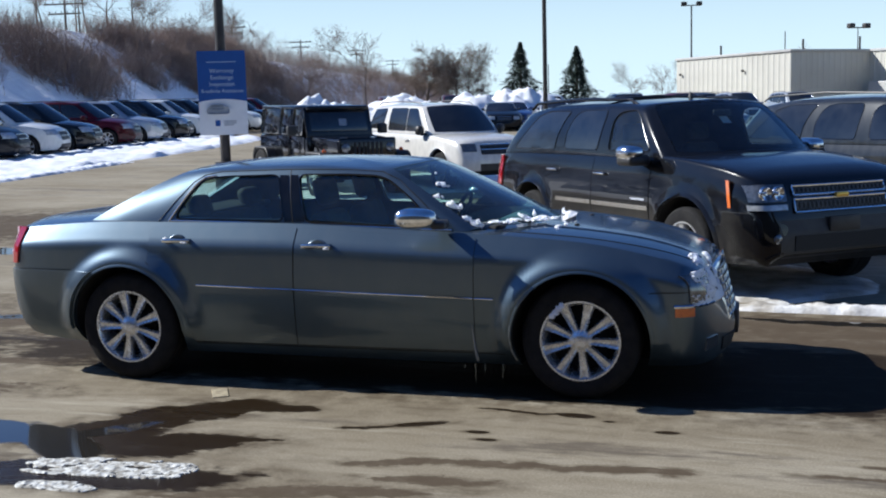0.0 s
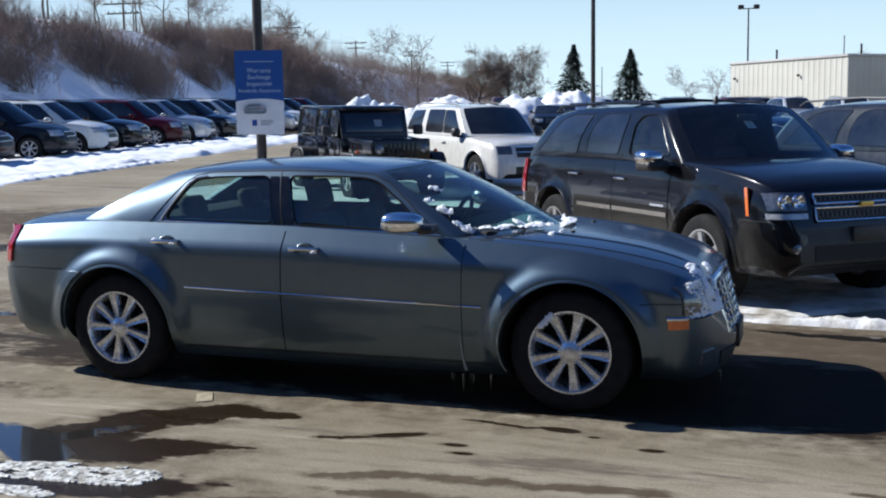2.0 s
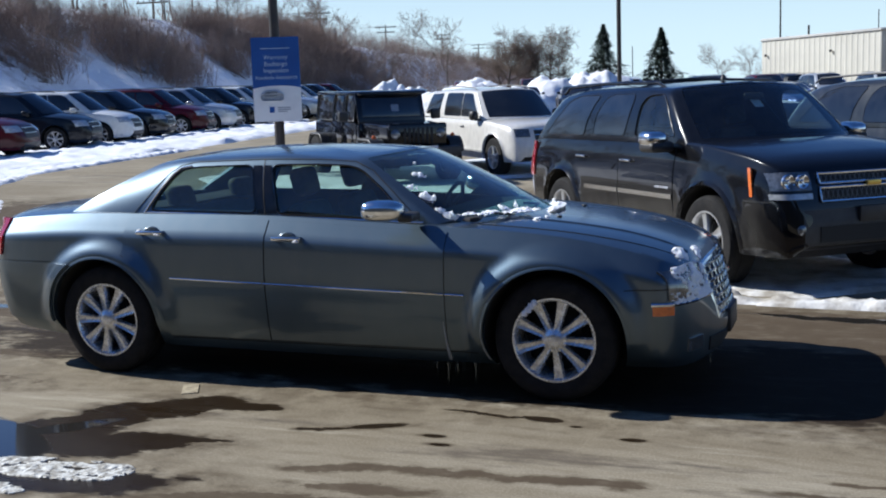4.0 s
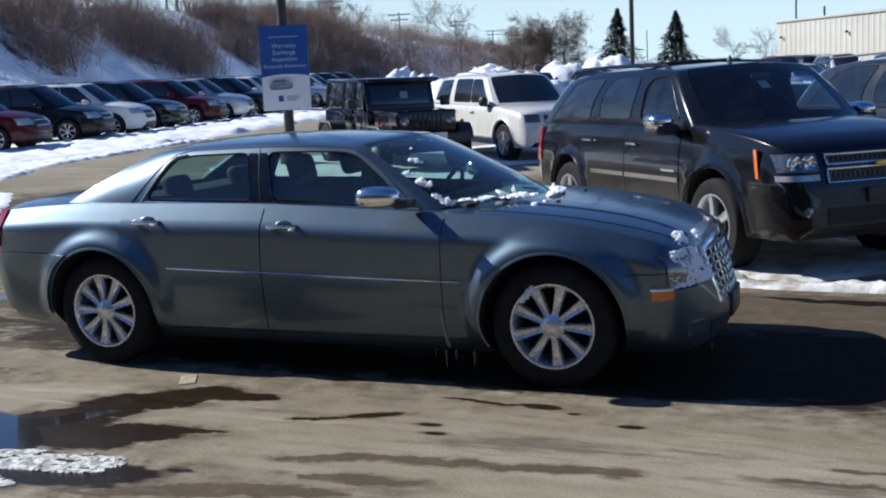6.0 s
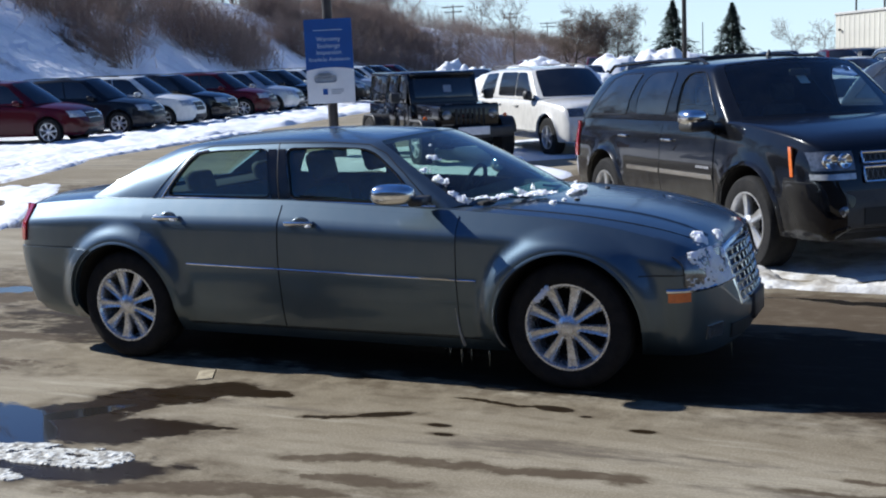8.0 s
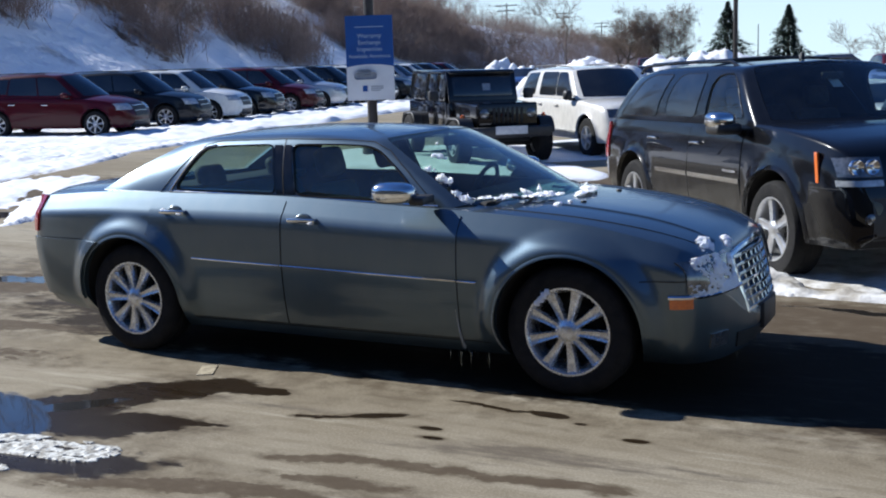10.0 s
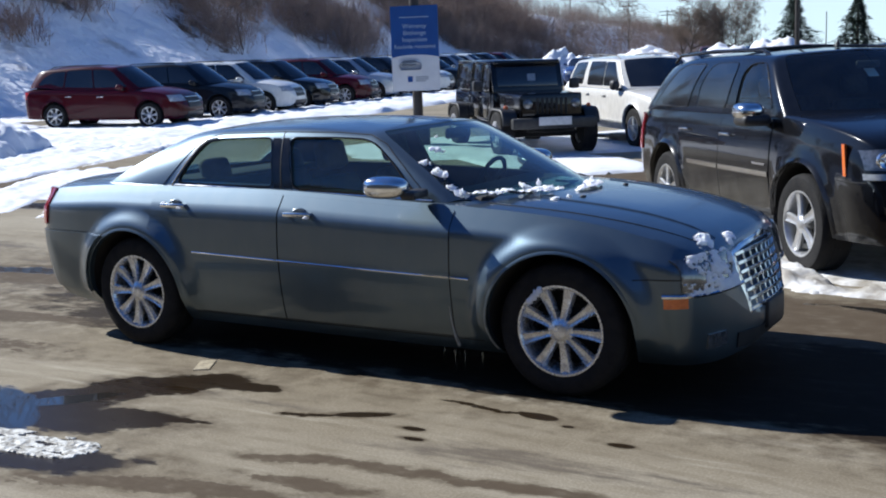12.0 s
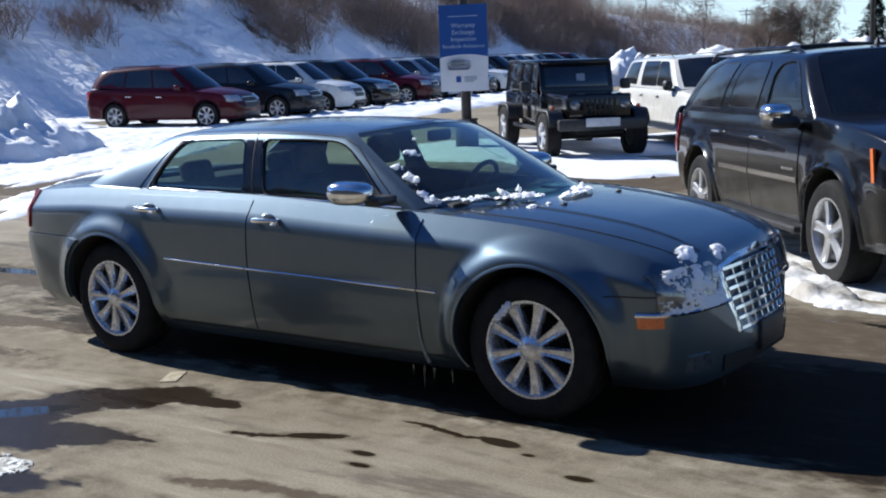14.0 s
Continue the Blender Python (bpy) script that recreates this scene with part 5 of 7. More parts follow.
    part("bumper_gap", side_patch("bumper_gap", S, lambda z: 1.93, lambda z: 2.20, 0.655, 0.661, 0.0025, M_SEAM, s, 8, 1, False), sedan)
    part("sill_gap", side_patch("sill_gap", S, lambda z: -1.04, lambda z: 1.06, 0.252, 0.258, 0.0025, M_SEAM, s, 16, 1, False), sedan)
    part("salt_streak", tube_mesh("salt_streak", [(0.874 - 0.002 * i, s * (side_y(S, 0.874, 0.205 + 0.032 * i) + 0.004), 0.205 + 0.032 * i) for i in range(9)], [0.011, 0.010, 0.008, 0.007, 0.006, 0.005, 0.004, 0.003, 0.0015], M_SALT, 6), sedan, "frozen salt run-off on the door seam")
    part("salt_streak", tube_mesh("salt_streak", [(1.524 - math.sqrt(0.424 ** 2 - (z - 0.36) ** 2), s * (side_y(S, 1.11, z) + 0.004), z) for z in [0.215 + 0.035 * i for i in range(8)]], [0.006, 0.006, 0.005, 0.004, 0.003, 0.003, 0.002, 0.001], M_SALT, 6), sedan, "frozen salt run-off on the arch")
    # bonnet shut line
    hood_pts = []
    for i in range(15):
        x = 1.04 + (2.22 - 1.04) * i / 14
        ys = side_y(S, x, shoulder(S, x))
        f = 0.90 - 0.10 * (i / 14) ** 2
        hood_pts.append((x, s * ys * f, shoulder(S, x) + (top_z(S, x) - shoulder(S, x)) * (1 - f ** S["crown"]) + 0.0005))
    part("bonnet_gap", tube_mesh("bonnet_gap", hood_pts, 0.0035, M_SEAM, 5), sedan)
    part("washer_nozzle", box_mesh("washer_nozzle", (0.03, 0.03, 0.012), M_TRIM, 0.004, 1), sedan, "", Matrix.Translation((1.42, s * 0.33, top_z(S, 1.42) + 0.002)))
    part("bonnet_crease", tube_mesh("bonnet_crease", [(1.25 + 0.95 * i / 8, s * (0.50 - 0.07 * i / 8), top_z(S, 1.25 + 0.95 * i / 8) - 0.010) for i in range(9)], 0.012, S["paint"], 8), sedan)

def bowed(me):
    """Sweeps a flat grille's ends back."""
    for v in me.vertices:
        v.co.x -= 0.040 * (v.co.y / 0.385) ** 2
    return me


# egg-crate grille with its chrome frame and dark backing
lean = Matrix.Translation((2.345, 0, 0.425)) @ Matrix.Rotation(radians(-14), 4, "Y")
part("grille_back", box_mesh("grille_back", (0.06, 0.70, 0.30), M_SEAM, 0.02, 2, Matrix.Translation((-0.025, 0, 0.155))), sedan, "", lean)
gr = part("grille", bowed(lattice("grille", 0.335, 0.385, 0.30, 8, 6, 0.013, M_CHROME, 0.03)), sedan, "chrome egg-crate grille", lean @ Matrix.Translation((0.042, 0, 0.0)))
ring = [(0, -0.345, -0.01), (0, -0.17, -0.012), (0, 0, -0.012), (0, 0.17, -0.012), (0, 0.345, -0.01), (0, 0.39, 0.19), (0, 0.40, 0.31), (0, 0.22, 0.332), (0, 0, 0.342), (0, -0.22, 0.332), (0, -0.40, 0.31), (0, -0.39, 0.20)]
part("grille_frame", bowed(frame_ring("grille_frame", ring, 0.018, M_CHROME)), gr, "chrome grille surround")
part("badge", box_mesh("badge", (0.012, 0.13, 0.035), M_CHROME, 0.006, 2, Matrix.Translation((0.02, 0, 0.355))), gr, "winged chrome badge")
part("plate_bracket", box_mesh("plate_bracket", (0.05, 0.34, 0.15), M_TRIM, 0.012, 2), sedan, "black front plate bracket", Matrix.Translation((2.395, 0.0, 0.365)))
part("lower_intake", patch_on("lower_intake", front_strip(S, -0.46, 0.46, 0.245, 0.325, 0.002), 12, 3, M_SEAM, 0.006), sedan, "black lower intake")
# wipers
for y0, y1 in ((-0.62, -0.02), (0.0, 0.55)):
    part("wiper", tube_mesh("wiper", [(1.12, y0 + 0.55 * (y1 - y0), 1.02), (1.14, y0 + 0.1, 1.035), (1.10, y0, 1.05)], 0.008, M_TRIM, 6), sedan)


# cabin: seats, dashboard, wheel
def seat_back(name, w, h, rec, m):
    bm = bmesh.new()
    box_bm(bm, (0.15, w, h), Matrix.Translation((0, 0, h / 2)), 0.055, 3)
    me = bpy.data.meshes.new(name)
    bm.to_mesh(me)
    bm.free()
    for v in me.vertices:
        t = v.co.z / h
        v.co.y *= 1 - 0.22 * max(0, t - 0.5) * 2
        v.co.x -= 0.05 * math.cos(v.co.y / w * 3.0)
    me.materials.append(M_SEAT)
    finish(me, True, 50)
    return me


for x in (0.02, ):
    for y in (-0.37, 0.37):
        sm = Matrix.Translation((x - 0.12, y, 0.50)) @ Matrix.Rotation(radians(-14), 4, "Y")
        sb = part("seat_back", seat_back("seat_back", 0.50, 0.62, 14, sm), sedan, "grey seat back", sm)
        part("head_rest", box_mesh("head_rest", (0.10, 0.26, 0.19), M_SEAT, 0.045, 3, Matrix.Translation((0.0, 0, 0.75))), sb)
        part("seat_base", box_mesh("seat_base", (0.52, 0.50, 0.16), M_SEAT, 0.05, 3, Matrix.Translation((0.30, 0, -0.02))), sb)
sm = Matrix.Translation((-1.02, 0, 0.50)) @ Matrix.Rotation(radians(-20), 4, "Y")
rb = part("rear_seat", seat_back("rear_seat", 1.36, 0.60, 20, sm), sedan, "grey rear bench", sm)
for y in (-0.40, 0.40):
    part("head_rest", box_mesh("head_rest", (0.10, 0.25, 0.16), M_SEAT, 0.045, 3, Matrix.Translation((0.02, y, 0.66))), rb)
part("parcel_shelf", box_mesh("parcel_shelf", (0.60, 1.44, 0.05), M_INNER, 0.015, 2), sedan, "", Matrix.Translation((-1.50, 0, 1.06)))
part("dashboard", box_mesh("dashboard", (0.50, 1.46, 0.26), M_INNER, 0.07, 3), sedan, "", Matrix.Translation((0.80, 0, 0.90)))
sw = part("steering_wheel", lathe("steering_wheel", [(0.175 + 0.015 * math.cos(a), 0.015 * math.sin(a)) for a in [i * math.pi / 5 for i in range(11)]], [M_INNER], 32, "x"), sedan, "", Matrix.Translation((0.46, 0.37, 0.99)) @ Matrix.Rotation(radians(22), 4, "Y"))
for a in (0, 120, 240):
    part("wheel_spoke", box_mesh("wheel_spoke", (0.02, 0.035, 0.17), M_INNER, 0.006, 1, Matrix.Rotation(radians(a + 180), 4, "X") @ Matrix.Translation((0, 0, 0.085))), sw)
part("rear_view_mirror", box_mesh("rear_view_mirror", (0.035, 0.22, 0.065), M_INNER, 0.015, 2), sedan, "", Matrix.Translation((0.42, 0, 1.34)))

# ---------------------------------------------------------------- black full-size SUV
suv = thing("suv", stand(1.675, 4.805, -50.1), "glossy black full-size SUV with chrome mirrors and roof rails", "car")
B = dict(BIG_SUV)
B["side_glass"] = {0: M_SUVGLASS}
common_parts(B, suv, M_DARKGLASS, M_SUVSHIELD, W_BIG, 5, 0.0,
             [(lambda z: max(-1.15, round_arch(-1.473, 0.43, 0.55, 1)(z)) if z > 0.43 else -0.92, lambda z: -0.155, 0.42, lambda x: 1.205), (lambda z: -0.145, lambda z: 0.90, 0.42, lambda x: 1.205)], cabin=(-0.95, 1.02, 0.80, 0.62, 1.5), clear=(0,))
for s in (-1, 1):
    for x, z in ((-0.98, 1.075), (0.02, 1.065)):
        part("door_handle", HANDLE_CHROME, suv, "chrome door handle", on_flank(B, x, z, s, 0.006))
    mi = part("mirror", mirror_meshes(M_CHROME, 0.30, 0.15, 0.24), suv, "chrome-capped door mirror", Matrix.Translation((0.80, s * 1.12, 1.30)))
    part("mirror_base", box_mesh("mirror_base", (0.26, 0.25, 0.10), M_TRIM, 0.04, 3, Matrix.Translation((0.01, -s * 0.03, -0.075))), mi)
    for xa, xb in ((-0.90, -0.165), (-0.135, 0.89)):
        part("side_moulding", side_patch("side_moulding", B, lambda z: xa, lambda z: xb, 0.735, 0.778, 0.012, M_CHROME, s, 10, 2), suv, "chrome side moulding")
    part("name_badge", side_patch("name_badge", B, lambda z: 0.60, lambda z: 0.84, 0.83, 0.85, 0.011, M_CHROME, s, 4, 1), suv, "small chrome badge")
    part("side_marker", patch_on("side_marker", lambda u, v: (Vector((2.055 + 0.04 * u - 0.03 * v, s * (side_y(B, 2.07, 0.98) + 0.002), 0.84 + 0.24 * v)), Vector((0.45, s * 0.9, 0)).normalized()), 2, 4, M_AMBER, 0.02), suv, "amber side marker")
    hl = part("headlight", patch_on("headlight", front_strip(B, s * 0.89, s * 0.60, 0.895, 1.035, 0.004), 10, 5, M_LAMP, 0.014), suv, "clear headlight with two round lamps")
    for y in (0.80, 0.68):
        part("lamp_bowl", lathe("lamp_bowl", [(0.0, 0.020), (0.012, 0.022), (0.020, 0.010), (0.040, 0.014), (0.056, 0.024), (0.062, 0.016), (0.062, -0.006)], [M_CHROME], 24, "x"), hl, "", Matrix.Translation(front_strip(B, s * y, s * y, 0.965, 0.965, 0.016)(0, 0)[0]))
    part("turn_signal", patch_on("turn_signal", front_strip(B, s * 0.90, s * 0.60, 0.825, 0.870, 0.003), 8, 2, M_LAMP_PALE, 0.012), suv, "clear turn signal strip")
    part("fog_lamp", lathe("fog_lamp", [(0.0, 0.006), (0.03, 0.004), (0.042, -0.004), (0.042, -0.03)], [M_LAMP], 20, "x"), suv, "round fog lamp", Matrix.Translation(front_strip(B, s * 0.72, s * 0.72, 0.58, 0.58, 0.006)(0, 0)[0]))

    def big_tail(u, v):
        z = 0.80 + 0.40 * v
        x = -2.28 - 0.17 * u
        return Vector((x, s * (side_y(B, x, min(z, 1.12)) - 0.02 * max(0, z - 1.1)), z)), Vector((-0.3, s * 0.95, 0)).normalized()
    part("tail_light", patch_on("tail_light", big_tail, 4, 6, M_TAIL, 0.016), suv, "tall red tail light lens")
    part("roof_rail", tube_mesh("roof_rail", [(-2.02, s * 0.65, 1.74), (-1.88, s * 0.65, 1.81), (-1.0, s * 0.655, 1.835), (0.1, s * 0.65, 1.82), (0.28, s * 0.645, 1.75)], 0.018, M_GLOSSBLACK, 8), suv, "black roof rail")
    part("running_board", box_mesh("running_board", (1.90, 0.20, 0.06), M_TRIM, 0.02, 2), suv, "black running board", Matrix.Translation((0.0, s * 0.93, 0.36)))
    part("mud_flap", box_mesh("mud_flap", (0.02, 0.26, 0.24), M_TRIM, 0.006, 1), suv, "", Matrix.Translation((1.00, s * 0.86, 0.30)))
    part("bumper_gap", side_patch("bumper_gap", B, lambda z: 1.98, lambda z: 2.30, 0.80, 0.806, 0.0025, M_SEAM, s, 8, 1, False), suv)
for y in (-0.42, 0.42):
    sm = Matrix.Translation((0.0, y, 0.72)) @ Matrix.Rotation(radians(-14), 4, "Y")
    sb = part("seat_back", seat_back("seat_back", 0.54, 0.64, 14, sm), suv, "dark seat back", sm)
    part("head_rest", box_mesh("head_rest", (0.10, 0.26, 0.19), M_SEAT, 0.045, 3, Matrix.Translation((0.0, 0, 0.77))), sb)
part("rear_seat", seat_back("rear_seat", 1.40, 0.66, 14, sm), suv, "dark rear bench", Matrix.Translation((-0.82, 0, 0.72)) @ Matrix.Rotation(radians(-14), 4, "Y"))
part("dashboard", box_mesh("dashboard", (0.46, 1.55, 0.30), M_INNER, 0.07, 3), suv, "", Matrix.Translation((0.92, 0, 1.08)))
part("rear_view_mirror", box_mesh("rear_view_mirror", (0.035, 0.22, 0.065), M_INNER, 0.015, 2), suv, "", Matrix.Translation((0.76, 0, 1.66)))
part("price_sheet", box_mesh("price_sheet", (0.004, 0.10, 0.14), M_SIGNWHITE, 0.001, 1), suv, "small pale sheet behind the glass", Matrix.Translation((0.78, 0.02, 1.60)) @ Matrix.Rotation(radians(-52), 4, "Y"))
for x in (-1.7, -0.35):
    part("roof_bar", tube_mesh("roof_bar", [(x, -0.65, 1.825), (x, 0, 1.85), (x, 0.65, 1.825)], 0.020, M_TRIM, 8), suv, "black roof cross bar")
for z0, z1 in ((0.945, 1.02), (0.80, 0.91)):
    part("grille", patch_on("grille", front_strip(B, -0.52, 0.52, z0, z1, 0.004), 12, 3, M_SEAM, 0.008), suv, "dark mesh grille")
    f = front_strip(B, -0.52, 0.52, z0, z1, 0.014)
    ringp = [f(i / 10, 0)[0] for i in range(11)] + [f(1, v)[0] for v in (0.33, 0.67)] + [f(1 - i / 10, 1)[0] for i in range(11)] + [f(0, v)[0] for v in (0.67, 0.33)]
    part("grille_frame", frame_ring("grille_frame", ringp, 0.011, M_CHROME), suv, "chrome grille surround")
    for k in range(22):
        u = (k + 0.5) / 22
        part("grille_bar", tube_mesh("grille_bar", [f(u - 0.018, 0.05)[0], f(u + 0.018, 0.95)[0]], 0.0032, M_MESH, 4), suv)
        part("grille_bar", tube_mesh("grille_bar", [f(u + 0.018, 0.05)[0], f(u - 0.018, 0.95)[0]], 0.0032, M_MESH, 4), suv)
part("badge", box_mesh("badge", (0.03, 0.14, 0.045), M_GOLD, 0.008, 2), suv, "gold badge", Matrix.Translation(front_strip(B, 0, 0, 0.925, 0.925, 0.03)(0, 0)[0]))
# matte dark sheet over the painted bumper, in place of its shade
part("front_valance", patch_on("front_valance", front_strip(B, -0.70, 0.70, 0.41, 0.735, 0.0), 24, 8, M_TRIM, 0.003), suv, "matte dark sheet standing in for shade on the lower bumper")
part("bumper_intake", patch_on("bumper_intake", front_strip(B, -0.55, 0.55, 0.47, 0.60, 0.003), 12, 3, M_SEAM, 0.008), suv, "black lower intake")
part("plate_bracket", box_mesh("plate_bracket", (0.03, 0.34, 0.13), M_TRIM, 0.008, 2), suv, "", Matrix.Translation(front_strip(B, 0, 0, 0.68, 0.68, 0.02)(0, 0)[0]))
part("aerial", lathe("aerial", [(0.03, 0.0), (0.022, 0.03), (0.006, 0.06), (0.0, 0.065)], [M_TRIM], 10, "z"), suv, "", Matrix.Translation((0.25, 0.0, 1.825)))


# ---------------------------------------------------------------- black boxy four-wheel drive
def boxy_off_roader(m):
    car = thing("off_roader", m, "black boxy off-roader with round headlights and big tyres", "car", "parked cars in the lot")
    P = M_BLACK_PAINT

    def bx(name, size, at, bevel=0.03, mat=P, label="", rot=None):
        mm = Matrix.Translation(at)
        if rot:
            mm = mm @ Matrix.Rotation(radians(rot[1]), 4, rot[0])
        return part(name, box_mesh(name, size, mat, bevel, 2), car, label, mm)
    bx("body", (2.86, 1.48, 0.56), (-0.72, 0, 0.86), 0.06)
    bx("floor_frame", (3.9, 0.9, 0.16), (0.0, 0, 0.52), 0.03, M_UNDER)
    # bonnet tapers towards the grille
    bm = bmesh.new()
    box_bm(bm, (1.30, 1.36, 0.48), Matrix.Translation((1.26, 0, 0.93)), 0.05, 3)
    me = bpy.data.meshes.new("bonnet")
    bm.to_mesh(me)
    bm.free()
    for v in me.vertices:
        t = (v.co.x - 0.61) / 1.30
        v.co.y *= 1 - 0.13 * t
        v.co.z -= 0.05 * t if v.co.z > 0.9 else 0
    me.materials.append(P)
    finish(me, True, 40)
    part("bonnet", me, car)
    gr = bx("grille", (0.06, 1.16, 0.50), (1.93, 0, 0.90), 0.04)
    for i in range(7):
        part("grille_slot", box_mesh("grille_slot", (0.03, 0.055, 0.30), M_SEAM, 0.012, 2), gr, "", Matrix.Translation((0.022, -0.27 + 0.09 * i, 0.02)))
    for s in (-1, 1):
        part("headlight", lathe("headlight", [(0.0, 0.035), (0.06, 0.03), (0.088, 0.012), (0.095, 0.0), (0.095, -0.03)], [M_LAMP], 24, "x"), gr, "round headlight", Matrix.Translation((0.03, s * 0.455, 0.06)))
        part("turn_signal", lathe("turn_signal", [(0.0, 0.03), (0.035, 0.02), (0.045, 0.0)], [M_AMBER], 14, "x"), car, "", Matrix.Translation((1.72, s * 0.80, 0.90)))
        for xw in (-1.60, 1.473):
            n = 14
            vs = []
            for i in range(n + 1):
                a = math.pi * (0.10 + 0.80 * i / n)
                for r, y in ((0.50, 0.66), (0.50, 0.925), (0.485, 0.935), (0.455, 0.92), (0.455, 0.66)):
                    q = max(-0.86, min(0.86, math.cos(a))) * 1.12
                    vs.append((xw + r * q, s * y, 0.42 + r * min(0.92, math.sin(a) * 1.15)))
            part("fender_flare", mesh_of("fender_flare", vs, grid_faces(n + 1, 5), [M_TRIM], True, None, 40), car, "black plastic fender flare")
        bx("side_step", (1.75, 0.10, 0.07), (0.0, s * 0.84, 0.50), 0.02, M_TRIM)
        bx("mirror", (0.12, 0.20, 0.20), (0.49, s * 0.98, 1.27), 0.04, M_TRIM)
        for xa, xb in ((-0.17, 0.58), (-0.99, -0.23)):
            dz = bx("door", (xb - xa, 0.025, 0.50), ((xa + xb) / 2, s * 0.745, 0.89), 0.012)
            part("door_handle", box_mesh("door_handle", (0.14, 0.03, 0.03), M_TRIM, 0.008, 1), dz, "", Matrix.Translation((-(xb - xa) / 2 + 0.14, s * 0.025, 0.15)))
        for xa, xb in ((-0.12, 0.46), (-0.85, -0.20), (-2.02, -0.92)):
            bx("side_window", (xb - xa, 0.02, 0.54), ((xa + xb) / 2, s * 0.705, 1.41), 0.03, M_DARKGLASS, "", ("X", s * 7))
    bx("hard_top", (1.24, 1.38, 0.56), (-1.51, 0, 1.41), 0.07)
    bx("roof", (2.70, 1.34, 0.09), (-0.80, 0, 1.70), 0.04)
    for x in (-0.16, -0.885):
        for s in (-1, 1):
            bx("door_pillar", (0.08, 0.06, 0.56), (x, s * 0.69, 1.42), 0.015, P, "", ("X", s * 7))
    ws = bx("windscreen_frame", (0.05, 1.42, 0.62), (0.52, 0, 1.42), 0.02, P, "", ("Y", -18))
    part("windscreen", box_mesh("windscreen", (0.03, 1.22, 0.44), M_DARKGLASS, 0.02, 2), ws, "", Matrix.Translation((0.018, 0, 0.02)))
    part("windscreen_note", box_mesh("windscreen_note", (0.004, 0.16, 0.14), M_SIGNGREY, 0.001, 1), ws, "pale price sheet behind the glass", Matrix.Translation((0.036, 0.08, -0.02)))
    bx("front_bumper", (0.16, 1.60, 0.20), (2.06, 0, 0.62), 0.04, M_TRIM)
    bx("licence_plate", (0.015, 0.62, 0.15), (2.15, 0.0, 0.66), 0.004, M_PLATE, "pale front plate panel")
    bx("rear_bumper", (0.16, 1.60, 0.20), (-2.20, 0, 0.62), 0.04, M_TRIM)
    bx("front_axle", (0.14, 1.3, 0.14), (1.473, 0, 0.40), 0.05, M_UNDER)
    bx("rear_axle", (0.14, 1.3, 0.14), (-1.60, 0, 0.40), 0.05, M_UNDER)
    W = wheel_meshes(0.415, 0.235, 0.27, 5, M_ALLOY)
    add_wheels(dict(axles=(-1.60, 1.473), track=0.80, R=0.415), car, W, 5)
    return car


off_roader = boxy_off_roader(stand(-5.95, 13.7, -45.8))

# ---------------------------------------------------------------- other parked cars
def crossover(model, paint_mat, m, label, wheels=W_CROSS, spokes=7, name="crossover"):
    S = dict(model)
    S["paint"] = paint_mat
    car = thing(name, m, label, "car", "parked cars in the lot")
    common_parts(S, car, M_DARKGLASS, M_DARKGLASS, wheels, spokes)
    return car, S


white_suv, WS = crossover(MID_SUV, M_CREAM_PAINT, stand(-4.1, 15.8, -45), "off-white SUV with grey lower cladding and roof rails", W_MID, 5)
dress(WS, white_suv, ((-0.88, 0.99), (0.0, 0.98)), (0.72, 1.20, 0.22, 0.20), (0.80, 0.50, 0.80, 0.95), (0.40, 0.74, 0.93), (0.70, 0.86, 0.72, 1.05), (0.45, 0.42, 0.56), True, M_TRIM, None, (-1.9, 0.2, 0.62, 1.76), (M_GREYTRIM, 0.36, 0.50))
dark_suv, DS = crossover(BIG_SUV, M_GREY_PAINT, stand(4.38, 6.85, -50), "dark grey older SUV with a dusty flank", W_BIG, 5)
dress(DS, dark_suv, ((-0.98, 1.075), (0.02, 1.065)), (0.80, 1.30, 0.22, 0.20), (0.89, 0.60, 0.88, 1.02), (0.52, 0.80, 1.0), (0.80, 0.90, 0.75, 1.12), (0.5, 0.46, 0.6), True, M_TRIM, None, (-2.0, 0.25, 0.65, 1.83))


def dressed_crossover(pm, m, label):
    car, C = crossover(CROSSOVER, pm, m, label)
    dress(C, car, ((-1.0, 0.95), (0.02, 0.93)), (0.68, 1.19, 0.24, 0.16), (0.87, 0.44, 0.76, 0.93), (0.38, 0.58, 0.86), (0.70, 0.90, 0.88, 1.10), (0.5, 0.33, 0.46), handle_me=HANDLE_CHROME, rails=(-1.75, 0.0, 0.58, 1.805))
    return car


ROW = Vector((-0.172, 0.985, 0))
FACE = 17.0
row_paints = [(0.0, M_RED_PAINT, "dark red crossover with a chrome grille, parked in snow"), (3.7, M_NAVY_PAINT, "dark navy crossover parked in snow"),
              (6.6, M_WHITE_PAINT, "white crossover parked in snow"), (9.3, M_BLACK_PAINT, "black crossover parked in snow"),
              (13.0, M_RED_PAINT, "dark red crossover parked in snow"), (16.0, M_SILVER_PAINT, "silver crossover parked in snow"),
              (19.2, M_BLACK_PAINT, "black crossover parked in snow"), (22.1, M_WHITE_PAINT, "white crossover parked in snow"), (25.0, M_NAVY_PAINT, "dark navy crossover parked in snow"),
              (28.2, M_SILVER_PAINT, "silver crossover parked in snow"), (31.0, M_WHITE_PAINT, "white crossover parked in snow"), (34.0, M_BLACK_PAINT, "black crossover parked in snow"), (37.2, M_RED_PAINT, "dark red crossover parked in snow")]
made = {}
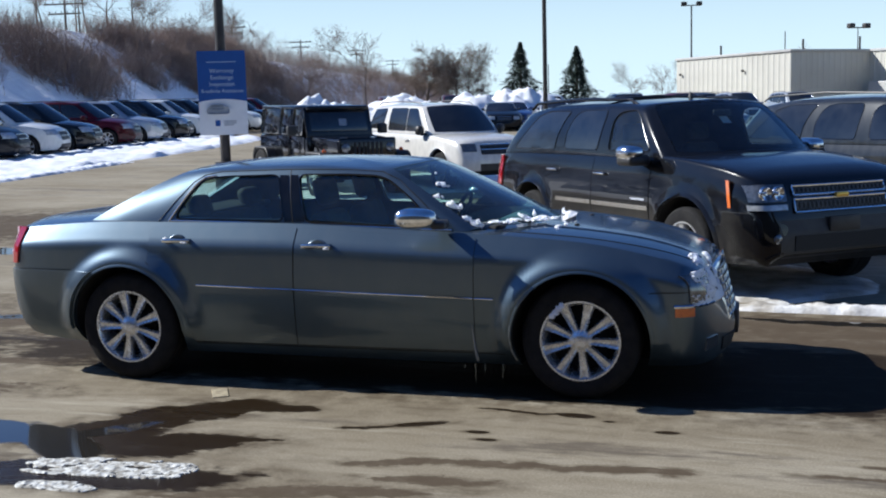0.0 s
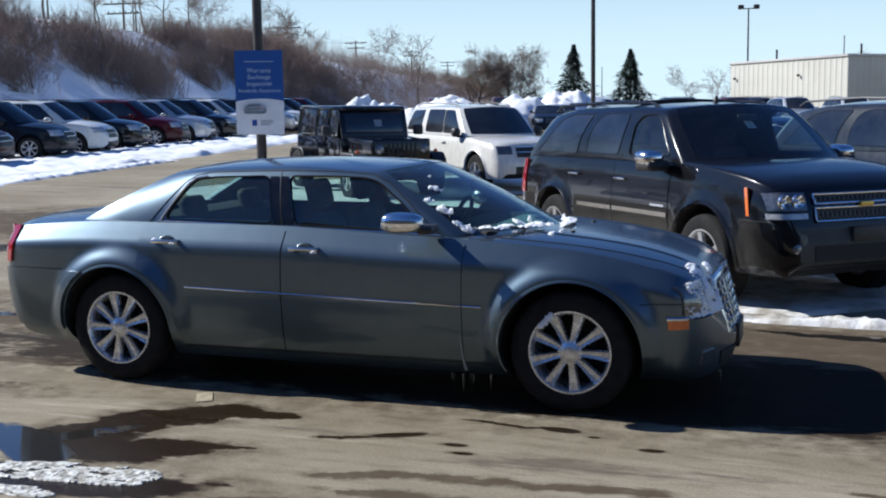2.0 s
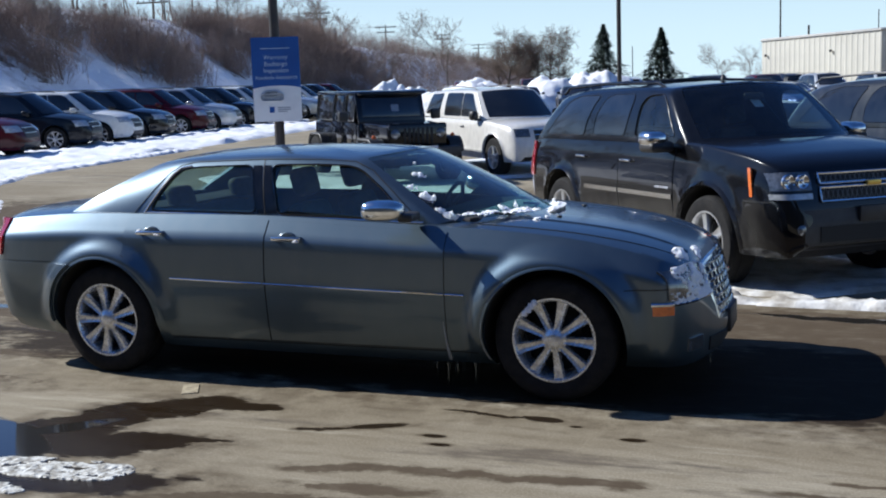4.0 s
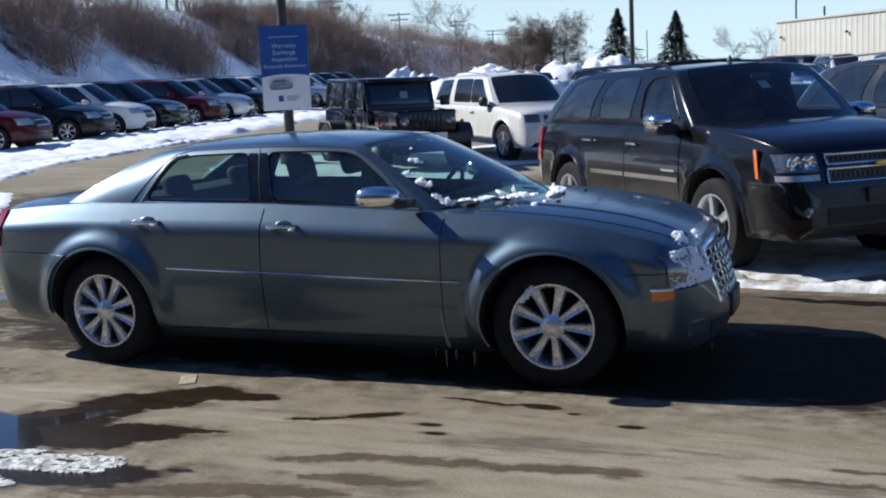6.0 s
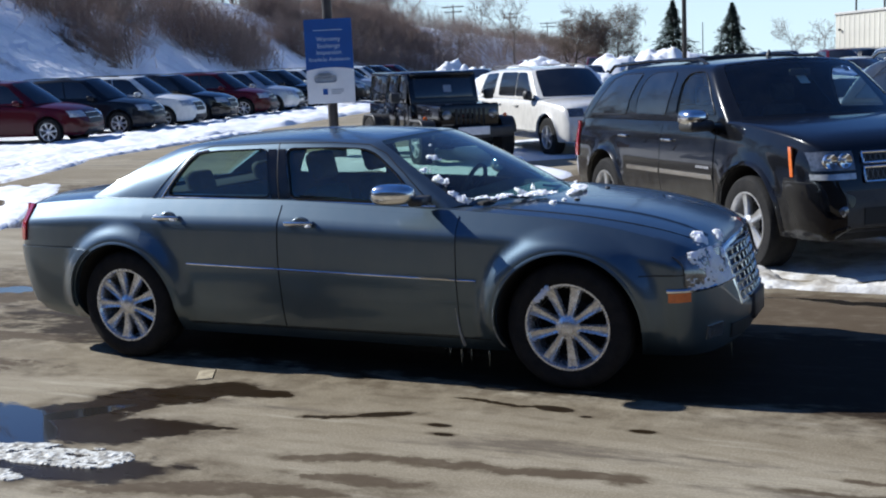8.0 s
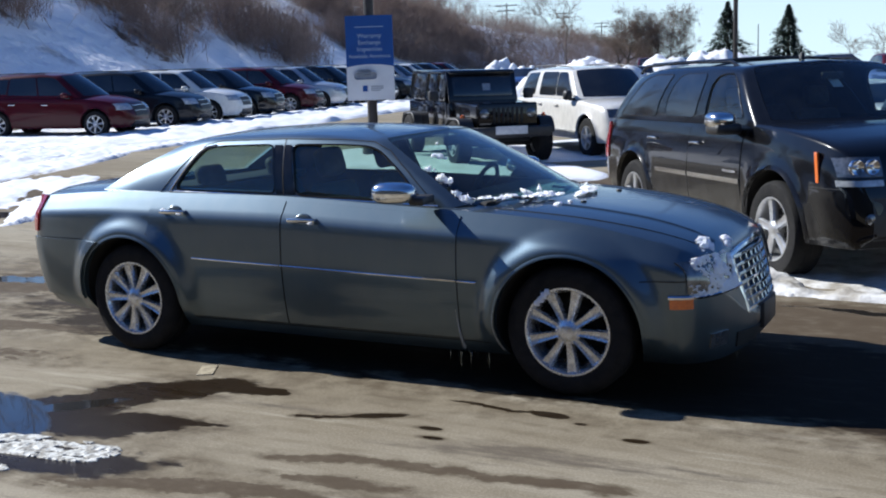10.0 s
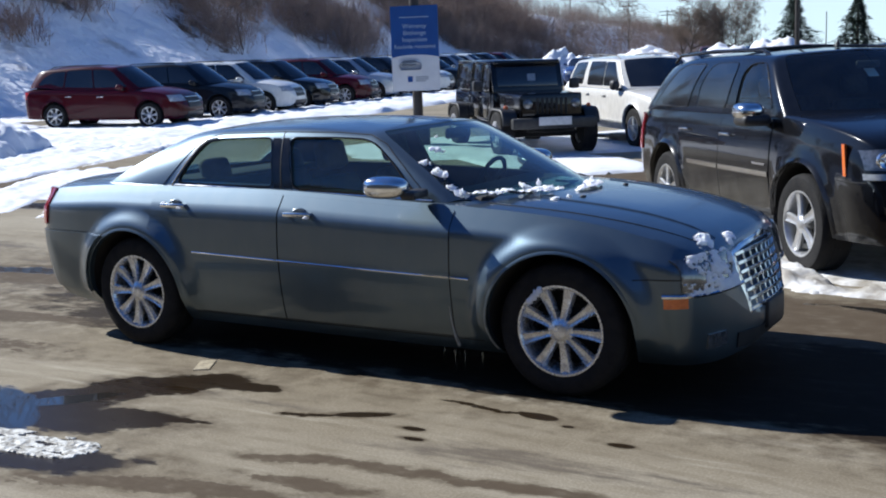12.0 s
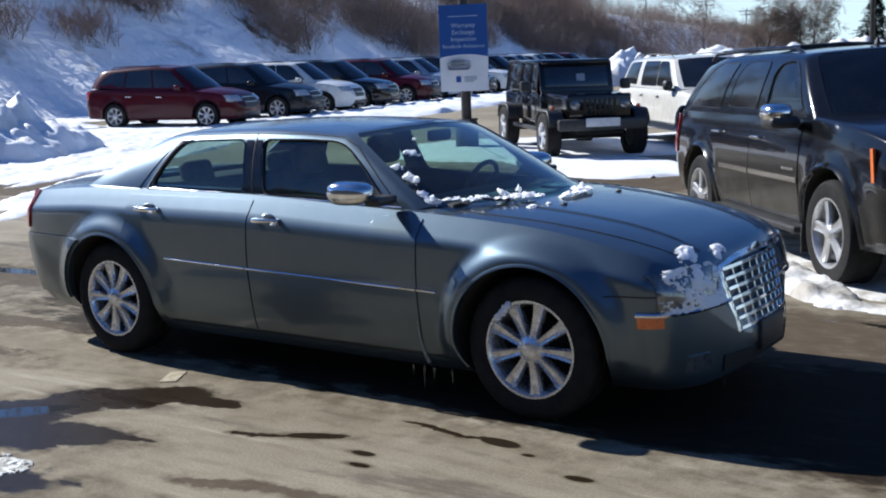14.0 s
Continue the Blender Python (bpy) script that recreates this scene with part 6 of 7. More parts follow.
for k, pm, label in row_paints:
    p = Vector((-21.05, 17.45, 0)) + ROW * k
    m = stand(p.x, p.y, FACE + random.uniform(-1.5, 1.5) * (k > 0))
    if pm.name in made:
        car = copy_thing(made[pm.name], m)
    else:
        car = made[pm.name] = dressed_crossover(pm, m, label)
    tagged(car, label)
# more cars behind the row of boxy ones, and the far rows
sedan_far = {}
for pm, label in ((M_SILVER_PAINT, "silver sedan in a far row"), (M_BLUE_PAINT, "blue sedan in a far row"), (M_WHITE_PAINT, "white sedan in a far row"), (M_NAVY_PAINT, "dark sedan in a far row")):
    C = dict(SEDAN)
    C["paint"], C["nx"] = pm, 56
    car = thing("sedan", stand(-2.2 if pm is M_SILVER_PAINT else 0, 24 if pm is M_SILVER_PAINT else 40 + 3 * len(sedan_far), -50), label, "car", "parked cars in the lot")
    common_parts(C, car, M_DARKGLASS, M_DARKGLASS, W_MID, 5, seam=False)
    dress(C, car, ((-1.12, 0.948), (-0.13, 0.922)), (0.56, 1.105, 0.24, 0.13), (0.77, 0.47, 0.60, 0.76), (0.36, 0.5, 0.74), (0.70, 0.84, 0.78, 1.0), None)
    sedan_far[pm.name] = car
pool = list(made.values()) + list(sedan_far.values())
rnd = random.Random(11)
copy_thing(sedan_far[M_WHITE_PAINT.name], stand(0.9, 15.0, 130))
slots = [(9.5, 17.5, -50), (7.2, 14.8, -50)]
for row, (y0, turn) in enumerate(((36.0, -70), (43.0, 110), (54.0, -70), (61.0, 110), (72.0, -70))):
    for i in range(11):
        x = -21 + 3.0 * i + 0.25 * (y0 - 36) * 0.3
        y = y0 + 0.35 * (x + 6)
        if rail_coords(x, y)[1] < 24 and not (rnd.random() < 0.15) and not (x > 1 and y > 58) and not (x < -9 and y < 46) and not (x > -10 and y < 50):
            slots.append((x, y, turn + rnd.uniform(-2, 2)))
for x, y, pm in ((-10.6, 49.2, M_NAVY_PAINT), (-8.0, 50.4, M_SILVER_PAINT), (-5.6, 50.8, M_WHITE_PAINT), (-13.2, 48.6, M_NAVY_PAINT)):
    copy_thing(sedan_far[pm.name], stand(x, y, -72))
for x, y, turn in slots:
    src = rnd.choice(pool)
    copy_thing(src, stand(x, y, turn))
# ---------------------------------------------------------------- warehouse
def ribbed_wall(name, length, h, pitch=0.46, depth=0.024, thick=0.25):
    """A wall of upright trapezoid ribs along +x, its outer face towards -y."""
    prof = []
    n = int(length / pitch)
    for i in range(n):
        x = i * length / n
        q = length / n
        prof += [(x, 0.0), (x + q * 0.55, 0.0), (x + q * 0.68, -depth), (x + q * 0.87, -depth)]
    prof.append((length, 0.0))
    prof += [(length, thick), (0.0, thick)]
    k = len(prof)
    vs = [(x, y, 0.0) for x, y in prof] + [(x, y, h) for x, y in prof]
    fs = [(i, (i + 1) % k, k + (i + 1) % k, k + i) for i in range(k)]
    fs += [tuple(range(k - 1, -1, -1)), tuple(range(k, 2 * k))]
    return mesh_of(name, vs, fs, [M_WALL], False)


hall = thing("warehouse", pose(0, 0, 0), "low cream metal-clad warehouse with a flat roof", "building")
HZ = 0.9
corners = [(-3.2, 72.5), (4.3, 64.7), (9.2, 68.9), (13.6, 64.3), (24.0, 74.0), (18.0, 92.0), (2.0, 92.0)]
for i, (a, b) in enumerate(zip(corners, corners[1:] + corners[:1])):
    d = Vector((b[0] - a[0], b[1] - a[1], 0))
    m = Matrix.Translation((a[0], a[1], HZ - 0.5)) @ Matrix.Rotation(math.atan2(d.y, d.x), 4, "Z")
    w = part("wall", ribbed_wall("wall", d.length, 4.55), hall, "cream ribbed metal wall", m)
    part("coping", box_mesh("coping", (d.length + 0.1, 0.36, 0.16), M_COPING, 0.03, 1), w, "pale metal coping", Matrix.Translation((d.length / 2, 0.08, 4.6)))
    if i in (0, 2):
        for f in (0.05, 0.62) if i == 0 else (0.5,):
            lamp = part("wall_lamp", box_mesh("wall_lamp", (0.16, 0.14, 0.16), M_TRIM, 0.03, 2), w, "dark wall lamp", Matrix.Translation((d.length * f, -0.14, 3.55)))
rf = [Vector((x, y, HZ + 4.0)) for x, y in corners]
part("roof", mesh_of("roof", rf + [p + Vector((0, 0, 0.2)) for p in rf], [tuple(range(6, -1, -1)), tuple(range(7, 14))] + [(i, (i + 1) % 7, 7 + (i + 1) % 7, 7 + i) for i in range(7)], [M_COPING], False), hall, "flat grey roof")
for x, y, h in ((-0.2, 73.2, 0.8), (5.2, 70.9, 0.9), (9.0, 74.0, 1.1), (11.4, 72.0, 1.0)):
    part("vent_pipe", tube_mesh("vent_pipe", [(x, y, HZ + 4.1), (x, y, HZ + 4.2 + h)], 0.07, M_STEELPOLE, 10), hall, "dark roof vent pipe")
part("annex", box_mesh("annex", (2.6, 1.2, 2.6), M_COPING, 0.05, 1), hall, "low grey annex against the wall", Matrix.Translation((10.3, 66.6, HZ + 0.8)) @ Matrix.Rotation(radians(-46), 4, "Z"))


# ---------------------------------------------------------------- sign on the lamp pole
PX, PY = -8.2, 13.55
PZ = height(PX, PY)
pole = thing("lamp_pole", Matrix.Translation((PX, PY, PZ)), "dark steel lamp pole on a concrete foot", "pole")
part("shaft", tube_mesh("shaft", [(0, 0, 0.55), (0, 0, 3), (0, 0, 10.0)], [0.105, 0.10, 0.075], M_STEELPOLE, 16), pole)
part("foot", lathe("foot", [(0.0, 0.0), (0.24, 0.0), (0.235, 0.50), (0.20, 0.56), (0.0, 0.56)], [M_STEELPOLE], 24, "z"), pole, "dark concrete foot")
part("base_plate", box_mesh("base_plate", (0.34, 0.34, 0.05), M_STEELPOLE, 0.01, 1), pole, "", Matrix.Translation((0, 0, 0.58)))
part("lamp_head", box_mesh("lamp_head", (0.9, 0.35, 0.16), M_STEELPOLE, 0.04, 2), pole, "", Matrix.Translation((0, 0, 10.05)))
SW, SH = 0.98, 1.72
sign = thing("sign", Matrix.Translation((PX + 0.045, PY - 0.085, PZ + 1.16)) @ Matrix.Rotation(radians(24), 4, "Z"), "blue and white dealer service sign strapped to the lamp pole", "sign")
SB = 0.40  # the white part takes the lower share, with a curved top


def sign_face(name, top, n=24):
    vs = []
    for i in range(n + 1):
        x = -SW / 2 + SW * i / n
        arc = SH * SB + 0.055 * (1 - (2 * x / SW) ** 2) - 0.01
        for z in ((arc + 0.002, SH) if top else (0.0, arc)):
            vs += [(x, -0.045, z), (x, -0.015, z)]
    fs = []
    for i in range(n):
        a, b = 4 * i, 4 * i + 4
        fs += [(a, b, b + 2, a + 2), (a + 1, a + 3, b + 3, b + 1), (a, a + 1, b + 1, b), (a + 2, b + 2, b + 3, a + 3)]
    fs += [(0, 2, 3, 1), (4 * n, 4 * n + 1, 4 * n + 3, 4 * n + 2)]
    return mesh_of(name, vs, fs, [M_SIGNBLUE if top else M_SIGNWHITE], False)


part("blue_panel", sign_face("blue_panel", True), sign, "blue upper panel")
part("white_panel", sign_face("white_panel", False), sign, "white lower panel")
for z in (0.35, 1.35):
    part("bracket", box_mesh("bracket", (0.3, 0.05, 0.06), M_STEELPOLE, 0.01, 1), sign, "", Matrix.Translation((0, 0.012, z)))


def letters(text, size, z, parent, label=""):
    cu = bpy.data.curves.new("lettering", "FONT")
    cu.body, cu.size, cu.align_x, cu.extrude = text, size, "CENTER", 0.0015
    ob = new("lettering_source", cu)
    bpy.context.view_layer.update()
    me = bpy.data.meshes.new_from_object(ob.evaluated_get(bpy.context.evaluated_depsgraph_get()))
    bpy.data.objects.remove(ob)
    me.materials.clear()
    me.materials.append(M_SIGNTEXT)
    part("lettering", me, parent, label, Matrix.Translation((0, -0.0485, z)) @ Matrix.Rotation(math.pi / 2, 4, "X"))


for text, size, z in (("Warranty", 0.125, 1.27), ("Exchange", 0.125, 1.135), ("Inspection", 0.125, 1.0), ("Roadside Assistance", 0.105, 0.865)):
    letters(text, size, z, sign, "pale sign lettering")
part("print_bar", box_mesh("print_bar", (0.60, 0.006, 0.014), M_SIGNTEXT, 0.001, 1), sign, "thin pale line of small print", Matrix.Translation((0, -0.048, 1.49)))
part("car_picture", box_mesh("car_picture", (0.46, 0.006, 0.15), M_SIGNGREY, 0.05, 2), sign, "grey car picture", Matrix.Translation((-0.10, -0.048, 0.50)))
part("car_picture", box_mesh("car_picture", (0.28, 0.006, 0.10), M_SIGNGREY, 0.04, 2), sign, "grey car picture", Matrix.Translation((-0.12, -0.050, 0.57)))
part("emblem", box_mesh("emblem", (0.10, 0.006, 0.12), M_SIGNBLUE, 0.003, 1), sign, "small blue emblem", Matrix.Translation((-0.12, -0.048, 0.24)))
for z in (0.28, 0.24, 0.20):
    part("print_bar", box_mesh("print_bar", (0.26 if z > 0.22 else 0.20, 0.006, 0.022), M_SIGNGREY, 0.001, 1), sign, "grey line of small print", Matrix.Translation((0.13 - (0.03 if z < 0.22 else 0), -0.048, z)))


# ---------------------------------------------------------------- bare trees, brush, spruces
def limbs(rng, start, direction, length, radius, depth, segs, out, spread=0.6):
    """Grows a limb and its branches; segs gets (p, q, r0, r1, depth)."""
    p, d = start.copy(), direction.normalized()
    n = 4 if depth > 1 else 2
    for i in range(n):
        d = (d + Vector((rng.uniform(-1, 1), rng.uniform(-1, 1), rng.uniform(-0.35, 0.75))) * 0.16).normalized()
        q = p + d * (length / n)
        r0, r1 = radius * (1 - 0.75 * i / n), radius * (1 - 0.75 * (i + 1) / n)
        segs.append((p.copy(), q.copy(), r0, r1, depth))
        if depth > 0 and (i > 0 or depth < out):
            for _ in range(3 if depth < 3 else 2):
                a = rng.uniform(0, 2 * math.pi)
                side = d.orthogonal().normalized()
                side = Matrix.Rotation(a, 3, d) @ side
                limbs(rng, q, (d * rng.uniform(0.5, 1.0) + side * rng.uniform(0.5, 1.1) * spread * 1.6), length * rng.uniform(0.42, 0.66), r1 * 0.62, depth - 1, segs, out, spread)
        p = q


def limb_mesh(name, segs, mat, sides=3):
    vs, fs = [], []
    for p, q, r0, r1, _ in segs:
        d = (q - p).normalized()
        u = d.orthogonal().normalized()
        w = d.cross(u)
        b = len(vs)
        for c, r in ((p, r0), (q, r1)):
            for k in range(sides):
                a = 2 * math.pi * k / sides
                vs.append(c + (u * math.cos(a) + w * math.sin(a)) * r)
        for k in range(sides):
            fs.append((b + k, b + (k + 1) % sides, b + sides + (k + 1) % sides, b + sides + k))
    return raw_mesh(name, [tuple(v) for v in vs], fs, mat)


def bare_tree(seed, h, m, label, spread=0.6, depth=3, trunk=None, minr=0.012):
    rng = random.Random(seed)
    segs = []
    limbs(rng, Vector((0, 0, -0.3)), Vector((rng.uniform(-0.1, 0.1), rng.uniform(-0.1, 0.1), 1)), h * 0.62, trunk or h * 0.012, depth, segs, depth, spread)
    segs = [(p, q, max(r0, minr), max(r1, minr), k) for p, q, r0, r1, k in segs]
    t = thing("bare_tree", m, label, "tree", "bare trees on the embankment")
    part("trunk", limb_mesh("trunk", [s for s in segs if s[4] >= depth - 1], M_BARK, 6), t)
    part("crown", limb_mesh("crown", [s for s in segs if s[4] < depth - 1], M_TWIG_DARK, 3), t)
    return t


def land(x, y):
    return height(x, y) + bank(x, y)


def on_land(x, y, turn=0.0, scale=1.0):
    return Matrix.Translation((x, y, land(x, y))) @ Matrix.Rotation(radians(turn), 4, "Z") @ Matrix.Scale(scale, 4)


trees = [bare_tree(s, h, on_land(*rail_place(60 + 9 * s, 43)), "bare grey-brown tree on the snowy embankment", sp, 3, None, 0.014) for s, h, sp in ((1, 7.5, 0.45), (2, 9.0, 0.55), (3, 6.5, 0.6), (4, 8.0, 0.4))]
rng = random.Random(5)
for i in range(24):
    u, w = rng.uniform(48, 210), rng.uniform(40, 47)
    x, y = rail_place(u, w)
    copy_thing(rng.choice(trees), on_land(x, y, rng.uniform(0, 360), rng.uniform(0.55, 1.0)))
for u, w, sc in ((30, 30.5, 0.62), (33.5, 33, 0.7), (27, 35, 0.8), (38, 38, 0.8), (58, 33, 0.6), (22, 31, 0.6), (24.5, 38, 0.8), (18, 34, 0.7)):
    x, y = rail_place(u, w)
    copy_thing(rng.choice(trees), on_land(x, y, rng.uniform(0, 360), sc))
broad = [bare_tree(s, 6.6, Matrix.Translation((x, y, height(x, y) - 0.2)), "broad bare tree beyond the lot", 0.8, 4, 0.2, 0.009) for s, x, y in ((21, -29.4, 98.0), (22, -25.2, 99.2))]
for k, (x, y, turn, sc) in enumerate(((-27.6, 99.5, 70, 0.95), (-26.4, 97.2, 200, 0.9), (-30.6, 99.8, 130, 0.85))):
    copy_thing(broad[k % 2], Matrix.Translation((x, y, height(x, y) - 0.2)) @ Matrix.Rotation(radians(turn), 4, "Z") @ Matrix.Scale(sc, 4))
for x, y, sc in ((-12.5, 128, 0.55), (-2.5, 130, 0.6), (-5.5, 122, 0.5), (-41, 112, 0.8), (-50, 118, 0.8), (6, 110, 0.7), (-8.0, 118, 0.5)):
    copy_thing(trees[int(-x) % 4], Matrix.Translation((x, y, height(x, y) - 0.2)) @ Matrix.Rotation(x, 4, "Z") @ Matrix.Scale(sc * 1.3, 4))


def brush_mesh(name, count, u_range, w_range, seed, hmin, hmax, mat, stems=20, twigs=7, gap=0.0):
    """Thickets of thin upright stems with twigs, scattered over the bank in clumps."""
    rg = np.random.default_rng(seed)
    P = []
    tries = 0
    while len(P) < count and tries < count * 8:
        tries += 1
        u, w = rg.uniform(*u_range), rg.uniform(*w_range)
        x, y = rail_place(u, w)
        if scrub(u, w) > gap:
            P.append((x, y, land(x, y), 0.0))
    P = np.array(P)
    n = len(P)
    H = rg.uniform(hmin, hmax, n)
    base = np.repeat(P[:, :3], stems, 0)
    h = np.repeat(H, stems) * rg.uniform(0.45, 1.0, n * stems)
    a, lean = rg.uniform(0, 2 * np.pi, n * stems), rg.uniform(0.05, 1.15, n * stems)
    d = np.stack([np.cos(a) * lean, np.sin(a) * lean, np.ones(n * stems)], 1)
    d /= np.linalg.norm(d, axis=1)[:, None]
    b0 = base + np.stack([rg.normal(0, 0.7, n * stems), rg.normal(0, 0.7, n * stems), np.full(n * stems, -0.1)], 1)
    tip = b0 + d * h[:, None]
    segs = [(b0, tip, np.full(len(b0), 0.016), np.full(len(b0), 0.006))]
    for _ in range(twigs):
        f = rg.uniform(0.2, 0.95, len(b0))[:, None]
        s = b0 + (tip - b0) * f
        e = d + rg.normal(0, 0.75, d.shape)
        e[:, 2] = np.abs(e[:, 2]) * 0.8 + 0.1
        e /= np.linalg.norm(e, axis=1)[:, None]
        t = s + e * (h * rg.uniform(0.15, 0.50, len(b0)))[:, None]
        segs.append((s, t, np.full(len(b0), 0.0085), np.full(len(b0), 0.004)))
    V, F, off = [], [], 0
    for p, q, r0, r1 in segs:
        k = len(p)
        ang = rg.uniform(0, np.pi, k)
        side = np.stack([np.cos(ang), np.sin(ang), np.zeros(k)], 1)
        V.append(np.stack([p - side * r0[:, None], p + side * r0[:, None], q], 1).reshape(-1, 3))
        F.append(np.arange(3 * k).reshape(k, 3) + off)
        off += 3 * k
    return raw_mesh(name, np.concatenate(V), np.concatenate(F), mat)


tagged(new("brush", brush_mesh("brush", 1550, (4, 130), (29, 41.5), 3, 0.8, 3.1, M_TWIG, 16, 24, 0.0)), "dense brown leafless brush on the snowy embankment", "brush", "", "stuff")
tagged(new("brush", brush_mesh("brush_far", 950, (110, 330), (27, 50), 4, 2.2, 4.6, M_TWIG, 18, 9, -0.2)), "dense reddish-brown leafless thicket far along the embankment", "brush", "", "stuff")
tagged(new("brush", brush_mesh("brush_ridge", 420, (30, 140), (44, 49), 9, 0.7, 2.4, M_TWIG, 15, 12, -0.15)), "dark leafless brush along the top of the embankment", "brush", "", "stuff")


def spruce(seed, h, m):
    rg = np.random.default_rng(seed)
    t = thing("spruce", m, "dark green spruce tree beyond the lot", "tree", "spruces beyond the lot")
    part("trunk", tube_mesh("trunk", [(0, 0, -0.3), (0, 0, h * 0.95)], [0.22, 0.03], M_BARK, 8), t)
    V, F = [], []
    for i in range(6500):
        f = rg.uniform(0.05, 1.0) ** 0.75
        z = h * (1 - 0.0) * f
        tier = 1.0 - 0.38 * ((z * 1.1) % 1.0)
        lobe = 0.75 + 0.75 * noise.noise(Vector((math.cos(i * 2.399) * 1.6, math.sin(i * 2.399) * 1.6, z * 0.9 + seed)))
        R = lobe * (1 - f) * h * 0.58 * tier * rg.uniform(0.75, 1.12) + 0.03
        a, r = i * 2.399, R * math.sqrt(rg.uniform(0.25, 1.0))
        c = np.array([math.cos(a) * r, math.sin(a) * r, z - 0.22 * r])
        out_ = np.array([math.cos(a), math.sin(a), -0.25 + rg.uniform(-0.2, 0.4)])
        side = np.array([-math.sin(a), math.cos(a), rg.uniform(-0.3, 0.3)])
        L, w = rg.uniform(0.35, 0.7) * (0.3 + 0.7 * (1 - f)), rg.uniform(0.12, 0.24) * (0.4 + 0.6 * (1 - f))
        b = len(V)
        V += [c - side * w, c + side * w, c + out_ * L + side * w * 0.2, c + out_ * L - side * w * 0.2]
        F.append((b, b + 1, b + 2, b + 3))
    part("crown", raw_mesh("crown", V, F, M_NEEDLE), t)
    return t


for i, (x, y, h) in enumerate(((-22.0, 108.1, 7.6), (-16.2, 109.2, 7.1))):
    spruce(40 + i, h, Matrix.Translation((x, y, height(x, y) - 0.4)))


# ---------------------------------------------------------------- poles and wires along the railway and in the lot
def utility_pole(m, h):
    t = thing("utility_pole", m, "weathered wooden utility pole with two cross arms", "pole", "utility poles on the embankment")
    part("shaft", tube_mesh("shaft", [(0, 0, -0.5), (0, 0, h)], [0.17, 0.11], M_WOODPOLE, 8), t)
    for z, L in ((h - 0.5, 4.4), (h - 1.5, 3.6)):
        part("cross_arm", box_mesh("cross_arm", (L, 0.13, 0.16), M_WOODPOLE, 0.01, 1), t, "", Matrix.Translation((0, -0.15, z)))
        for k in range(6):
            part("insulator", lathe("insulator", [(0.0, 0.22), (0.05, 0.20), (0.06, 0.1), (0.03, 0.0)], [M_TRIM], 8, "z"), t, "", Matrix.Translation((-L / 2 + 0.2 + k * (L - 0.4) / 5, -0.15, z + 0.08)))
    return t


heads = []
for u, top in ((111, 14.5), (170, 16.4), (216, 16.9), (276, 18.4), (336, 18.4)):
    x, y = rail_place(u, 52)
    z = land(x, y)
    h = top - z
    utility_pole(Matrix.Translation((x, y, z)) @ Matrix.Rotation(radians(10), 4, "Z"), h)
    heads.append(Vector((x, y, z + h - 0.35)))
for k in range(3):
    for a, b in zip(heads, heads[1:]):
        o = Vector((math.cos(radians(10)), math.sin(radians(10)), 0)) * (-1.9 + 1.9 * k)
        pts = [a.lerp(b, i / 8) + o - Vector((0, 0, 1.0 * 4 * (i / 8) * (1 - i / 8))) for i in range(9)]
        tagged(new("power_line", tube_mesh("power_line", pts, 0.018, M_TRIM, 4)), "thin dark power line between utility poles", "cable", "power lines along the railway")


def lot_lamp(x, y, h, r, label, heads_n=0, turn=0.0):
    t = thing("lamp_pole", Matrix.Translation((x, y, height(x, y))) @ Matrix.Rotation(radians(turn), 4, "Z"), label, "pole", "lamp poles in the lot")
    part("shaft", tube_mesh("shaft", [(0, 0, 0), (0, 0, h)], [r, r * 0.75], M_STEELPOLE, 12), t)
    if heads_n:
        part("cross_arm", box_mesh("cross_arm", (1.7, 0.1, 0.1), M_STEELPOLE, 0.02, 1), t, "", Matrix.Translation((0, 0, h)))
        for k in range(heads_n):
            part("lamp_head", box_mesh("lamp_head", (0.55, 0.5, 0.42), M_STEELPOLE, 0.06, 2), t, "boxy floodlight", Matrix.Translation((-0.75 + 1.5 * k / (heads_n - 1), -0.1, h + 0.15)))
    return t


lot_lamp(-6.3, 39.3, 12.0, 0.10, "tall dark steel lamp pole")
lot_lamp(-4.3, 108.0, 10.4, 0.10, "tall lamp pole with paired floodlights", 2, 10)
lot_lamp(-20.3, 115.0, 5.0, 0.06, "slim distant lamp pole")
lot_lamp(-19.6, 122.0, 4.6, 0.06, "slim distant lamp pole")
lot_lamp(10.5, 95.0, 7.1, 0.05, "slim distant lamp pole", 2, 30)
lot_lamp(4.6, 100.0, 7.2, 0.06, "slim distant lamp pole")


# ---------------------------------------------------------------- unseen wall added behind the viewer to darken reflections and fill light
wall = box_mesh("unseen_wall", (90.0, 0.4, 6.2), M_BEHIND, 0.05, 1, Matrix.Translation((-6.0, -16.0, 3.05)))
tagged(new("unseen_wall", wall), "unseen plain grey wall added behind the viewer to darken reflections", "wall", "", "structure")
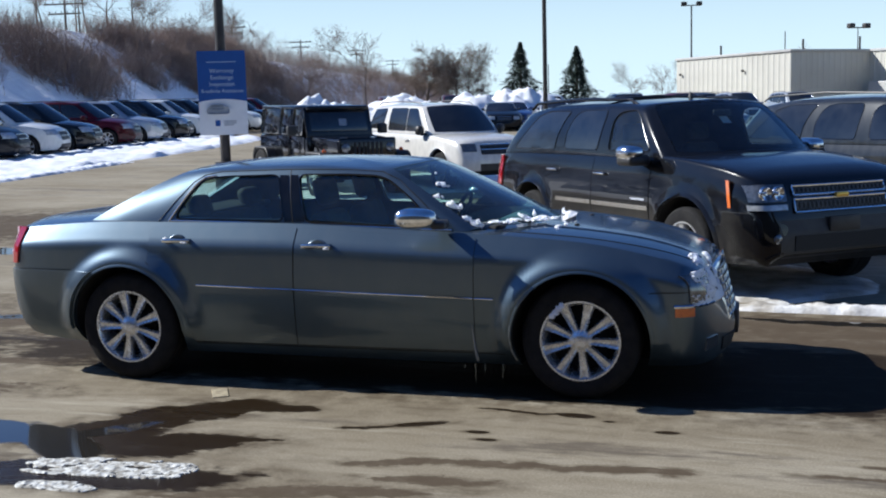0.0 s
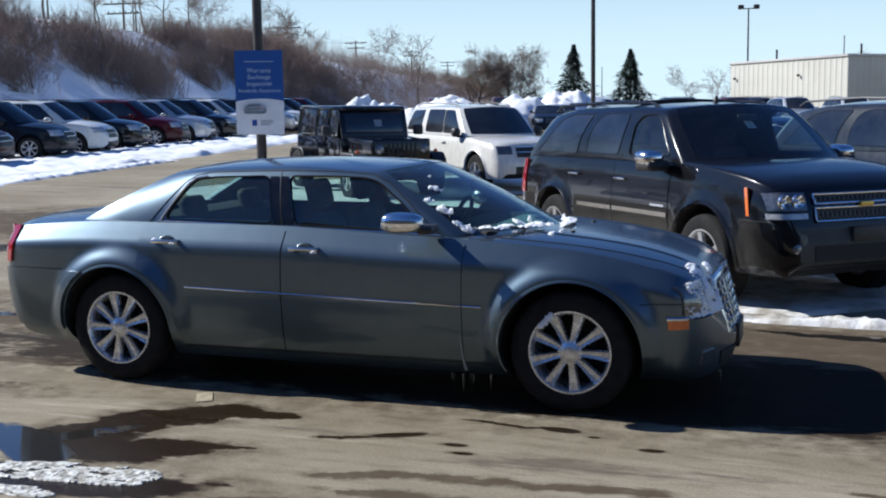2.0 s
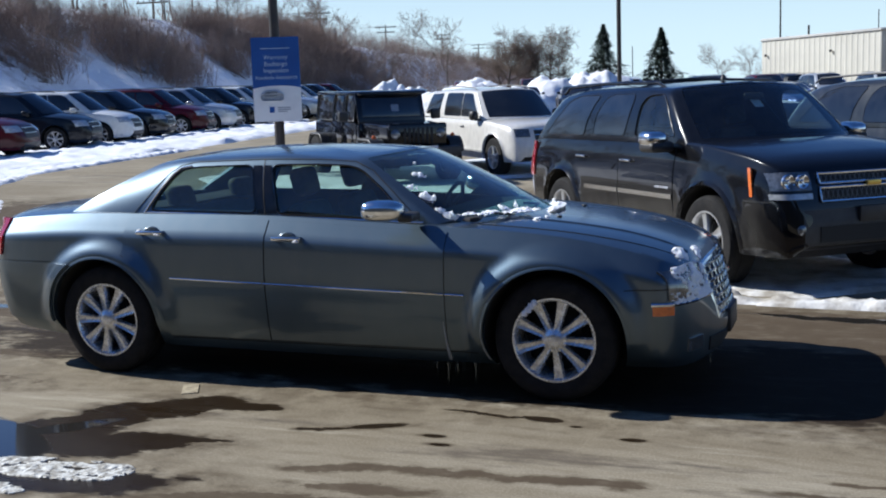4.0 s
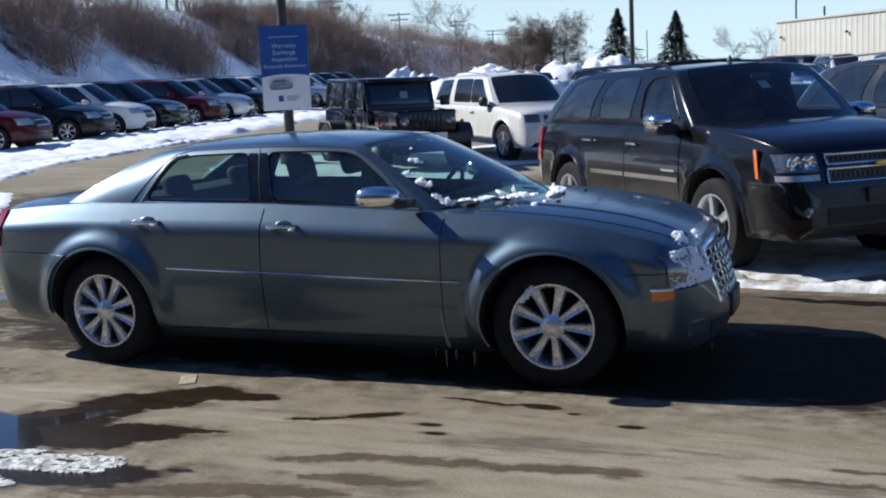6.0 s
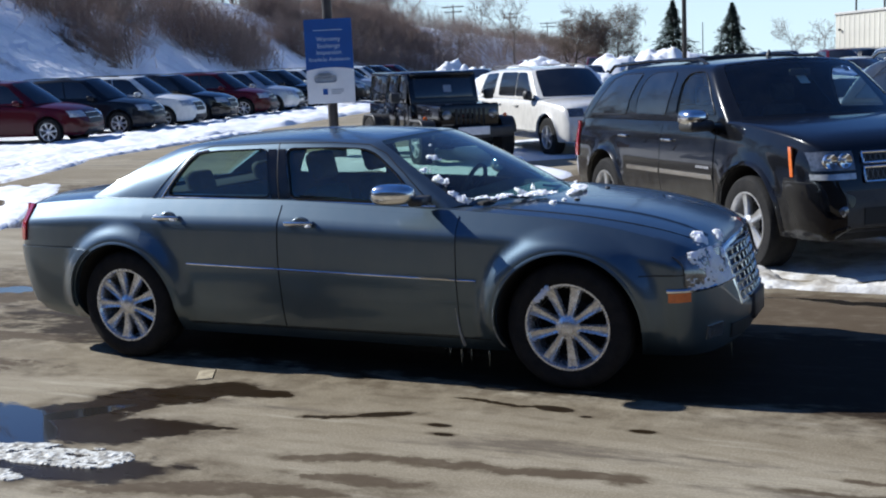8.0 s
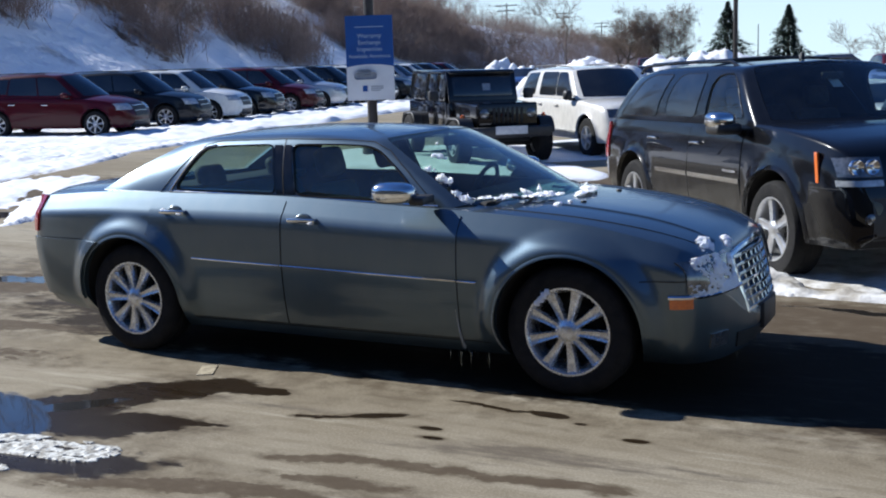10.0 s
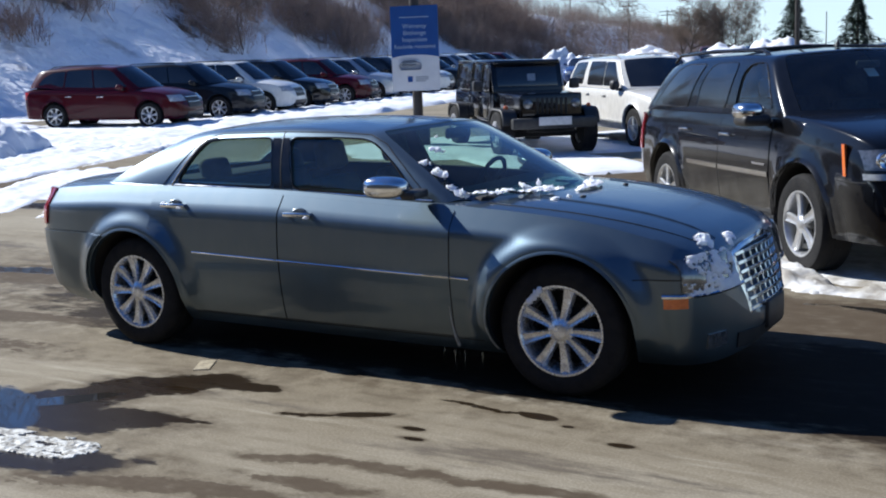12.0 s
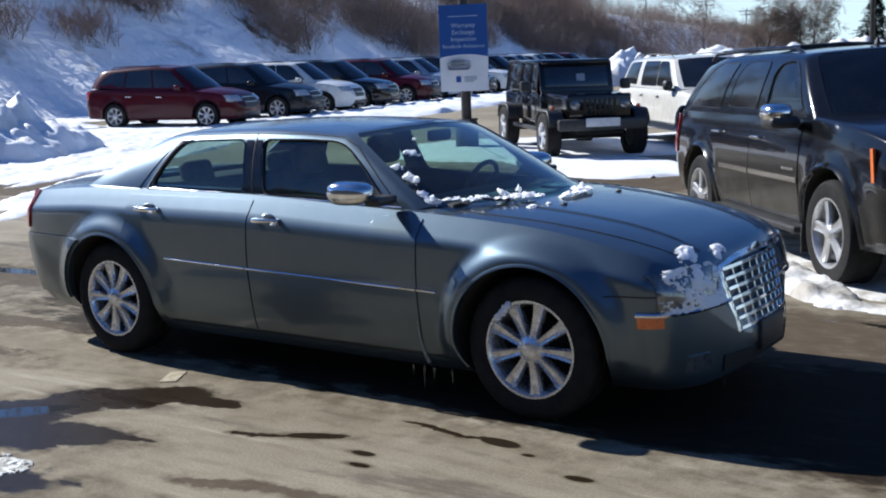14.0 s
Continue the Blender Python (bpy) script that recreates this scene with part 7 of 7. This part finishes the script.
# ---------------------------------------------------------------- snow
def snow_field(name, label, cx, cy, L, W, turn, hmax, cell, seed, rag=0.8, bias=0.0, mat=None, freq=0.8, stretch=1.0, lumps=0.35, category="snow"):
    """Snow lying on the ground: an uneven sheet with a ragged edge and holes, thick where hmax is large."""
    c, s = math.cos(radians(turn)), math.sin(radians(turn))
    nu, nv = int(2 * L / cell) + 1, int(2 * W / cell) + 1
    m, z = np.zeros((nu, nv)), np.zeros((nu, nv))
    pos = [[None] * nv for _ in range(nu)]
    off = Vector((seed * 13.7, seed * 5.1, 0))
    rr = random.Random(seed)
    domes = []
    if "heap" in name:
        for _ in range(int(30 + 8 * L)):
            a, q = rr.uniform(0, 2 * math.pi), math.sqrt(rr.random()) * 0.85
            r = rr.uniform(0.30, 0.62) * W
            domes.append((L * q * math.cos(a), W * q * math.sin(a), r, hmax * (1.0 - 0.75 * q * q) * rr.uniform(0.55, 1.0)))
    for i in range(nu):
        for j in range(nv):
            u, v = -L + 2 * L * i / (nu - 1), -W + 2 * W * j / (nv - 1)
            x, y = cx + c * u - s * v, cy + s * u + c * v
            e = 1 - (abs(u / L) ** 4 + abs(v / W) ** 3)
            n1 = noise.fractal(Vector((u * freq / stretch, v * freq, 0)) + off, 1.0, 2.0, 5)
            n2 = noise.fractal(Vector((u * freq * 3.1, v * freq * 3.1, 4)) + off, 1.0, 2.0, 4)
            m[i, j] = min(e, 0.8) + rag * n1 + bias - (0.0 if e > 0 else 0.6)
            if hmax > 0.5:
                m[i, j] = min(e + 0.22 * n1 - 0.08, 6.0 * e)
            h = hmax * min(1.0, max(0.0, m[i, j])) ** (1.0 if hmax > 0.5 else 0.6) * (1 + (0.2 if hmax > 0.5 else 1.0) * lumps * n2 + (0.25 if hmax > 0.5 else 0.5) * lumps * n1)
            if domes:
                h = max(dh * math.sqrt(max(0.0, 1 - ((u - du) ** 2 + (v - dv) ** 2) / (r * r) * (0.8 + 0.5 * n1))) for du, dv, r, dh in domes)
                h *= 1 + lumps * (0.28 * n2 + 0.2 * n1)
                m[i, j] = h - 0.03 if 0 < i < nu - 1 and 0 < j < nv - 1 else -1.0
            pos[i][j] = (x, y, height(x, y) + bank(x, y) + (max(h, 0.004) if m[i, j] > 0 else -0.03))
    idx = -np.ones((nu, nv), int)
    vs, fs = [], []
    for i in range(nu - 1):
        for j in range(nv - 1):
            q = [(i, j), (i + 1, j), (i + 1, j + 1), (i, j + 1)]
            if max(m[a] for a in q) <= 0:
                continue
            f = []
            for a in q:
                if idx[a] < 0:
                    idx[a] = len(vs)
                    vs.append(pos[a[0]][a[1]])
                f.append(int(idx[a]))
            fs.append(f)
    if not fs:
        return None
    me = raw_mesh(name, vs, fs, mat or M_SNOW)
    me.polygons.foreach_set("use_smooth", [True] * len(me.polygons))
    return tagged(new(name, me), label, category, "", "stuff")


# patch of slush by the pool
snow_field("snow_patch", "thin crusty snow patch beside a puddle", -0.60, -2.62, 0.48, 0.14, 4, 0.006, 0.005, 1, 1.35, -0.22, M_SLUSH, 11.0, 2.2, 1.3)
snow_field("snow_patch", "thin crusty snow patch beside a puddle", -0.68, -2.92, 0.22, 0.07, 4, 0.006, 0.005, 2, 1.35, -0.25, M_SLUSH, 11.0, 2.2, 1.3)
# ridge of trodden snow along the parked SUV
snow_field("snow_ridge", "trodden dirty snow ridge beside the black SUV", 1.20, 3.55, 1.7, 0.24, -50, 0.09, 0.04, 3, 0.6, 0.05, M_DIRTY_SNOW, 1.8, 1.5, 0.6)
snow_field("snow_ridge", "trodden dirty snow in front of the black SUV", 3.7, 2.22, 1.75, 0.14, -4, 0.05, 0.035, 4, 0.7, 0.05, M_DIRTY_SNOW, 2.0, 2.0, 0.6)
snow_field("snow_patch", "packed snow underneath the black SUV", 1.6, 4.8, 2.5, 1.1, -50, 0.04, 0.08, 5, 0.5, 0.2, M_DIRTY_SNOW, 1.0, 1.0, 0.4)
# round the boxy cars
snow_field("snow_patch", "bright packed snow round the off-roader", -5.2, 12.3, 3.6, 1.3, -42, 0.05, 0.10, 6, 0.75, 0.1, None, 0.7, 1.6, 0.4)
snow_field("snow_patch", "packed snow beneath the parked cars", -5.2, 15.4, 5.2, 2.6, 42, 0.05, 0.14, 7, 0.6, 0.25, None, 0.6, 1.2, 0.4)
# sheet over the open lot towards the row of crossovers
snow_field("snow_sheet", "streaky melting snow over the open lot", -16.7, 16.6, 6.8, 1.8, 98, 0.05, 0.08, 8, 1.2, 0.0, None, 1.5, 8.0, 1.0)
snow_field("snow_sheet", "streaky melting snow over the open lot", -9.9, 5.6, 3.4, 1.0, 124, 0.04, 0.06, 9, 1.2, -0.12, None, 1.5, 6.0, 1.0)
snow_field("snow_sheet", "streaky melting snow over the open lot", -14.8, 8.6, 5.0, 2.3, 112, 0.05, 0.07, 10, 1.25, 0.02, None, 1.5, 8.0, 1.0)
snow_field("snow_sheet", "streaky melting snow over the open lot", -20.2, 11.5, 6.0, 2.8, 105, 0.06, 0.10, 21, 1.1, 0.2, None, 1.3, 6.0, 0.8)
# along the row
snow_field("snow_bank", "rutted snow bank before the row of crossovers", -19.0, 26.5, 13.0, 2.3, 99, 0.13, 0.16, 11, 0.6, 0.25, None, 0.55, 1.8, 0.8)
snow_field("snow_bank", "rutted snow bank beneath the row of crossovers", -23.5, 30.0, 16.0, 2.9, 99, 0.07, 0.25, 12, 0.5, 0.5, None, 0.5, 1.5, 0.4)
snow_field("snow_bank", "snow along the foot of the embankment", -28.0, 49.0, 26.0, 2.4, 99, 0.8, 0.30, 13, 0.6, 0.3, None, 0.30, 1.4, 0.7)
snow_field("snow_bank", "snow along the foot of the embankment", -24.5, 11.0, 6.0, 3.0, 99, 0.16, 0.16, 14, 0.5, 0.3, None, 0.35, 1.2, 0.7)
# ploughed heaps
snow_field("snow_heap", "ploughed heap of lumpy snow at the edge of the lot", -18.3, 8.5, 2.9, 2.0, 30, 1.35, 0.08, 15, 0.5, 0.15, None, 0.9, 1.0, 1.1)
snow_field("snow_heap", "ploughed heap of lumpy snow far across the lot", -14.6, 45.1, 4.0, 2.0, 15, 2.1, 0.13, 16, 0.4, 0.15, None, 0.8, 1.0, 0.4)
snow_field("snow_heap", "long ploughed heap of lumpy snow far across the lot", -11.6, 55.5, 5.0, 2.2, 20, 2.35, 0.15, 17, 0.45, 0.15, None, 0.7, 1.2, 0.4)
snow_field("snow_heap", "ploughed heap of lumpy snow far across the lot", -21.0, 50.0, 3.0, 1.8, 30, 1.9, 0.15, 18, 0.5, 0.1, None, 0.7, 1.0, 0.8)

# faded paint mark on the lot
tagged(new("paint_mark", box_mesh("paint_mark", (0.10, 0.22, 0.008), M_YELLOW, 0.002, 1, Matrix.Translation((-0.74, -1.15, 0.002)) @ Matrix.Rotation(radians(30), 4, "Z"))), "worn pale yellow paint mark on the lot", "road marking", "", "structure")

# ---------------------------------------------------------------- snow left on the sedan
rg = random.Random(8)
rows, kinds = house_grid(SEDAN)
n_ws = kinds.index("side")


def screen(t, v):
    """A point and normal on the windscreen: t from -1 (driver's side) to 1 (kerb side), v up from its foot."""
    def at(t, v):
        f = min(n_ws - 0.001, max(0.0, abs(t) * n_ws))
        k = int(f)
        col = [rows[k][j].lerp(rows[k + 1][j], f - k) for j in range(len(VROWS))]
        j = max(0, min(len(VROWS) - 2, sum(1 for q in VROWS if q <= v) - 1))
        p = col[j].lerp(col[j + 1], (v - VROWS[j]) / (VROWS[j + 1] - VROWS[j]))
        return Vector((p.x, p.y if t < 0 else -p.y, p.z))
    p = at(t, v)
    e = 0.01 if t < 0.9 else -0.01
    n = (at(t + e, v) - p).cross(at(t, v + 0.02) - p)
    n = n.normalized() if n.length > 1e-12 else Vector((0.5, 0, 0.8))
    return p, n if n.z > 0 else -n


def cowl_foot(t, v):
    """The same, but slid forward over the wipers at the screen's foot."""
    p, n = screen(t, v)
    return p + Vector((0.05 * (1 - 5 * v), 0.0, 0.014)), n


def crusted(name, fn, nu, nv, mask, thick, seed):
    """Ragged snow stuck on the surface fn(u, v), where mask(u, v) plus noise is above nought."""
    vs, m = [], []
    off = Vector((seed * 3.1, seed * 7.7, 0))
    for i in range(nu + 1):
        for j in range(nv + 1):
            u, v = i / nu, j / nv
            p, n = fn(u, v)
            q = Vector(p) * 13 + off
            k = mask(u, v) + 0.75 * noise.fractal(q, 1.0, 2.0, 3) + 0.45 * noise.fractal(q * 4.3, 1.0, 2.0, 3)
            h = thick * min(1.0, max(0.0, k)) ** 0.5 * (1 + 0.25 * noise.noise(q * 5) + 0.35 * noise.noise(q * 21) + 0.25 * noise.noise(q * 47))
            m.append(k)
            vs.append(Vector(p) + Vector(n) * (h if k > 0 else -0.004))
    fs = [f for f in grid_faces(nu + 1, nv + 1) if max(m[i] for i in f) > 0]
    me = bpy.data.meshes.new(name)
    me.from_pydata([tuple(v) for v in vs], [], fs)
    finish(me, True, 70)
    return me


def bump_mask(cu, cv, ru, rv, lift=0.35):
    return lambda u, v: lift - ((u - cu) / ru) ** 2 - ((v - cv) / rv) ** 2


cowl = [crusted("crust", lambda u, v: cowl_foot(0.99 - 0.60 * u, 0.002 + 0.16 * v), 130, 30, lambda u, v: 1.05 - 2.6 * v - 0.5 * abs(u - 0.55), 0.032, 1),
        crusted("crust", lambda u, v: cowl_foot(0.22 - 0.50 * u, 0.002 + 0.14 * v), 90, 24, lambda u, v: 0.95 - 2.4 * v - 0.9 * abs(u - 0.5), 0.026, 2),
        crusted("crust", lambda u, v: screen(0.55 - 0.10 * u, 0.02 + 0.16 * v), 26, 30, bump_mask(0.5, 0.4, 0.35, 0.6), 0.020, 3)]
for t0, t1, v0, v1, seed, lift in ((0.84, 0.68, 0.54, 0.68, 4, 0.10), (1.0, 0.84, 0.40, 0.54, 5, 0.12), (1.0, 0.87, 0.18, 0.42, 6, 0.34), (1.0, 0.92, 0.0, 0.20, 7, 0.36), (0.60, 0.50, 0.74, 0.86, 8, -0.05)):
    cowl.append(crusted("crust", lambda u, v: screen(t0 + (t1 - t0) * u, v0 + (v1 - v0) * v), 46, 46, bump_mask(0.5, 0.5, 0.55, 0.55, lift), 0.013, seed))
# lumps that stand up off the wipers
for t0, v0, size, seed in ((0.41, 0.12, (0.022, 0.026, 0.045), 31), (0.43, 0.07, (0.03, 0.05, 0.022), 32), (0.36, 0.07, (0.02, 0.05, 0.016), 33), (-0.30, 0.05, (0.016, 0.014, 0.04), 34), (-0.22, 0.05, (0.018, 0.03, 0.022), 35), (0.97, 0.06, (0.02, 0.02, 0.05), 36), (0.955, 0.27, (0.02, 0.03, 0.045), 37), (0.965, 0.34, (0.02, 0.025, 0.03), 38)):
    p, n = screen(t0, v0)
    cowl.append(snow_lump("lump", p + n * 0.012 + Vector((0.015, 0, 0.004)), [0.6 * q for q in size], seed, 0.9))


def join_meshes(name, meshes, mat):
    bm = bmesh.new()
    for me in meshes:
        bm.from_mesh(me)
    out = bpy.data.meshes.new(name)
    bm.to_mesh(out)
    bm.free()
    out.materials.append(mat)
    return out


tagged(new("snow", join_meshes("snow_on_windscreen", cowl, M_CRUST)), "crumbly snow left along the sedan's windscreen and wipers", "snow", "", "stuff")
fh = front_strip(SEDAN, -0.845, -0.43, 0.575, 0.765, 0.012)
caked = [crusted("crust", fh, 60, 50, lambda u, v: (0.52 - 0.45 * abs(u - 0.55) - 0.45 * v) - 3.0 * max(0.0, 0.20 - u), 0.016, 11)]


def bonnet_top(x0, x1, y0, y1):
    def fn(u, v):
        x, y = x0 + (x1 - x0) * u, y0 + (y1 - y0) * v
        zs = shoulder(SEDAN, x)
        f = min(1.0, abs(y) / side_y(SEDAN, x, zs))
        return Vector((x, y, zs + (top_z(SEDAN, x) - zs) * (1 - f ** SEDAN["crown"]) + 0.001)), Vector((0.35, 0, 0.94))
    return fn


for k, (x0, x1, y0, y1, th) in enumerate(((2.12, 2.235, -0.66, -0.45, 0.020), (2.19, 2.27, -0.36, -0.18, 0.018), (1.30, 1.36, -0.55, -0.46, 0.016), (1.34, 1.38, -0.40, -0.36, 0.014))):
    caked.append(crusted("crust", bonnet_top(x0, x1, y0, y1), 24, 30, bump_mask(0.5, 0.5, 0.45, 0.45, 0.5), th, 20 + k))
tagged(new("snow", join_meshes("snow_on_nose", caked, M_CRUST)), "snow caked on the sedan's headlight and bonnet edge", "snow", "", "stuff")
for x, z in ((-1.06, 0.935), (-0.06, 0.905), (-1.20, 0.955)):
    y = -side_y(SEDAN, x, z) - 0.03
    tagged(new("snow", snow_lump("handle_snow", (x, y, z), (0.022, 0.014, 0.014), int(-x * 100), 0.5)), "lump of snow stuck on a door handle", "snow", "", "stuff")
rimsnow = [snow_lump("lump", (1.36 + 0.018 * i, -0.915, 0.505 + 0.02 * i), (0.020, 0.014, 0.026), i, 0.5) for i in range(4)]
tagged(new("snow", join_meshes("snow_on_wheel", rimsnow, M_SNOW)), "bit of snow stuck on the sedan's front wheel", "snow", "", "stuff")


def icicle(x, y, z, L, r, group):
    me = lathe("icicle", [(0.0, -L), (r * 0.35, -L * 0.7), (r * 0.7, -L * 0.35), (r, 0.0), (0.0, 0.004)], [M_ICE], 8, "z")
    ob = tagged(new("icicle", me), "thin clear icicle hanging under a car", "icicle", group)
    ob.matrix_basis = Matrix.Translation((x, y, z))
    return ob


for x, y, z, L in ((0.87, -0.872, 0.19, 0.12), (0.93, -0.868, 0.19, 0.07), (1.04, -0.865, 0.19, 0.10), (0.80, -0.87, 0.19, 0.05), (2.33, -0.45, 0.215, 0.10)):
    icicle(x, y, z, L, 0.008, "icicles under the sedan")
M_SUV = stand(1.675, 4.805, -50.1)
for i in range(16):
    p = M_SUV @ Vector((-0.85 + rg.uniform(0, 1.75), -1.005, 0.335))
    icicle(p.x, p.y, p.z, rg.uniform(0.05, 0.17), 0.010, "icicles under the black SUV")
